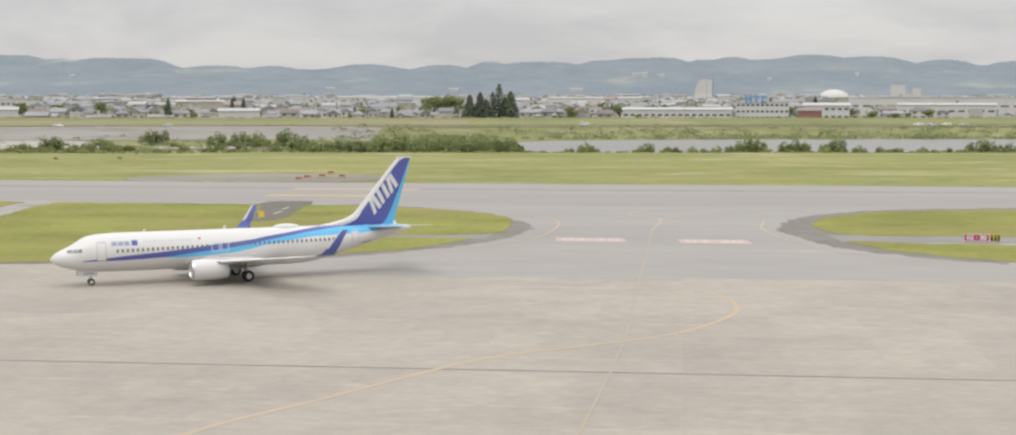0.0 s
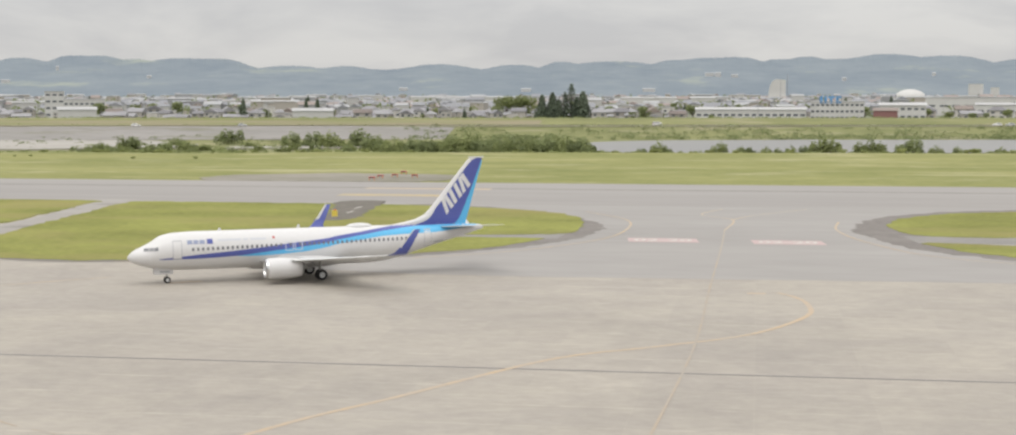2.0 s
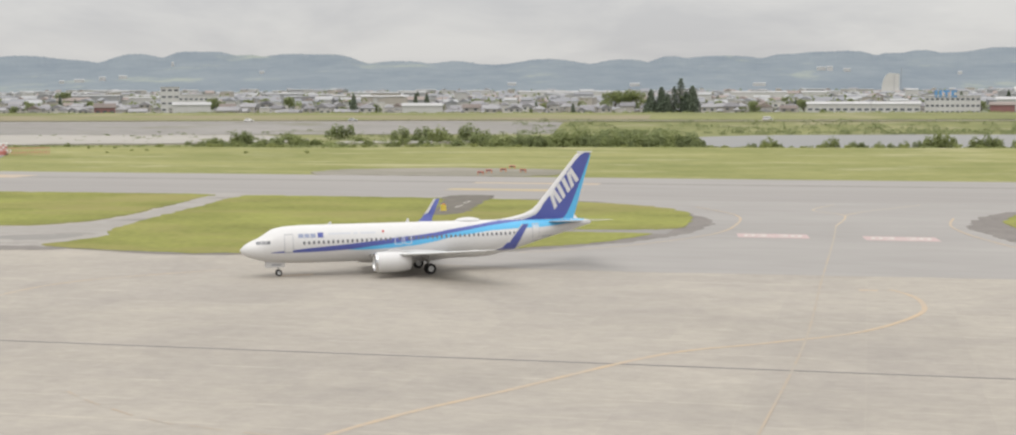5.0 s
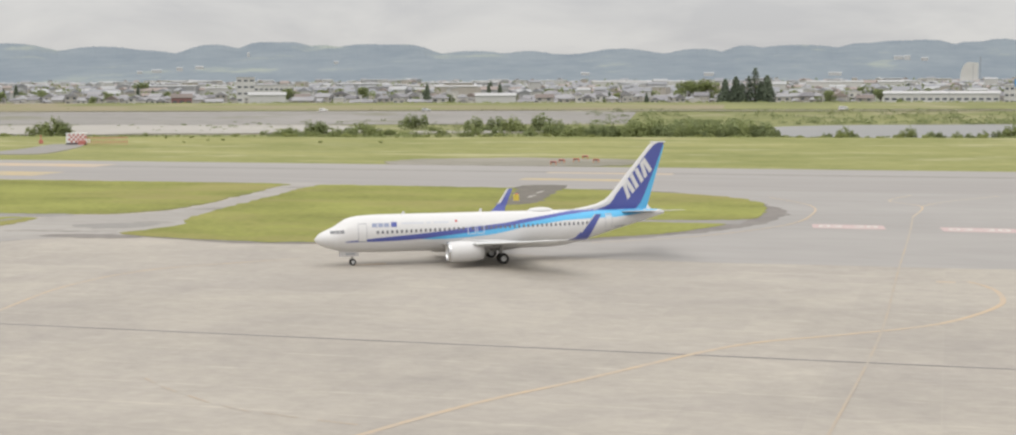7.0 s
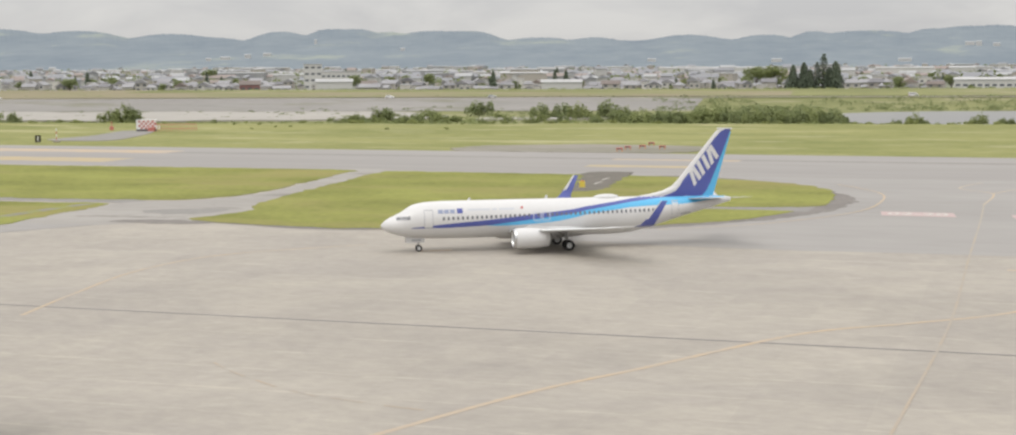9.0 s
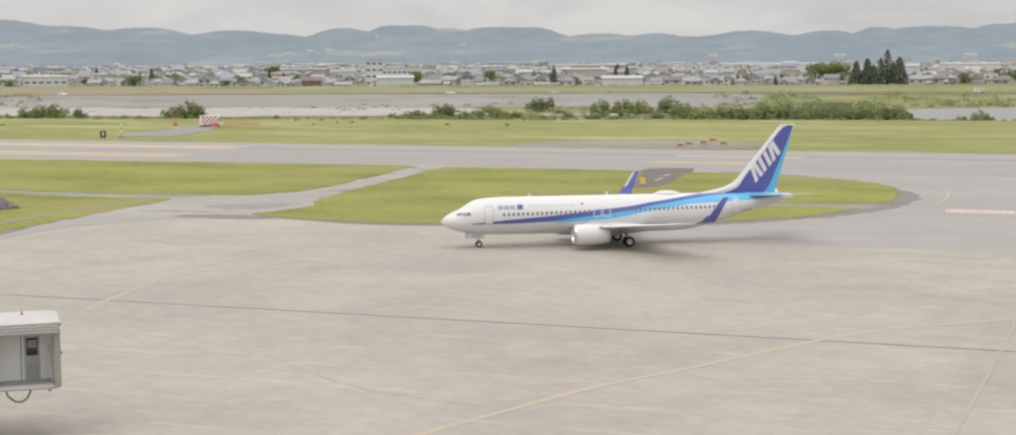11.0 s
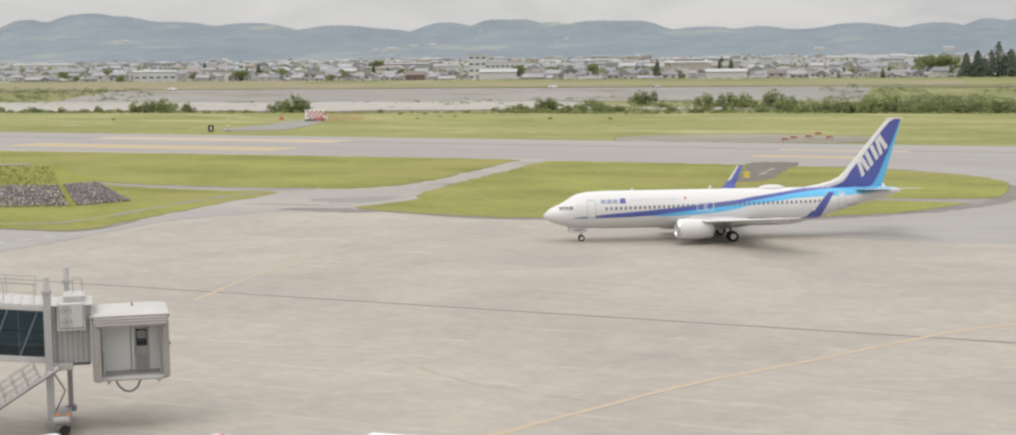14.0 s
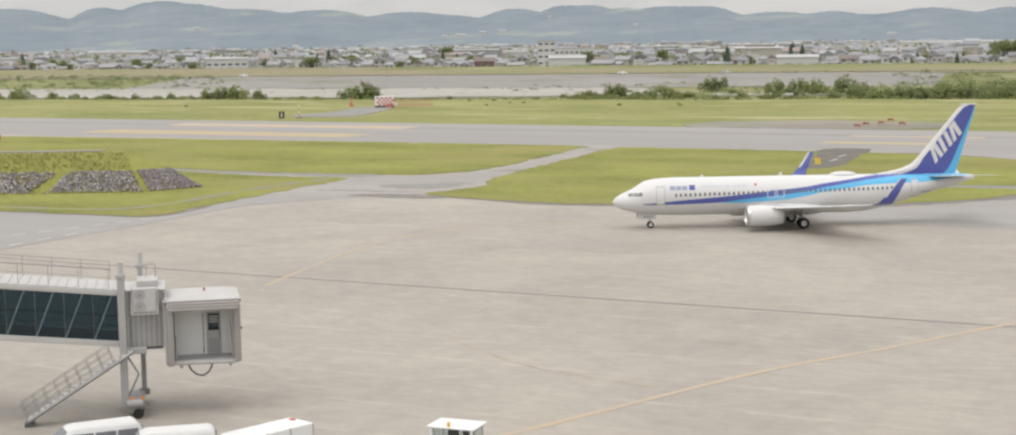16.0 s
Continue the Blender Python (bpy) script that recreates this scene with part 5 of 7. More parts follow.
def shell(profile, half, inset=0.12, bevel=0.05):
    """A body with the given side outline (x, z), narrower towards the top."""
    bm = bmesh.new()
    zs = [z for _, z in profile]
    top, low = max(zs), min(zs)
    sides = []
    for s in (1, -1):
        sides.append([bm.verts.new((x, s * (half - inset * max(0, (z - low) / (top - low) - 0.45) / 0.55), z)) for x, z in profile])
    n = len(profile)
    bm.faces.new(sides[0]), bm.faces.new(list(reversed(sides[1])))
    for k in range(n):
        bm.faces.new((sides[0][k], sides[0][(k + 1) % n], sides[1][(k + 1) % n], sides[1][k]))
    bmesh.ops.recalc_face_normals(bm, faces=bm.faces)
    bmesh.ops.bevel(bm, geom=list(bm.edges), offset=bevel, segments=2, affect="EDGES")
    return bm


def van(m, label, kind="van", group="service vehicles"):
    v = thing("van", m, label, "van", group)
    body = part("body", shell([(2.3, 0.35), (2.35, 0.9), (1.9, 1.12), (1.1, 1.86), (0.8, 1.93), (-2.1, 1.95), (-2.3, 1.7), (-2.35, 0.4)], 0.85, 0.14, 0.07), M_VAN, v, "white painted van body", smooth=False)
    for s in (1, -1):
        for a, b in ((-2.1, -1.15), (-1.05, -0.1), (0.0, 0.95)):
            part("side_window", boxes((a, b, s * 0.79 - 0.03, s * 0.79 + 0.03, 1.18, 1.68), bevel=0.02), M_AIR_PANE, body, "dark side window")
        part("headlight", boxes((2.26, 2.37, s * 0.62 - 0.16, s * 0.62 + 0.16, 0.72, 0.9), bevel=0.02), M_LIP, body)
        part("tail_light", boxes((-2.37, -2.28, s * 0.72 - 0.07, s * 0.72 + 0.07, 0.7, 1.15), bevel=0.02), M_RED, body)
        part("mirror", boxes((1.15, 1.3, s * 0.98 - 0.09, s * 0.98 + 0.09, 1.15, 1.38), bevel=0.03), M_VAN, body)
    bm = bmesh.new()
    vs = [bm.verts.new(p) for p in ((1.93, -0.68, 1.16), (1.93, 0.68, 1.16), (1.20, 0.60, 1.83), (1.20, -0.60, 1.83))]
    bm.faces.new(vs)
    part("windscreen", bm, M_AIR_PANE, body, "dark windscreen")
    part("rear_window", boxes((-2.38, -2.30, -0.6, 0.6, 1.2, 1.66), bevel=0.02), M_AIR_PANE, body)
    part("bumper", boxes((2.28, 2.42, -0.8, 0.8, 0.35, 0.55), (-2.42, -2.28, -0.8, 0.8, 0.35, 0.55), bevel=0.03), M_BR_GREY, body)
    wheels(v, [(1.45, 0.75), (1.45, -0.75), (-1.45, 0.75), (-1.45, -0.75)], 0.32, 0.2)
    return v


first = van(pose(-44.0, 61.0, 0, 0, 0, 226), "white service van parked by the boarding bridge")
second = copy_thing(first, pose(-40.0, 61.2, 0, 0, 0, 212))
second["label"] = "white service van parked beside another van"


def cargo_cart(m):
    c = thing("cargo_cart", m, "white boxed baggage cart standing on the apron", "baggage cart", "service vehicles")
    deck = part("deck", boxes((-2.1, 2.1, -0.85, 0.85, 0.45, 0.62), (2.1, 3.0, -0.06, 0.06, 0.45, 0.55), bevel=0.02), M_BR_STEEL, c)
    hull_ = part("box_body", boxes((-2.05, 2.05, -0.85, 0.85, 0.63, 2.08), bevel=0.03), M_VAN, c, "white panelled cart box")
    for x in (-2.02, -0.68, 0.68, 2.02):
        for s in (1, -1):
            part("panel_post", boxes((x - 0.04, x + 0.04, s * 0.865 - 0.02, s * 0.865 + 0.02, 0.63, 2.06)), M_BR_WHITE, hull_)
    part("end_mark", boxes((-2.075, -2.05, 0.1, 0.3, 1.45, 1.75)), M_AIR_BLUE, hull_, "small blue mark")
    part("end_mark", boxes((-2.075, -2.05, -0.4, -0.1, 1.5, 1.7)), M_AIR_MARK, hull_)
    part("roof_vent", boxes((-1.9, -1.7, -0.55, -0.25, 2.08, 2.12)), M_RED, hull_, "small dark red roof patch")
    wheels(c, [(1.4, 0.7), (1.4, -0.7), (-1.4, 0.7), (-1.4, -0.7)], 0.24, 0.16)
    return c


cargo_cart(pose(-35.2, 62.35, 0, 0, 0, 247))


def tow_tractor(m):
    t = thing("tow_tractor", m, "white airport tow tractor with glazed cab and amber beacon", "tractor", "service vehicles")
    body = part("body", boxes((-1.9, 1.9, -1.1, 1.1, 0.35, 1.05), bevel=0.08), M_VAN, t, "low white tractor body")
    part("bumper", boxes((1.9, 2.05, -1.1, 1.1, 0.4, 0.7), bevel=0.04), M_TYRE, body)
    cab = part("cab_frame", boxes(*[(x - 0.05, x + 0.05, y - 0.05, y + 0.05, 1.05, 2.2) for x in (-0.65, 0.65) for y in (-1.0, 1.0)], (-0.7, 0.7, -1.05, 1.05, 1.05, 1.15)), M_VAN, t, "white cab frame")
    part("cab_roof", boxes((-0.8, 0.8, -1.18, 1.18, 2.2, 2.31), bevel=0.04), M_VAN, cab, "flat white cab roof")
    for c in ((-0.62, 0.62, -1.01, -0.99, 1.15, 2.2), (-0.62, 0.62, 0.99, 1.01, 1.15, 2.2), (0.64, 0.66, -0.95, 0.95, 1.15, 2.2), (-0.66, -0.64, -0.95, 0.95, 1.15, 2.2)):
        p = part("cab_pane", boxes(c), G_CLEAR, cab, "clear cab window")
        p.visible_shadow = False
    part("seat", boxes((-0.45, 0.05, -0.65, -0.1, 1.05, 1.3), (-0.5, -0.38, -0.65, -0.1, 1.3, 1.95), (-0.45, 0.05, 0.1, 0.65, 1.05, 1.3), (-0.5, -0.38, 0.1, 0.65, 1.3, 1.95), bevel=0.03), M_DARK, cab, "dark driving seats")
    part("beacon", revolve([(0.0, 0.24), (0.06, 0.22), (0.08, 0.15), (0.08, 0.0)], Matrix.Translation((0.7, -0.1, 2.31)), 12), M_AMBER, cab, "amber warning beacon", smooth=True)
    part("wiper", rods(((0.69, -0.05, 1.2), (0.69, -0.02, 1.9), 0.015)), M_DARK, cab)
    wheels(t, [(1.2, 0.95), (1.2, -0.95), (-1.2, 0.95), (-1.2, -0.95)], 0.38, 0.26)
    return t


tow_tractor(pose(-26.75, 64.95, 0, 0, 0, -92))


# ---------------------------------------------------------------- airfield fittings
M_SIGN_RED = material("sign_red", (0.40, 0.075, 0.15), (0.35, 0.06, 0.12), rough=0.4, big=1, fine=6, local=True)
M_SIGN_BLACK = material("sign_black", (0.05, 0.045, 0.03), (0.035, 0.03, 0.022), rough=0.4, big=1, fine=6, local=True)
M_SIGN_TEXT = material("sign_white", (0.82, 0.82, 0.80), (0.78, 0.78, 0.76), rough=0.4, big=1, fine=6, local=True)
M_SIGN_YELLOW = material("sign_yellow", (0.75, 0.60, 0.10), (0.68, 0.54, 0.09), rough=0.4, big=1, fine=6, local=True)
M_CHECK_RED = material("faded_check_red", (0.56, 0.20, 0.165), (0.49, 0.175, 0.145), rough=0.5, big=1, fine=6, local=True)


def holding_sign(m, swap):
    s = thing("taxiway_sign", m, "lit board reading taxiway T1 in black and runway 02-20 in red", "sign", "taxiway signs")
    ax, bx = ((-2.3, -1.0), (-0.95, 2.3)) if not swap else ((1.0, 2.3), (-2.3, 0.95))
    one = part("black_board", boxes((ax[0], ax[1], -0.12, 0.12, 0.22, 1.12), bevel=0.03), M_SIGN_BLACK, s, "black board with yellow letters")
    two = part("red_board", boxes((bx[0], bx[1], -0.12, 0.12, 0.22, 1.12), bevel=0.03), M_SIGN_RED, s, "dark red board with white numbers")
    flat_text("letters", "T1", 0.78, Matrix.Translation(((ax[0] + ax[1]) / 2, -0.13, 0.67)) @ pose(0, 0, 0, 90, 0, 0), M_SIGN_YELLOW, one, "yellow letters")
    flat_text("numbers", "02-20" if not swap else "02 \u00b7 20", 0.74, Matrix.Translation(((bx[0] + bx[1]) / 2, -0.13, 0.67)) @ pose(0, 0, 0, 90, 0, 0) @ Matrix.Diagonal((1.2, 1, 1, 1)), M_SIGN_TEXT, two, "white numbers")
    for a, b in (ax, bx):
        part("board_edge", boxes((a, b, -0.135, -0.11, 1.07, 1.12), (a, b, -0.135, -0.11, 0.22, 0.27), (a, a + 0.05, -0.135, -0.11, 0.27, 1.07), (b - 0.05, b, -0.135, -0.11, 0.27, 1.07)), M_SIGN_TEXT if (a, b) == bx else M_SIGN_YELLOW, s, "pale rim of the board")
    for x in (-2.0, -0.7, 0.7, 2.0):
        part("post", rods(((x, 0, 0.0), (x, 0, 0.25), 0.05)), M_BR_STEEL, s)
    return s


holding_sign(pose(-18.9, 209.9, 0.07, 0, 0, 3), False)
holding_sign(pose(61.9, 202.2, 0.03, 0, 0, -15), True)


def marker_box(m):
    b = thing("marker_box", m, "small yellow ground box with a red top on the grass", "marker")
    part("body", boxes((-0.45, 0.45, -0.3, 0.3, 0.0, 0.95), bevel=0.04), M_SIGN_YELLOW, b)
    part("cap", boxes((-0.2, 0.3, -0.2, 0.2, 0.95, 1.15), bevel=0.03), M_ORANGE, b, "orange cap")
    part("plinth", boxes((-0.6, 0.6, -0.45, 0.45, -0.05, 0.06)), M_KERB, b)


marker_box(pose(-38.6, 242.6, 0.10, 0, 0, 10))


def approach_light(m):
    p = thing("approach_light_unit", m, "low orange-red approach light box on short legs", "light", "approach light units")
    part("housing", boxes((-0.7, 0.7, -0.35, 0.35, 0.45, 0.85), bevel=0.05), M_CHECK_RED, p, "red painted housing")
    part("lens_slot", boxes((-0.5, 0.5, -0.37, -0.34, 0.56, 0.72)), M_DARK, p)
    for x in (-0.6, 0.6):
        for y in (-0.3, 0.3):
            part("leg", rods(((x, y, 0), (x, y, 0.5), 0.05)), M_ORANGE, p)
    return p


unit = approach_light(pose(-46.3, 344, 0, 0, 0, -6))
for x, y in ((-45.4, 351.5), (-42.6, 356), (-42, 369), (-37.8, 354)):
    copy_thing(unit, pose(x, y, 0, 0, 0, -6))


def checker_trailer(m):
    t = thing("instrument_cabin", m, "red and white checkered instrument cabin on the field", "cabin")
    body = part("cabin_body", boxes((-2.9, 2.9, -1.4, 1.4, 0.6, 3.3), bevel=0.05), M_VAN, t, "white cabin walls")
    for i in range(9):
        for k in range(4):
            if (i + k) % 2 == 0 and i > 0:
                part("red_check", boxes((-2.9 + i * 0.644, -2.9 + i * 0.644 + 0.63, -1.43, -1.405, 0.65 + k * 0.66, 0.65 + k * 0.66 + 0.645)), M_CHECK_RED, body, "red painted square")
    for k in range(3):
        for i in range(3):
            if (i + k) % 2:
                part("red_check", boxes((2.905, 2.93, -1.4 + i * 0.93, -1.4 + i * 0.93 + 0.9, 0.65 + k * 0.88, 0.65 + k * 0.88 + 0.86)), M_CHECK_RED, body)
    part("cabin_roof", boxes((-3.0, 3.0, -1.5, 1.5, 3.3, 3.42), bevel=0.03), M_SIGN_TEXT, body)
    part("skirt", boxes((-2.9, 2.9, -1.3, 1.3, 0.0, 0.6)), M_BR_DARK, t)
    part("step_box", boxes((0.6, 2.4, -2.6, -1.6, 0.0, 1.2), bevel=0.04), M_CHECK_RED, t, "red box before the cabin")
    return t


checker_trailer(pose(-202.5, 437.5, -0.1, 0, 0, 20))


def rail_fence(m):
    f = thing("rail_fence", m, "faded red post and rail fence in the grass", "fence")
    for k in range(16):
        part("post", boxes((k * 0.81 - 0.06, k * 0.81 + 0.06, -0.06, 0.06, 0.0, 2.2)), M_CHECK_RED, f)
    for z in (0.9, 2.2):
        part("rail", boxes((-0.1, 12.3, -0.05, 0.05, z - 0.08, z + 0.08)), M_CHECK_RED, f)
    for x in (0.4, 1.1):
        part("board", boxes((x, x + 0.35, -0.14, -0.09, 0.8, 1.9)), M_SIGN_TEXT, f, "white board")


rail_fence(pose(-198.0, 433.5, -0.1, 0, 0, 22))


def field_marker(m):
    b = thing("distance_sign", m, "black distance board with one white stroke", "sign")
    part("board", boxes((-0.75, 0.75, -0.15, 0.15, 0.25, 2.0), bevel=0.03), M_SIGN_BLACK, b)
    flat_text("number", "1", 1.5, Matrix.Translation((0, -0.17, 1.1)) @ pose(0, 0, 0, 90, 0, 0) @ Matrix.Diagonal((1.4, 1, 1, 1)), M_SIGN_TEXT, b, "white number")
    for x in (-0.5, 0.5):
        part("leg", rods(((x, 0, 0), (x, 0, 0.3), 0.06)), M_BR_STEEL, b)


field_marker(pose(-200.5, 368, -0.1, 0, 0, 29))


def striped_pole(m):
    p = thing("wind_pole", m, "thin red and white striped pole with a pale foot", "pole")
    for k in range(4):
        part("band", rods(((0, 0, 0.6 + k * 0.75), (0, 0, 1.35 + k * 0.75), 0.12), n=10), M_SIGN_TEXT if k % 2 else M_CHECK_RED, p, "painted band")
    part("foot", boxes((-0.9, 0.9, -0.5, 0.5, 0.0, 0.6), bevel=0.05), M_KERB, p, "pale concrete foot")


striped_pole(pose(-197.4, 372, -0.1, 0, 0, 29))


def small_hut(m, label, mat):
    p = thing("field_post", m, label, "post")
    part("body", boxes((-0.6, 0.6, -0.5, 0.5, 0.0, 1.1), bevel=0.05), mat, p)
    part("mast", rods(((0, 0, 1.1), (0, 0, 2.7), 0.16), n=8), mat, p)


small_hut(pose(-217, 444, -0.1, 0, 0, 20), "squat orange field post with a short mast", M_CHECK_RED)
small_hut(pose(-219.5, 276, 0.05, 0, 0, 30), "squat red field post by the path", M_SIGN_RED)


# ---------------------------------------------------------------- rock-faced earth bank
M_ROCK = material("dark_riprap_stone", (0.30, 0.265, 0.265), (0.185, 0.163, 0.167), rough=0.9, big=0.8, fine=3.0, bump=0.03)
M_ROCK_PALE = material("pale_riprap_stone", (0.62, 0.60, 0.57), (0.42, 0.40, 0.38), rough=0.9, big=0.8, fine=3.0, bump=0.03)
M_TUFT = material("coarse_bank_grass", (0.290, 0.288, 0.085), (0.185, 0.188, 0.055), rough=0.95, big=0.2, fine=2.2, contrast=0.18, bump=0.08, spec=0.1)



def bank_point(s, t, z):
    """s along the bank's front, t into it, from its front corner."""
    return Vector((-121 + 0.924 * s - 0.383 * t, 180 + 0.383 * s + 0.924 * t, z))


LAYERS = ((0.0, 1.8, 0.0, 8.6, 6.0, 24.0), (2.6, -0.6, 3.2, 4.0, 6.8, 22.0), (4.7, -3.8, 11.0, -2.8, 13.0, 19.0))  # height, front corner along and in, end corner along and in, back


def earth_bank():
    bm = bmesh.new()
    loops = []
    for z, sc, t0, se, te, t1 in LAYERS:
        n = 40
        loops.append([bm.verts.new(bank_point(-75 + (sc + 75) * k / n, t0, z + 0.12 * noise.noise((k * 0.7, z, 3)))) for k in range(n + 1)] + [bm.verts.new(bank_point(s, t, z)) for s, t in ((se, te), (se - 3.0, (te + t1) / 2), (se - 9.0, t1), (-75, t1))])
    for p, q in zip(loops, loops[1:]):
        for k in range(len(p)):
            bm.faces.new((p[k], p[(k + 1) % len(p)], q[(k + 1) % len(q)], q[k]))
    bmesh.ops.triangulate(bm, faces=[bm.faces.new(loops[-1])])
    bmesh.ops.recalc_face_normals(bm, faces=bm.faces)
    ob = mesh_object("earth_bank", bm, M_TUFT)
    tagged(ob, "grass-topped earth bank with a stone-faced front", "earth bank", kind="structure")
    return ob


earth_bank()


def stones(s0, s1, seed, lean0, lean1):
    """Loose stones packed over a slanting panel of the bank's front, dark with pale ones among them."""
    rnd = random.Random(seed)
    for mat, count, size, label in ((M_ROCK, int(80 * (s1 - s0)), (0.14, 0.30), "dark grey loose stones packed on the bank"), (M_ROCK_PALE, int(24 * (s1 - s0)), (0.10, 0.19), "pale stones among the dark ones")):
        bm = bmesh.new()
        for _ in range(count):
            f = rnd.uniform(-0.14, 1.0)
            s = rnd.uniform(s0 + lean0 * f, s1 + lean1 * f)
            c = bank_point(s, 3.2 * f - 0.05 - (0.12 if mat == M_ROCK_PALE else 0.0), max(0.08, 0.23 + 2.45 * f + (0.07 if mat == M_ROCK_PALE else 0.0)))
            r = rnd.uniform(*size)
            mm = Matrix.Translation(c) @ Euler((rnd.uniform(0, 6), rnd.uniform(0, 6), rnd.uniform(0, 6))).to_matrix().to_4x4() @ Matrix.Diagonal((r, r * rnd.uniform(0.6, 0.9), r * rnd.uniform(0.45, 0.8), 1))
            vs = [bm.verts.new(mm @ Vector(p) * 1.0) for p in ((1, 0, 0), (0.2, 1, 0), (-1, 0.3, 0), (-0.3, -1, 0), (0.1, 0.1, 1), (0, 0, -1))]
            for a, b in ((0, 1), (1, 2), (2, 3), (3, 0)):
                bm.faces.new((vs[a], vs[b], vs[4])), bm.faces.new((vs[b], vs[a], vs[5]))
        tagged(mesh_object("riprap_stones", bm, mat), label, "stones", kind="stuff")


stones(-42, -14.2, 1, 1.0, 3.4), stones(-11.6, 1.0, 2, 2.2, -1.9)


def end_stones():
    """The stones of the bank's rounded east end."""
    rnd = random.Random(8)
    for mat, count, size, label in ((M_ROCK, 800, (0.14, 0.30), "dark grey loose stones packed on the bank's end"), (M_ROCK_PALE, 190, (0.10, 0.19), "pale stones among the dark ones")):
        bm = bmesh.new()
        for _ in range(count):
            f, g = rnd.random(), rnd.random()
            a = bank_point(2.1, 0.4, 0.05).lerp(bank_point(8.3, 5.7, 0.1), g)
            b = bank_point(-0.2, 3.7, 2.6).lerp(bank_point(3.8, 6.6, 2.6), g)
            c = a.lerp(b, f) + Vector((0.1, -0.15, 0.1))
            r = rnd.uniform(*size)
            mm = Matrix.Translation(c) @ Euler((rnd.uniform(0, 6), rnd.uniform(0, 6), rnd.uniform(0, 6))).to_matrix().to_4x4() @ Matrix.Diagonal((r, r * rnd.uniform(0.6, 0.9), r * rnd.uniform(0.45, 0.8), 1))
            vs = [bm.verts.new(mm @ Vector(p)) for p in ((1, 0, 0), (0.2, 1, 0), (-1, 0.3, 0), (-0.3, -1, 0), (0.1, 0.1, 1), (0, 0, -1))]
            for a2, b2 in ((0, 1), (1, 2), (2, 3), (3, 0)):
                bm.faces.new((vs[a2], vs[b2], vs[4])), bm.faces.new((vs[b2], vs[a2], vs[5]))
        tagged(mesh_object("riprap_stones", bm, mat), label, "stones", kind="stuff")


end_stones()
slab("bank_path", [bank_point(-75, 13.5, 0), bank_point(-6.5, 13.5, 0), bank_point(-8.0, 16, 0), bank_point(-75, 16, 0)], 4.5, 4.82, M_ASPHALT, "grey path along the top of the bank", "path")


def bank_grass(mat):
    """Tall grass over the bank's upper slope and along the foot of the stones."""
    rnd = random.Random(31)
    bm = bmesh.new()
    for k in range(2600):
        if k % 4:
            f = rnd.random()
            c = bank_point(rnd.uniform(-46, -0.8 - 2.8 * f), 3.2 + 7.8 * f, 2.6 + 2.1 * f)
        else:
            s = rnd.uniform(-46, 1.6)
            c = bank_point(s, rnd.uniform(-1.5, 0.3), 0.05)
        h, a = rnd.uniform(0.16, 0.42), rnd.uniform(0, 3.14)
        d = Vector((math.cos(a), math.sin(a), 0)) * h * 0.45
        lean = Vector((rnd.uniform(-0.9, 0.9), rnd.uniform(-0.9, 0.9), 0.8)) * h
        v = [bm.verts.new(p) for p in (c - d, c + d, c + d * 0.6 + lean, c - d * 0.6 + lean)]
        bm.faces.new(v)
    tagged(mesh_object("bank_grass", bm, mat), "tall yellow-green grass on the earth bank", "grass", kind="stuff")




# ---------------------------------------------------------------- trees and bushes
def leaf_material(name, base, other, thin=0.42):
    """Leaves that let some light through."""
    m = material(name, base, other, rough=0.8, big=0.5, fine=2.2, per_piece=0.28, spec=0.2, contrast=0.25)
    n, l = m.node_tree.nodes, m.node_tree.links
    ramp = [x for x in n if x.bl_idname == "ShaderNodeValToRGB"][0]
    tr, mix = n.new("ShaderNodeBsdfTranslucent"), n.new("ShaderNodeMixShader")
    l.new(ramp.outputs[0], tr.inputs[0])
    mix.inputs[0].default_value = thin
    l.new(n["Principled BSDF"].outputs[0], mix.inputs[1])
    l.new(tr.outputs[0], mix.inputs[2])
    l.new(mix.outputs[0], n["Material Output"].inputs[0])
    return m


M_BARK = material("tree_bark", (0.13, 0.105, 0.08), (0.08, 0.065, 0.05), rough=0.95, big=1.0, fine=6.0, bump=0.02)
M_LEAF = leaf_material("broad_leaves", (0.315, 0.355, 0.170), (0.190, 0.225, 0.105))
M_LEAF_PALE = leaf_material("fresh_leaves", (0.325, 0.360, 0.155), (0.200, 0.235, 0.098))
M_WEED = leaf_material("pale_weed_leaves", (0.38, 0.41, 0.17), (0.26, 0.29, 0.11), 0.5)
M_NEEDLE = leaf_material("conifer_needles", (0.190, 0.228, 0.160), (0.110, 0.140, 0.100), 0.35)


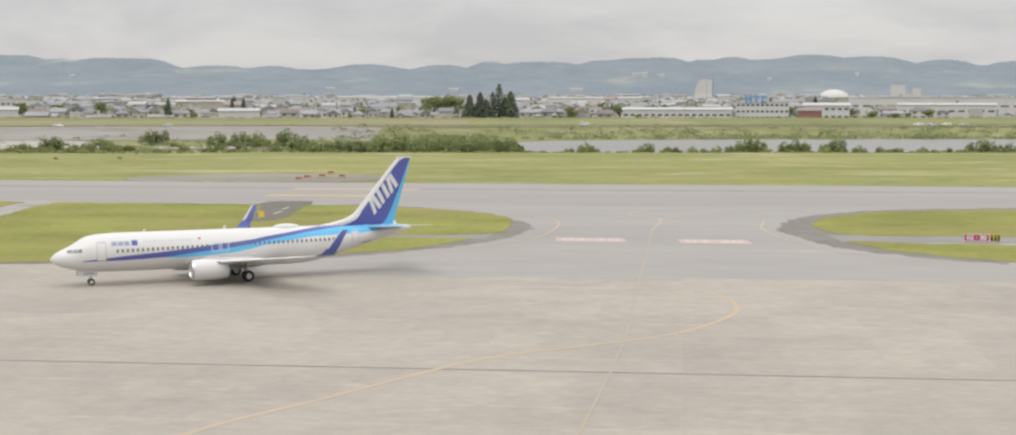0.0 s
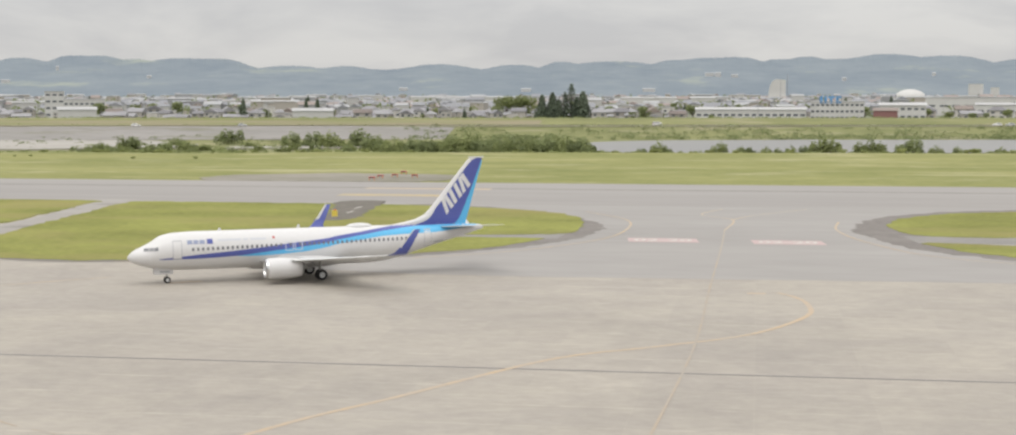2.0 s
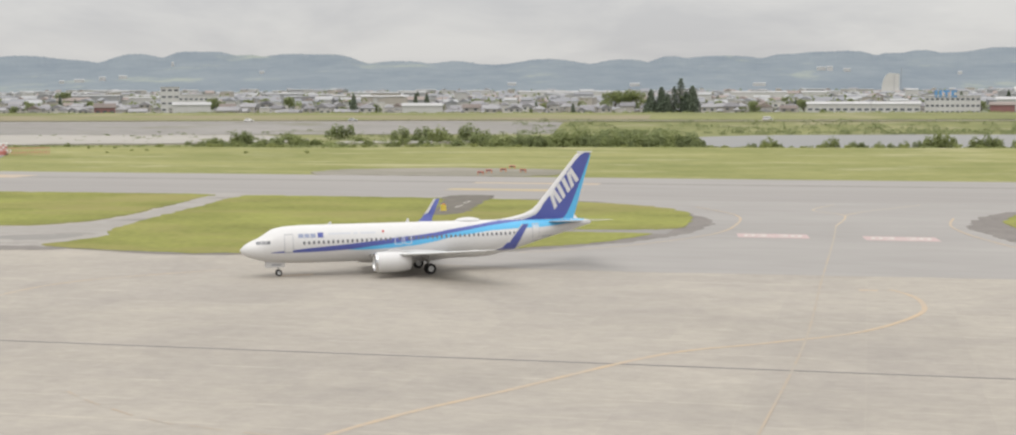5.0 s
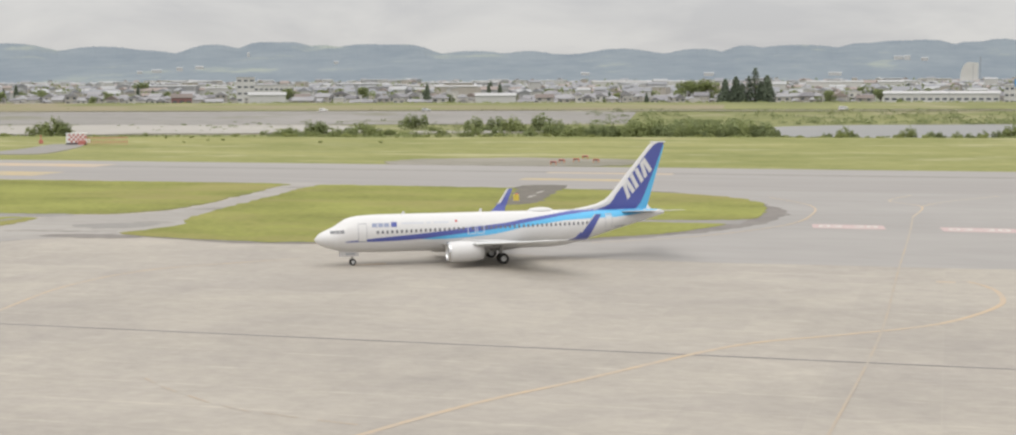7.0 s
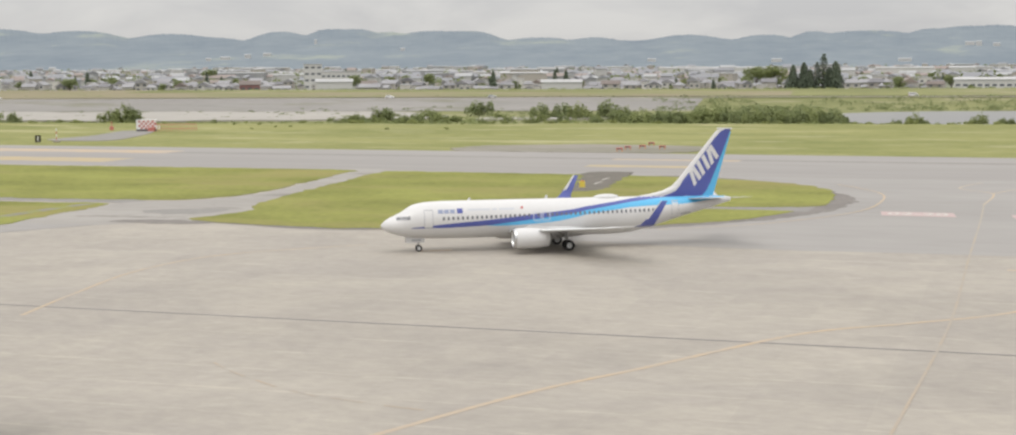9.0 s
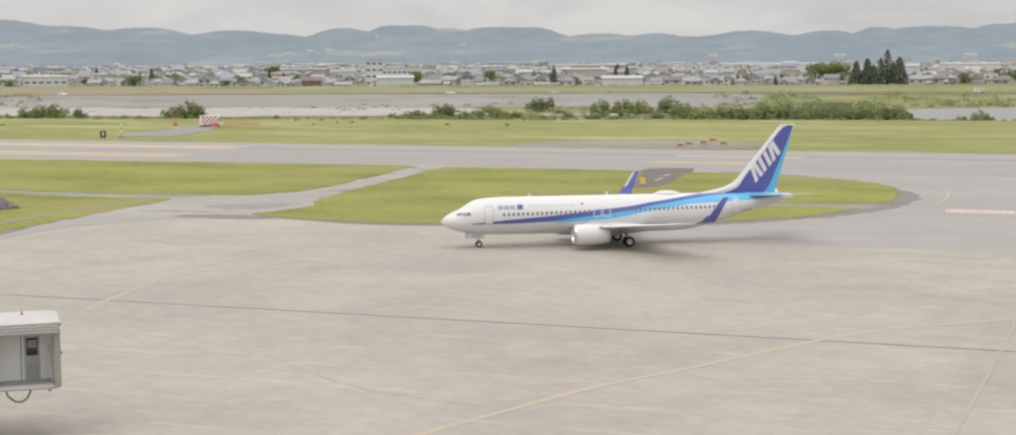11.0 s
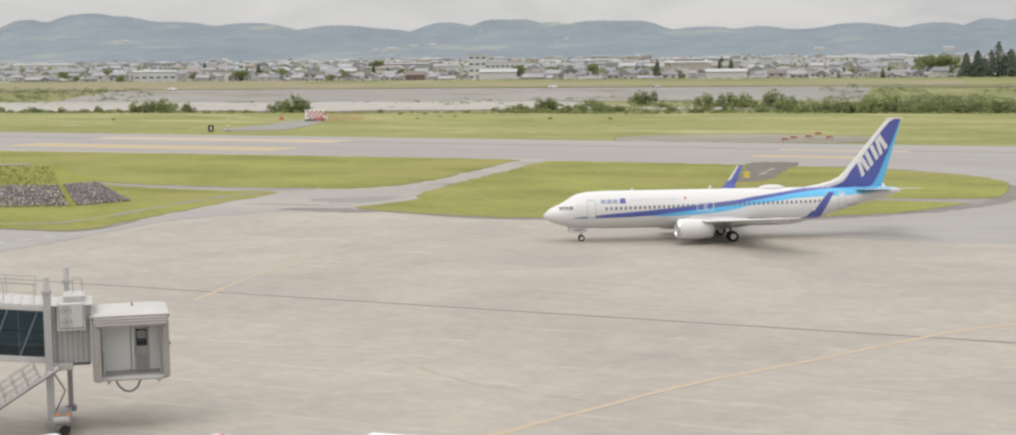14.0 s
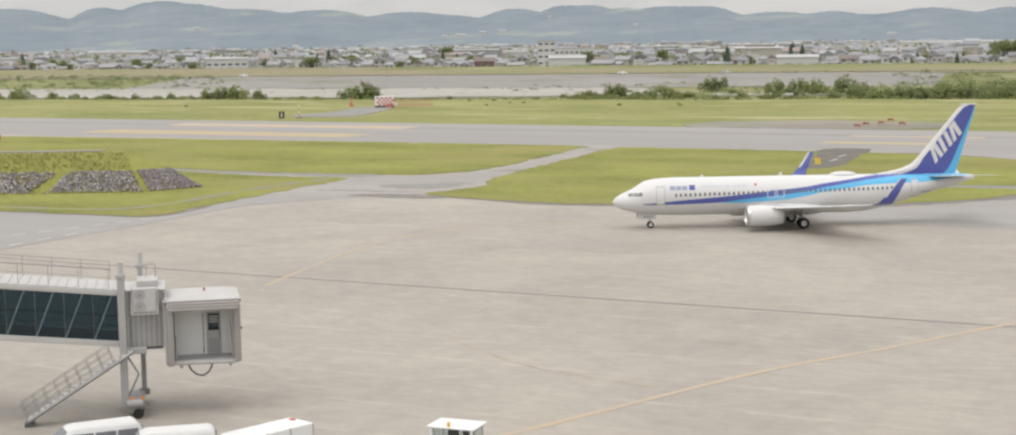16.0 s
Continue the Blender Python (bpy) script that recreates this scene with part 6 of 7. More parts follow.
def leaf(bm, p, out, size, rnd):
    """One bent spray of leaves at p, facing roughly outwards."""
    n = (out + Vector((rnd.uniform(-0.8, 0.8), rnd.uniform(-0.8, 0.8), rnd.uniform(-0.4, 0.9)))).normalized()
    a = n.orthogonal().normalized()
    a.rotate(Matrix.Rotation(rnd.uniform(0, 6.28), 3, n))
    b = n.cross(a)
    s, t = size * rnd.uniform(0.6, 1.2), size * rnd.uniform(0.5, 1.0)
    v = [bm.verts.new(p + a * s * x + b * t * y + n * size * z) for x, y, z in ((-1, 0, -0.15), (0, -0.8, 0.1), (1, 0, -0.15), (0, 0.8, 0.1))]
    bm.faces.new((v[0], v[1], v[3]))
    bm.faces.new((v[1], v[2], v[3]))


def broad_tree(name, seed, height, spread, leaves, stem, mat, label, category, size=0.42):
    rnd = random.Random(seed)
    t = thing(name, pose(0, 0, 0), label, category)
    bm = bmesh.new()
    rod(bm, (0, 0, -0.3), (0.1, 0.05, stem), 0.035 * height, 0.025 * height, 8)
    lobes = []
    for k in range(7):
        a = k * 2.4 + rnd.uniform(-0.4, 0.4)
        r = spread * rnd.uniform(0.25, 0.62) if k else 0.0
        z = stem + (height - stem) * (rnd.uniform(0.28, 0.68) if k else 0.66)
        c = Vector((r * math.cos(a), r * math.sin(a), z))
        lobes.append((c, spread * rnd.uniform(0.36, 0.52), (height - stem) * rnd.uniform(0.22, 0.34)))
        rod(bm, (0.1, 0.05, stem * rnd.uniform(0.7, 1.0)), c, 0.016 * height, 0.005 * height, 5)
    part("trunk", bm, M_BARK, t, "grey-brown trunk with limbs")
    bm = bmesh.new()
    for _ in range(leaves):
        c, r, h = rnd.choice(lobes)
        u = Vector((rnd.gauss(0, 1), rnd.gauss(0, 1), rnd.gauss(0, 1))).normalized()
        f = rnd.uniform(0.55, 1.05) if rnd.random() < 0.85 else rnd.uniform(0.2, 1.2)
        p = c + Vector((u.x * r * f, u.y * r * f, u.z * h * f))
        if p.z < 0.1:
            p.z = rnd.uniform(0.1, 0.5)
        leaf(bm, p, u, size, rnd)
    part("crown", bm, mat, t, "uneven leafy crown")
    return t


def conifer(name, seed, height, spread, label, layered=False):
    rnd = random.Random(seed)
    t = thing(name, pose(0, 0, 0), label, "tree")
    bm = bmesh.new()
    rod(bm, (0, 0, -0.3), (0, 0, height * 0.97), 0.02 * height, 0.01, 8)
    crown = bmesh.new()
    tiers = 15 if layered else 22
    for k in range(tiers):
        f = k / tiers
        z = height * (0.10 + 0.88 * f)
        reach = spread * ((1 - f) ** 0.8 if not layered else (1 - f) ** 0.9) * (rnd.uniform(0.8, 1.15)) + 0.15
        arms = 9 if not layered else 7
        for j in range(arms):
            a = 6.283 * j / arms + rnd.uniform(-0.3, 0.3) + k
            r = reach * rnd.uniform(0.75, 1.1)
            tip = Vector((r * math.cos(a), r * math.sin(a), z - 0.12 * r))
            rod(bm, (0, 0, z), tip, 0.05, 0.015, 4)
            for m in range(8):
                g = 0.22 + 0.78 * (m + rnd.random()) / 8
                p = Vector((tip.x * g, tip.y * g, z - 0.12 * r * g + rnd.uniform(-0.25, 0.3) * (1.3 if not layered else 0.7)))
                leaf(crown, p, Vector((math.cos(a), math.sin(a), 0.3)), 0.55 if not layered else 0.52, rnd)
    part("trunk", bm, M_BARK, t, "straight brown trunk")
    part("crown", crown, M_NEEDLE, t, "dark green needled crown")
    return t


def at(az, d, z=None):
    """A place by its bearing from the terrace (degrees to the left of north) and its distance along y, as the levee runs."""
    x = -d * math.tan(radians(az))
    y = d + 0.02 * x
    return x, y, level(x, y) if z is None else z


def bush(seed, mat):
    """A spreading bush, leafy to the ground, of several uneven domes."""
    rnd = random.Random(seed)
    t = thing("riverside_bush", pose(0, 0, 0), "leafy green bush on the river bank", "bush")
    stems, crown = bmesh.new(), bmesh.new()
    domes = []
    for k in range(8):
        a, r = k * 2.4 + rnd.uniform(-0.5, 0.5), (0.0 if k == 0 else rnd.uniform(1.2, 3.2))
        h = rnd.uniform(3.6, 5.2) * (1.0 if k == 0 else rnd.uniform(0.5, 0.9))
        domes.append((r * math.cos(a), r * math.sin(a), rnd.uniform(1.1, 1.9), h))
        rod(stems, (0.3 * math.cos(a), 0.3 * math.sin(a), -0.4), (r * math.cos(a), r * math.sin(a), h * 0.75), 0.07, 0.02, 5)
    for _ in range(820):
        x, y, r, h = rnd.choice(domes)
        a, f = rnd.uniform(0, 6.283), rnd.random() ** 0.6
        u = Vector((math.cos(a) * math.sqrt(1 - f * f * 0.9), math.sin(a) * math.sqrt(1 - f * f * 0.9), f))
        g = rnd.uniform(0.75, 1.08)
        leaf(crown, Vector((x + u.x * r * g, y + u.y * r * g, max(0.05, u.z * h * g))), Vector((u.x, u.y, 0.9)), 0.40, rnd)
    part("stem", stems, M_BARK, t, "thin brown stem with shoots")
    part("crown", crown, mat, t, "uneven leafy crown")
    return t


BUSH = [bush(20 + k, (M_LEAF, M_LEAF_PALE, M_LEAF, M_LEAF_PALE)[k]) for k in range(4)]
TREES = [broad_tree("broadleaf_tree", 40 + k, 9.0, 4.6, 900, 2.0, (M_LEAF, M_LEAF_PALE, M_LEAF)[k], "rounded green broadleaf tree among the houses", "tree", 0.45) for k in range(3)]
CONES = [conifer("conifer_tree", 60 + k, 14.0, 3.5, "slender dark green conifer by the levee") for k in range(2)]
FIR = conifer("fir_tree", 70, 18.0, 4.2, "tall dark fir with layered branches", layered=True)
WEED = broad_tree("weed_clump", 80, 1.2, 1.7, 120, 0.1, M_WEED, "low clump of weeds in the field", "plant", 0.30)
_used = set()
_rt = random.Random(5)


def plant(kind, az, d, scale, group, label="", z=None):
    """Sets a tree or bush at a bearing and distance; the first one of its kind is the pattern itself."""
    x, y, zz = at(az, d, z)
    m = Matrix.Translation((x, y, zz)) @ pose(0, 0, 0, 0, 0, _rt.uniform(0, 360)) @ Matrix.Diagonal((scale * _rt.uniform(0.9, 1.15), scale * _rt.uniform(0.9, 1.15), scale, 1))
    if kind.name not in _used:
        _used.add(kind.name)
        kind.matrix_basis = m
        ob = kind
    else:
        ob = copy_thing(kind, Matrix())
        ob.matrix_basis = m
    ob["group"] = group
    if label:
        ob["label"] = label
    return ob


def pick(kinds):
    return _rt.choice(kinds)


# the dense belt on the near bank, and the scattered bushes on both sides of it
for k in range(95):
    plant(pick(BUSH), _rt.uniform(-0.45, 7.6), _rt.uniform(524, 562), _rt.uniform(0.75, 1.3) * (1.0 if k % 3 else 0.7), "riverside bushes")
for k in range(34):
    plant(pick(BUSH), _rt.uniform(7.6, 17.5), _rt.uniform(520, 600), _rt.uniform(0.35, 0.85), "riverside bushes")
for az, d, s in ((17.2, 532, 0.9), (16.2, 570, 1.25), (15.0, 540, 0.9), (14.2, 545, 0.85), (12.7, 620, 1.5), (10.5, 600, 1.25), (9.6, 590, 1.4), (9.1, 580, 1.45), (8.1, 590, 1.55),
                 (38.3, 530, 1.2), (37.3, 530, 1.25), (36.2, 532, 0.8), (35.5, 530, 0.6), (34.3, 530, 0.7), (33.4, 534, 0.6), (32.2, 530, 0.7), (30.9, 532, 1.1), (30.3, 534, 1.35), (29.9, 532, 1.3), (29.1, 532, 0.95), (25.9, 540, 1.1), (25.35, 535, 1.55), (25.15, 536, 1.3), (27.6, 535, 0.4), (22.3, 536, 0.4),
                 (-2.3, 522, 0.55), (-2.9, 524, 0.95), (-3.1, 522, 0.6), (-5.1, 524, 0.95), (-5.9, 520, 0.6), (-6.2, 520, 0.55), (-6.8, 524, 0.6), (-7.2, 522, 0.5), (-7.7, 524, 0.65), (-8.2, 526, 0.7), (-8.8, 527, 1.35), (-9.1, 528, 1.15), (-10.1, 528, 0.9), (-10.5, 526, 1.1), (-10.8, 528, 0.9), (-11.9, 526, 1.35), (-12.1, 528, 0.7), (-12.8, 527, 0.65), (-13.5, 526, 0.6), (-14.2, 527, 0.5), (-15.0, 527, 0.55), (-15.9, 527, 0.5), (-17.0, 527, 1.2), (-17.4, 530, 0.9), (-18.0, 528, 0.8)):
    plant(pick(BUSH), az, d, s, "riverside bushes")
for k in range(30):
    plant(pick(BUSH), _rt.uniform(13.5, 18.5), _rt.uniform(523, 560), _rt.uniform(0.25, 0.55), "riverside bushes")
for k in range(34):
    plant(pick(BUSH), _rt.uniform(30.5, 39.5), _rt.uniform(523, 550), _rt.uniform(0.25, 0.55), "riverside bushes")
for k in range(9):
    plant(WEED, _rt.uniform(8, 34), _rt.uniform(440, 500), _rt.uniform(0.4, 0.8), "weeds in the field")
for k in range(60):
    plant(WEED, _rt.uniform(-18, 39), _rt.uniform(506, 520), _rt.uniform(0.6, 1.4), "weeds on the near bank", "low weeds along the top of the river bank")


def far_scrub():
    """Low scrub on the far bank and rank grass on the levee, as leafy mounds too many to count."""
    rnd = random.Random(77)
    for name, mat, label, spots in (
        ("far_bank_scrub", M_LEAF, "low green scrub along the far river bank", [(rnd.uniform(-18.6, 6.2), rnd.choice((rnd.uniform(672, 692), rnd.uniform(684, 742))), rnd.uniform(0.7, 2.3)) for _ in range(330)] + [(rnd.uniform(30.3, 39.8), rnd.uniform(655, 742), rnd.uniform(0.5, 1.5)) for _ in range(190)] + [(rnd.uniform(19, 38), rnd.uniform(530, 665), rnd.uniform(0.2, 0.65)) for _ in range(260)] + [(rnd.uniform(8, 20), rnd.uniform(600, 690), rnd.uniform(0.4, 1.3)) for _ in range(50)]),
        ("levee_grass", M_LEAF_PALE, "rank grass along the top of the levee", [(rnd.uniform(-19, 39.8), rnd.uniform(834, 851), rnd.uniform(0.35, 0.95)) for _ in range(420)] + [(rnd.uniform(-19, 39.8), rnd.uniform(762, 768), rnd.uniform(0.3, 0.6)) for _ in range(160)]),
        ("near_bank_grass", M_LEAF_PALE, "rank grass along the top of the near bank", [(rnd.uniform(-19, 39.8), rnd.uniform(507, 520), rnd.uniform(0.25, 0.8)) for _ in range(380)] + [(rnd.uniform(1, 18), rnd.uniform(520, 600), rnd.uniform(0.4, 1.4)) for _ in range(170)]),
    ):
        bm = bmesh.new()
        for az, d, h in spots:
            x, y, z = at(az, d)
            w = h * rnd.uniform(1.2, 2.4)
            for _ in range(int(16 + 14 * h)):
                a, f = rnd.uniform(0, 6.283), rnd.random()
                r = math.sqrt(1 - f * f * 0.85)
                leaf(bm, Vector((x + w * r * math.cos(a), y + w * r * math.sin(a), z + 0.1 + h * f)), Vector((0.5 * math.cos(a), 0.5 * math.sin(a), 0.9)), 0.32 + 0.08 * h, rnd)
        tagged(mesh_object(name, bm, mat), label, "plants", kind="stuff")


far_scrub()
bank_grass(leaf_material("pale_grass_blades", (0.40, 0.385, 0.15), (0.27, 0.265, 0.095), 0.5))
# trees standing out of the town's edge
for az, s, kind in ((1.41, 1.10, CONES[0]), (1.02, 1.20, CONES[1]), (0.80, 0.92, CONES[0]), (0.56, 0.98, FIR), (0.33, 1.24, FIR), (0.12, 1.02, CONES[0]), (-0.10, 1.24, CONES[1])):
    ob = plant(kind, az, 872, s, "conifers on the levee")
    ob.scale = (ob.scale.x * 1.3, ob.scale.y * 1.3, ob.scale.z)
for az, d, s, kind in ((3.1, 880, 1.0, TREES[0]), (2.75, 960, 1.7, TREES[1]), (2.05, 965, 1.75, TREES[1]), (12.25, 868, 0.95, CONES[0]), (17.2, 960, 1.2, TREES[0]), (7.3, 880, 0.62, TREES[2]), (4.25, 900, 0.55, CONES[1]), (5.6, 930, 0.6, CONES[0]), (5.1, 960, 0.6, CONES[1]), (-2.35, 868, 1.05, TREES[0]), (-1.9, 872, 0.65, TREES[2]), (-15.2, 868, 0.85, TREES[1]), (-13.2, 872, 0.7, TREES[1]), (-14.0, 868, 0.6, TREES[2]),
                       (27.2, 872, 1.1, TREES[2]), (24.05, 868, 0.75, TREES[0]), (32.9, 872, 0.75, TREES[2]), (32.5, 880, 0.7, TREES[0]), (31.4, 868, 0.75, TREES[0]), (35.6, 900, 0.7, TREES[0]), (36.8, 930, 0.8, TREES[2]), (14.6, 1050, 1.2, TREES[0]), (10.0, 1100, 0.9, CONES[0]), (26.6, 1060, 0.9, CONES[1]), (22.4, 1150, 1.6, TREES[2]), (20.3, 1020, 0.7, TREES[1]), (15.6, 880, 0.5, TREES[0])):
    plant(kind, az, d, s, "trees at the edge of town")
for k in range(210):
    plant(pick(TREES * 4 + CONES), _rt.uniform(-19, 39), _rt.choice((_rt.uniform(880, 1300), _rt.uniform(900, 2300))), _rt.uniform(0.45, 1.0), "trees within the town", "green tree standing among far roofs")

# ---------------------------------------------------------------- the town
M_WALL = material("house_wall_render", (0.60, 0.58, 0.54), (0.36, 0.335, 0.30), rough=0.85, big=0.1, fine=1.0, per_piece=0.5)
M_ROOF = material("glazed_roof_tiles", (0.33, 0.325, 0.335), (0.17, 0.165, 0.175), rough=0.6, big=0.1, fine=1.5, per_piece=0.5)
M_ROOF_WARM = material("brown_roof_tiles", (0.27, 0.225, 0.20), (0.17, 0.14, 0.125), rough=0.65, big=0.1, fine=1.5, per_piece=0.4)
M_PANE_FAR = material("house_window_glass", (0.13, 0.145, 0.16), (0.09, 0.10, 0.115), rough=0.2, big=0.3, fine=2.0)
M_METAL_ROOF = material("pale_metal_roof", (0.50, 0.495, 0.49), (0.41, 0.41, 0.405), rough=0.5, big=0.05, fine=0.5, per_piece=0.3)
M_BLD = material("white_building_wall", (0.61, 0.605, 0.585), (0.52, 0.515, 0.495), rough=0.8, big=0.05, fine=0.6)
M_BLUE_SIGN = material("faded_blue_sign", (0.14, 0.33, 0.60), (0.11, 0.28, 0.52), rough=0.5, big=0.3, fine=2.0)
M_RED_WALL = material("dull_red_wall", (0.30, 0.155, 0.145), (0.23, 0.115, 0.11), rough=0.8, big=0.2, fine=1.5)


def gable(bm, x0, x1, y0, y1, z, rise, over=0.5, hip=0.0):
    """A pitched roof with thickness over a rectangle; hip draws the ridge in at both ends."""
    a, b, c, d = (x0 - over, y0 - over), (x1 + over, y0 - over), (x1 + over, y1 + over), (x0 - over, y1 + over)
    ym = (y0 + y1) / 2
    r0, r1 = x0 - over + hip, x1 + over - hip
    low = [bm.verts.new((*p, z)) for p in (a, b, c, d)]
    up = [bm.verts.new((*p, z + 0.25)) for p in (a, b, c, d)]
    e, f = bm.verts.new((r0, ym, z + rise + 0.25)), bm.verts.new((r1, ym, z + rise + 0.25))
    bm.faces.new(list(reversed(low)))
    for k in range(4):
        bm.faces.new((low[k], low[(k + 1) % 4], up[(k + 1) % 4], up[k]))
    bm.faces.new((up[0], up[1], f, e)), bm.faces.new((up[2], up[3], e, f))
    bm.faces.new((up[1], up[2], f)), bm.faces.new((up[3], up[0], e))
    return bm


def house(style):
    h = thing("house", pose(0, 0, 0), ("two-storey house with a grey tiled hip roof", "gabled house with a dark tiled roof and pale walls", "long low house with a grey tiled roof", "small box-shaped house with a flat pale roof", "gabled house with a brown tiled roof")[style], "house", "houses of the town")
    w, d, z, storeys = ((9, 8, 5.6, 2), (8, 9, 5.4, 2), (13, 7, 3.2, 1), (8, 8, 6.0, 2), (10, 8, 5.2, 2))[style]
    bm = bmesh.new()
    box(bm, -w / 2, w / 2, -d / 2, d / 2, 0, z)
    if style in (0, 4):
        box(bm, -w / 2 - 3.5, -w / 2 - 0.01, -d / 2 + 1, d / 2 - 1, 0, 2.9)
    wall = part("wall", bm, M_WALL, h, "painted house walls")
    bm = bmesh.new()
    if style == 3:
        box(bm, -w / 2 - 0.2, w / 2 + 0.2, -d / 2 - 0.2, d / 2 + 0.2, z, z + 0.4)
    elif style == 1:
        gable(bm, -d / 2, d / 2, -w / 2, w / 2, z, 2.3)
        bmesh.ops.rotate(bm, verts=bm.verts, matrix=Matrix.Rotation(radians(90), 3, "Z"))
        part("gable_wall", gable(bmesh.new(), -w / 2 + 0.4, w / 2 - 0.4, -d / 2 + 0.3, d / 2 - 0.3, z - 0.3, 0.2, 0.0), M_WALL, wall)
    else:
        gable(bm, -w / 2, w / 2, -d / 2, d / 2, z, (2.2, 0, 1.9, 0, 2.3)[style], 0.6, (2.6, 0, 0.0, 0, 0)[style])
    part("roof", bm, (M_ROOF, M_ROOF, M_ROOF, M_METAL_ROOF, M_ROOF_WARM)[style], h, "tiled roof")
    if style in (0, 4):
        part("porch_roof", gable(bmesh.new(), -w / 2 - 3.5, -w / 2, -d / 2 + 1, d / 2 - 1, 2.9, 1.1, 0.4), M_ROOF, h)
    for s in range(storeys):
        for x in (-w * 0.27, w * 0.25):
            win = part("window", boxes((x - 0.95, x + 0.95, -d / 2 - 0.06, -d / 2 + 0.02, 0.9 + 2.7 * s, 2.2 + 2.7 * s)), M_PANE_FAR, h, "dark window")
    return h


HOUSES = [house(k) for k in range(5)]
_rh = random.Random(11)


def settle(kind, az, d, turn, scale=1.0):
    x, y, z = at(az, d)
    m = Matrix.Translation((x, y, z - 0.05)) @ pose(0, 0, 0, 0, 0, turn) @ Matrix.Diagonal((scale * _rh.uniform(0.85, 1.2), scale, scale * _rh.uniform(0.85, 1.15), 1))
    if kind.name not in _used:
        _used.add(kind.name)
        kind.matrix_basis = m
        return kind
    ob = copy_thing(kind, Matrix())
    ob.matrix_basis = m
    return ob


RESERVED = ((10.9, 8.8), (19.6, 16.8), (31.3, 29.0), (21.4, 20.6), (-3.8, -18.6))
made = 0
for d in (870, 888, 908, 932, 962, 1000, 1050, 1120, 1210):
    az = -19.0
    while az < 39.5 and made < 292:
        az += _rh.uniform(0.6, 1.6) * 930 / d * (1.0 if d < 1000 else 1.25)
        if d < 960 and any(min(r) < az < max(r) for r in RESERVED):
            continue
        if d < 900 and -0.6 < az < 1.9:
            continue
        settle(_rh.choice(HOUSES[:4] + HOUSES[:3] + HOUSES), az, d + _rh.uniform(-6, 6), _rh.choice((0, 0, 12, -15, 90, 80)) + _rh.uniform(-8, 8) + az * 0.6, _rh.uniform(0.68, 1.0))
        made += 1


def far_roofs():
    """The roofs of the town further out, too many to count."""
    rnd = random.Random(23)
    walls, roofs = bmesh.new(), bmesh.new()
    for _ in range(3000):
        d = rnd.uniform(1100, 3250)
        az = rnd.uniform(-20, 40)
        d = min(d, 3250 * math.cos(radians(az)) - rnd.uniform(0, 300))
        x, y, z = at(az, d)
        big = rnd.random() < 0.05
        w, dp, h = (rnd.uniform(20, 50), rnd.uniform(12, 20), rnd.uniform(6, 12)) if big else (rnd.uniform(8, 14), rnd.uniform(7, 10), rnd.uniform(4.5, 7) if rnd.random() < 0.96 else rnd.uniform(8, 12))
        m = Matrix.Translation((x, y, z)) @ pose(0, 0, 0, 0, 0, az + rnd.choice((0, 90)) + rnd.uniform(-15, 15))
        cube = [walls.verts.new(m @ Vector((sx * w / 2, sy * dp / 2, sz * h))) for sz in (0, 1) for sx, sy in ((-1, -1), (1, -1), (1, 1), (-1, 1))]
        mat = rnd.choice((0, 0, 1, 2))
        for q in ((0, 1, 5, 4), (1, 2, 6, 5), (2, 3, 7, 6), (3, 0, 4, 7)):
            walls.faces.new([cube[i] for i in q]).material_index = mat
        ris = 0.8 if big else rnd.uniform(1.6, 2.6)
        e = [roofs.verts.new(m @ Vector(p)) for p in ((-w / 2 - 0.5, -dp / 2 - 0.5, h), (w / 2 + 0.5, -dp / 2 - 0.5, h), (w / 2 + 0.5, dp / 2 + 0.5, h), (-w / 2 - 0.5, dp / 2 + 0.5, h), (-w / 2 - 0.3, 0, h + ris), (w / 2 + 0.3, 0, h + ris))]
        rm = rnd.choice((3, 1, 1)) if big else rnd.choice((0, 0, 0, 1, 2))
        for q in ((0, 1, 5, 4), (2, 3, 4, 5), (1, 2, 5), (3, 0, 4)):
            roofs.faces.new([e[i] for i in q]).material_index = rm
    tagged(mesh_object("far_house_walls", walls, (M_FAR_WALL, M_FAR_WALL_2, M_FAR_WALL_3)), "pale walls of far town houses", "houses", kind="stuff")
    tagged(mesh_object("far_house_roofs", roofs, (M_FAR_ROOF, M_FAR_ROOF_2, M_FAR_ROOF_3, M_METAL_ROOF)), "grey roofs of far town houses", "houses", kind="stuff")


def far_town_trees():
    """Tree crowns between the far roofs, too many to count."""
    rnd = random.Random(29)
    bm = bmesh.new()
    for _ in range(650):
        az = rnd.uniform(-20, 40)
        x, y, z = at(az, min(rnd.uniform(1000, 3200), 3150 * math.cos(radians(az))))
        h, w = rnd.uniform(5, 11), rnd.uniform(2.5, 5.0)
        for _ in range(16):
            a, f = rnd.uniform(0, 6.283), rnd.random()
            r = w * math.sqrt(1 - f * f * 0.9)
            leaf(bm, Vector((x + r * math.cos(a), y + r * math.sin(a), z + 0.5 + h * f)), Vector((math.cos(a), math.sin(a), 0.5)), 1.5, rnd)
    tagged(mesh_object("far_town_trees", bm, M_LEAF), "green tree crowns between the far roofs", "trees", kind="stuff")


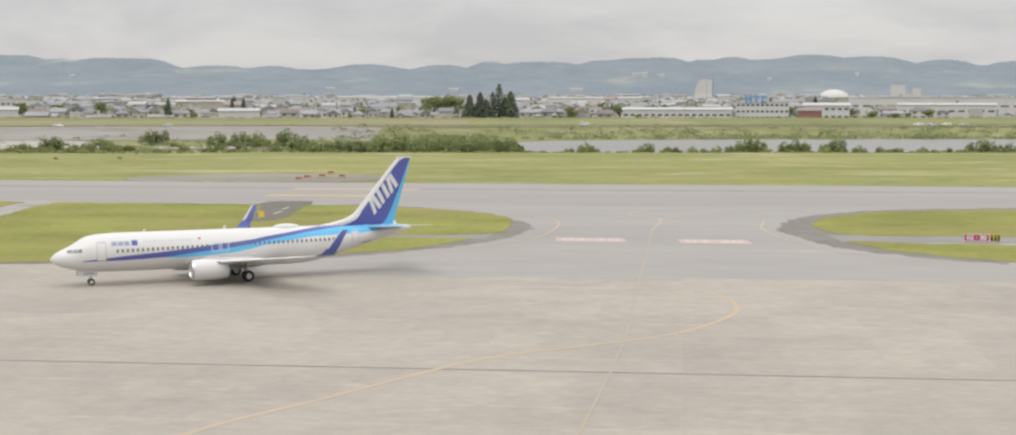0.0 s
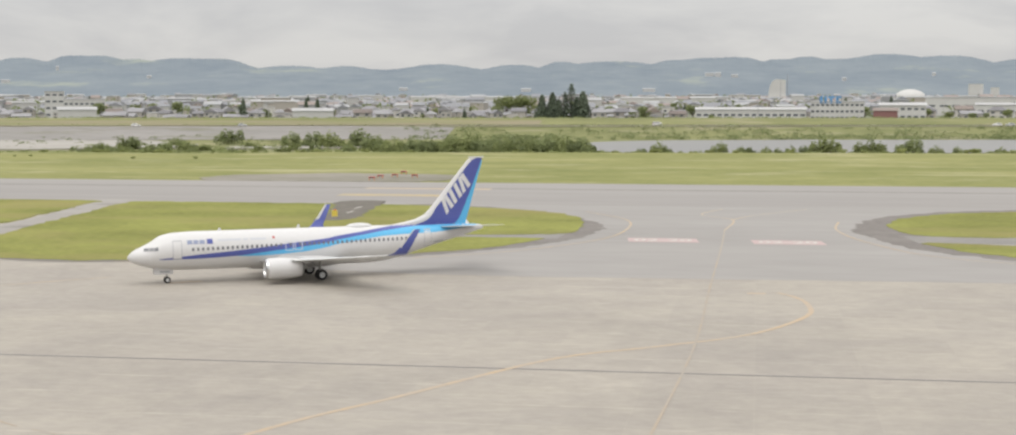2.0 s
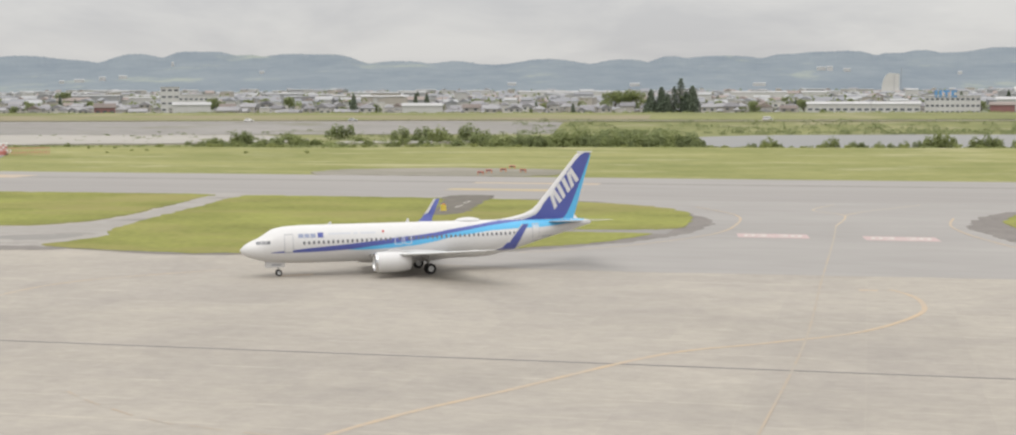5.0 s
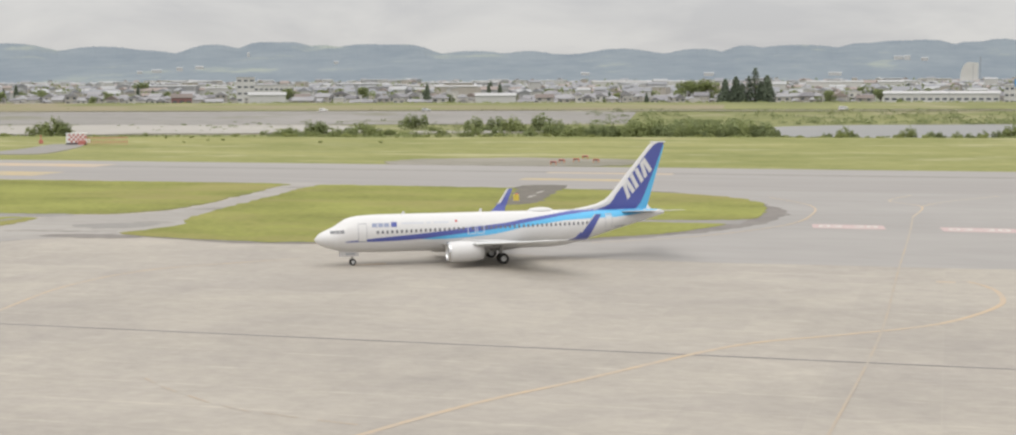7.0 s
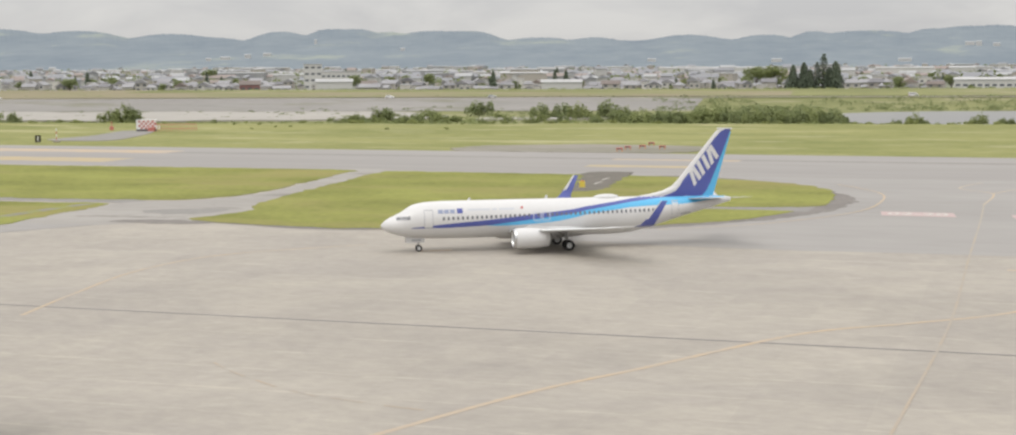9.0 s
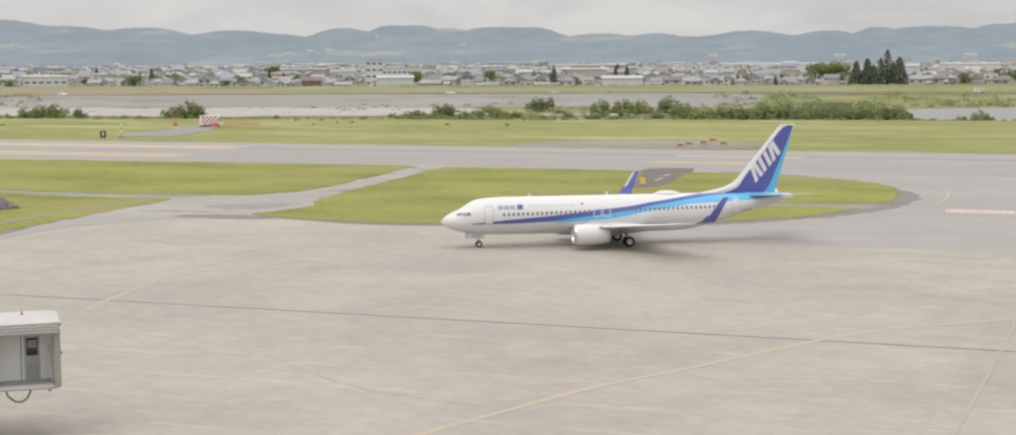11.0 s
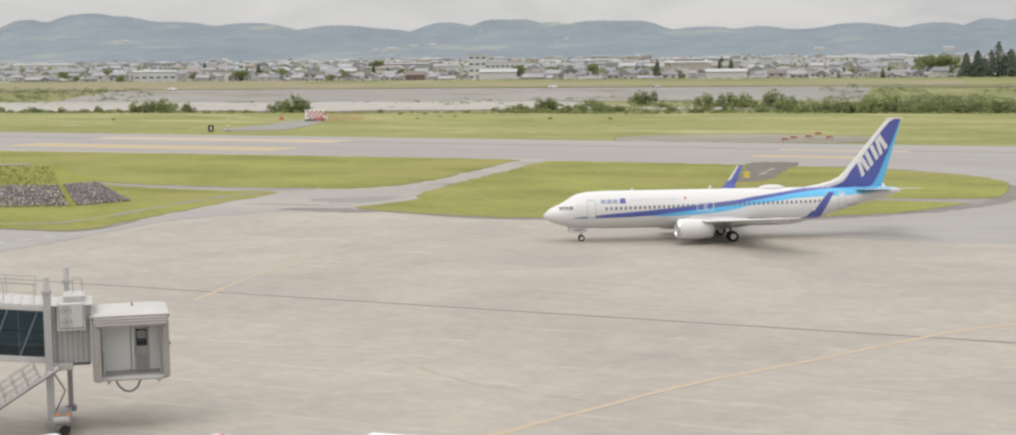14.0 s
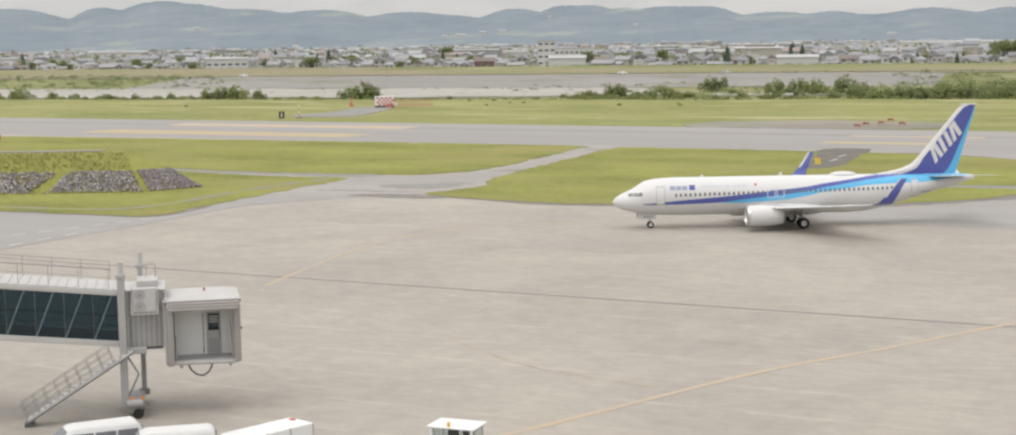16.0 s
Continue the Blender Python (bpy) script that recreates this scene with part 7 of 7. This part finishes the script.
far_town_trees()
M_FAR_WALL = material("far_wall_white", (0.55, 0.545, 0.53), (0.46, 0.455, 0.44), big=0.02, fine=0.2)
M_FAR_WALL_2 = material("far_wall_beige", (0.45, 0.415, 0.37), (0.38, 0.35, 0.31), big=0.02, fine=0.2)
M_FAR_WALL_3 = material("far_wall_grey", (0.36, 0.365, 0.37), (0.30, 0.305, 0.31), big=0.02, fine=0.2)
M_FAR_ROOF = material("far_roof_grey", (0.30, 0.305, 0.32), (0.23, 0.235, 0.25), big=0.02, fine=0.2)
M_FAR_ROOF_2 = material("far_roof_pale", (0.44, 0.445, 0.45), (0.36, 0.365, 0.37), big=0.02, fine=0.2)
M_FAR_ROOF_3 = material("far_roof_brown", (0.33, 0.28, 0.255), (0.27, 0.225, 0.205), big=0.02, fine=0.2)
far_roofs()


def block(name, az, d, w, depth, h, label, category, mat=None, roof=None, rows=0, cols=0, turn=None, rise=0.0):
    """A larger building facing the river, with its roof and rows of windows."""
    x, y, z = at(az, d)
    b = thing(name, Matrix.Translation((x, y, z - 0.05)) @ pose(0, 0, 0, 0, 0, az if turn is None else turn), label, category)
    h += 1.3
    part("wall", boxes((-w / 2, w / 2, 0, depth, 0, h)), mat or M_BLD, b, "plain outer walls")
    bm = bmesh.new()
    if rise:
        gable(bm, -w / 2, w / 2, 0, depth, h, rise, 0.5)
    else:
        box(bm, -w / 2 - 0.3, w / 2 + 0.3, -0.3, depth + 0.3, h, h + 0.5)
    part("roof", bm, roof or M_METAL_ROOF, b, "flat pale roof" if not rise else "low pitched roof")
    for r in range(rows):
        for c in range(cols):
            xc = -w / 2 + w * (c + 0.5) / cols
            zc = h * (r + 0.55) / rows
            ww = w / cols * 0.32
            part("window", boxes((xc - ww, xc + ww, -0.08, 0.03, zc - 0.6, zc + 0.6)), M_PANE_FAR, b, "dark window")
    return b


block("office_building", 18.75, 985, 12, 14, 15.5, "white stepped office building near the levee", "building", rows=4, cols=3)
block("office_wing", 17.75, 990, 26, 14, 10.5, "white wing of an office building with grey roof", "building", rows=2, cols=8)
block("white_shed", 18.0, 905, 22, 12, 5.0, "low white shed with a pitched metal roof", "shed", rise=1.6)
block("white_workshop", 9.75, 880, 23, 12, 4.6, "white workshop with a low pitched metal roof", "shed", rise=1.5)
block("storage_hall", 30.2, 905, 27, 14, 6.6, "long white storage hall", "hall", rise=0.8, rows=1, cols=6)
block("storage_hall", 34.0, 1500, 60, 25, 9.0, "long white storage hall far in the town", "hall", rise=1.0)
block("red_house", 21.0, 890, 12, 9, 3.6, "low dull red house with a gabled roof", "house", mat=M_RED_WALL, roof=M_ROOF_WARM, rise=2.4, rows=1, cols=3)
works = block("factory", -9.3, 890, 30, 18, 9.5, "white factory with rows of windows and a blue roof sign", "factory", rows=3, cols=11)
sign = part("roof_sign", boxes((-9.8, -8.2, -0.3, 0.3, 10.2, 14.2), (-7.4, -5.8, -0.3, 0.3, 10.2, 14.2), (-5.2, -1.6, -0.3, 0.3, 13.0, 14.2), (-4.2, -2.8, -0.3, 0.3, 10.2, 13.0), (-0.8, 0.6, -0.3, 0.3, 10.2, 14.2), (0.7, 2.2, -0.3, 0.3, 13.0, 14.2), (0.7, 2.2, -0.3, 0.3, 10.2, 11.4)), M_BLUE_SIGN, works, "blue and pale sign blocks on the roof")
part("sign_frame", boxes((-10.2, 2.6, 0.3, 0.5, 9.9, 10.2), (-10.2, 2.6, 0.3, 0.5, 14.2, 14.4), *[(x, x + 0.2, 0.4, 0.6, 9.9, 14.4) for x in (-10, -6, -2, 2.2)]), M_BR_STEEL, works)
block("factory_wing", -6.2, 888, 62, 14, 5.2, "long low white factory wing", "factory", rise=1.2, rows=1, cols=16)
block("factory_wing", -11.6, 900, 26, 16, 7.5, "white factory wing with a dark red annex", "factory", rise=1.4, rows=2, cols=7)
block("annex", -11.0, 868, 13, 7, 4.8, "dark red-brown shed beside the factory", "shed", mat=M_RED_WALL, roof=M_ROOF_WARM, rise=1.5)
block("warehouse", -15.4, 1080, 118, 40, 11.0, "very long pale grey warehouse", "warehouse", roof=M_FAR_ROOF_2, rows=1, cols=14)
block("warehouse", -15.8, 980, 60, 20, 7.0, "pale grey low warehouse by the levee", "warehouse", rise=1.2, rows=1, cols=10)
block("warehouse", -3.2, 1500, 90, 30, 9.0, "long pale warehouse far in the town", "warehouse", rise=1.0)
block("storage_hall", 4.2, 1700, 120, 30, 9.0, "long white hall far in the town", "hall", rise=1.0)
block("storage_tower", -14.1, 2600, 24, 20, 27.0, "white storage tower over the far roofs", "tower")
block("storage_tower", -14.75, 2600, 14, 14, 21.0, "lower white storage tower over the far roofs", "tower")


def curved_tower(az, d):
    """A white tower whose one side sweeps up in a curve."""
    x, y, z = at(az, d)
    t = thing("curved_tower", Matrix.Translation((x, y, z - 0.05)) @ pose(0, 0, 0, 0, 0, az), "tall white tower with one side swept up in a curve", "tower")
    line_ = [(12.5, 0), (12.5, 41), (-1, 42.5)] + [(-1 - 12 * math.sin(k * 0.157), 42.5 - 30 * (1 - math.cos(k * 0.157))) for k in range(1, 11)] + [(-13.5, 0)]
    bm = bmesh.new()
    a = [bm.verts.new((px, 0, pz)) for px, pz in line_]
    b = [bm.verts.new((px, 18, pz)) for px, pz in line_]
    bm.faces.new(a), bm.faces.new(list(reversed(b)))
    for k in range(len(a)):
        bm.faces.new((a[k], a[(k + 1) % len(a)], b[(k + 1) % len(a)], b[k]))
    bmesh.ops.recalc_face_normals(bm, faces=bm.faces)
    part("tower_body", bm, M_BLD, t, "white curved tower body")
    t.scale = (1, 1, 0.82)
    part("vertical_band", boxes((4.5, 5.5, -0.3, 0, 4, 38)), M_FAR_ROOF_2, t)
    part("low_block", boxes((-20, 26, -6, -0.4, 0, 9)), M_BLD, t)
    part("mast", rods(((15, 5, 0), (15, 5, 52), 0.45), n=6), M_FAR_ROOF, t, "thin grey mast")


curved_tower(-7.15, 2350)


def white_dome(az, d):
    x, y, z = at(az, d)
    t = thing("white_dome", Matrix.Translation((x, y, z)) @ pose(0, 0, 0, 0, 0, az), "low white ribbed dome over the far roofs", "dome")
    bm = revolve([(19 * math.cos(k * 0.157), 8 + 11 * math.sin(k * 0.157)) for k in range(11)], Matrix(), 32)
    part("dome_shell", bm, M_BLD, t, "white dome shell", smooth=True)
    part("drum", revolve([(19, 0), (19, 8)], Matrix(), 32), M_BLD, t)


white_dome(-11.85, 1900)
for az, d, w, hh in ((-4.7, 3900, 40, 9), (-5.0, 3880, 26, 12), (-5.6, 3890, 30, 8), (15.6, 3900, 20, 7), (18.75, 4100, 12, 12), (20.5, 3700, 34, 7), (21.2, 3640, 26, 9), (22, 3600, 40, 7), (22.6, 3560, 20, 6), (-9.5, 3800, 18, 8), (-12.6, 3900, 16, 8), (31.5, 3900, 24, 7), (2.0, 3450, 40, 7), (-2.5, 3430, 50, 7), (6.5, 3480, 34, 6)):
    x, y = -d * math.sin(radians(az)), d * math.cos(radians(az))
    h = thing("hillside_building", Matrix.Translation((x, y, hill_height(az, d) - 2.5)) @ pose(0, 0, 0, 0, 0, az), "small white building on the far hillside", "building", "hillside buildings")
    w *= 0.55
    hh *= 0.8
    part("wall", boxes((-w / 2, w / 2, 0, 12, 0, hh + 2.5)), M_FAR_WALL, h)
    part("roof", gable(bmesh.new(), -w / 2, w / 2, 0, 12, hh + 2.5, 2.0, 0.5), M_FAR_ROOF_2, h)


# ---------------------------------------------------------------- cars on the levee road, poles
def car(m, mat, label):
    c = thing("car", m, label, "car", "cars on the levee road")
    body = part("body", shell([(2.2, 0.3), (2.2, 0.75), (1.1, 0.92), (-1.9, 0.95), (-2.2, 0.8), (-2.2, 0.3)], 0.85, 0.05, 0.06), mat, c, "painted car body")
    part("cabin", shell([(0.95, 0.9), (0.25, 1.45), (-1.3, 1.47), (-1.95, 0.93)], 0.78, 0.15, 0.05), mat, c)
    for s in (1, -1):
        part("side_window", boxes((-1.3, 0.3, s * 0.74 - 0.02, s * 0.74 + 0.02, 1.0, 1.32)), M_AIR_PANE, c, "dark side window")
    wheels(c, [(1.35, 0.75), (1.35, -0.75), (-1.35, 0.75), (-1.35, -0.75)], 0.31, 0.2)
    return c


M_CAR_GREY = material("car_silver_paint", (0.55, 0.56, 0.57), (0.48, 0.49, 0.50), rough=0.3, metal=0.2, big=0.7, fine=5, local=True)
pale = car(pose(0, 0, 0), M_VAN, "white car standing on the levee road")
silver = car(pose(0, 0, 0), M_CAR_GREY, "silver car standing on the levee road")
for az, kind, fresh in ((16.0, pale, True), (12.28, silver, True), (29.6, pale, False), (-14.85, pale, False), (-15.3, silver, False), (-15.8, pale, False), (-16.4, silver, False)):
    x, y, _ = at(az, 755)
    x, y = x * (755 + bend(x)) / 755, y + bend(x)
    m = pose(x, y, 2.96, 0, 0, 1 if az > 0 else 181)
    if fresh:
        kind.matrix_basis = m
    else:
        copy_thing(kind, m)
x, y, _ = at(-2.82, 757)
third = copy_thing(first, pose(x, y, 2.96, 0, 0, 20))
third["label"] = "white van on the levee road"
third["group"] = "cars on the levee road"


def pole(m):
    p = thing("utility_pole", m, "thin grey concrete utility pole with cross arms", "pole", "utility poles")
    part("shaft", rods(((0, 0, 0), (0, 0, 11), 0.17), n=7), M_BR_GREY, p)
    for z in (9.6, 10.4):
        part("cross_arm", boxes((-0.9, 0.9, -0.06, 0.06, z, z + 0.12)), M_BR_STEEL, p)
    return p


post = pole(pose(0, 0, 0))
for k in range(26):
    az = -18 + k * 2.25 + _rt.uniform(-0.6, 0.6)
    x, y, z = at(az, _rt.uniform(862, 1000))
    m = pose(x, y, z - 0.05, 0, 0, _rt.uniform(0, 90))
    if k == 0:
        post.matrix_basis = m
    else:
        copy_thing(post, m)
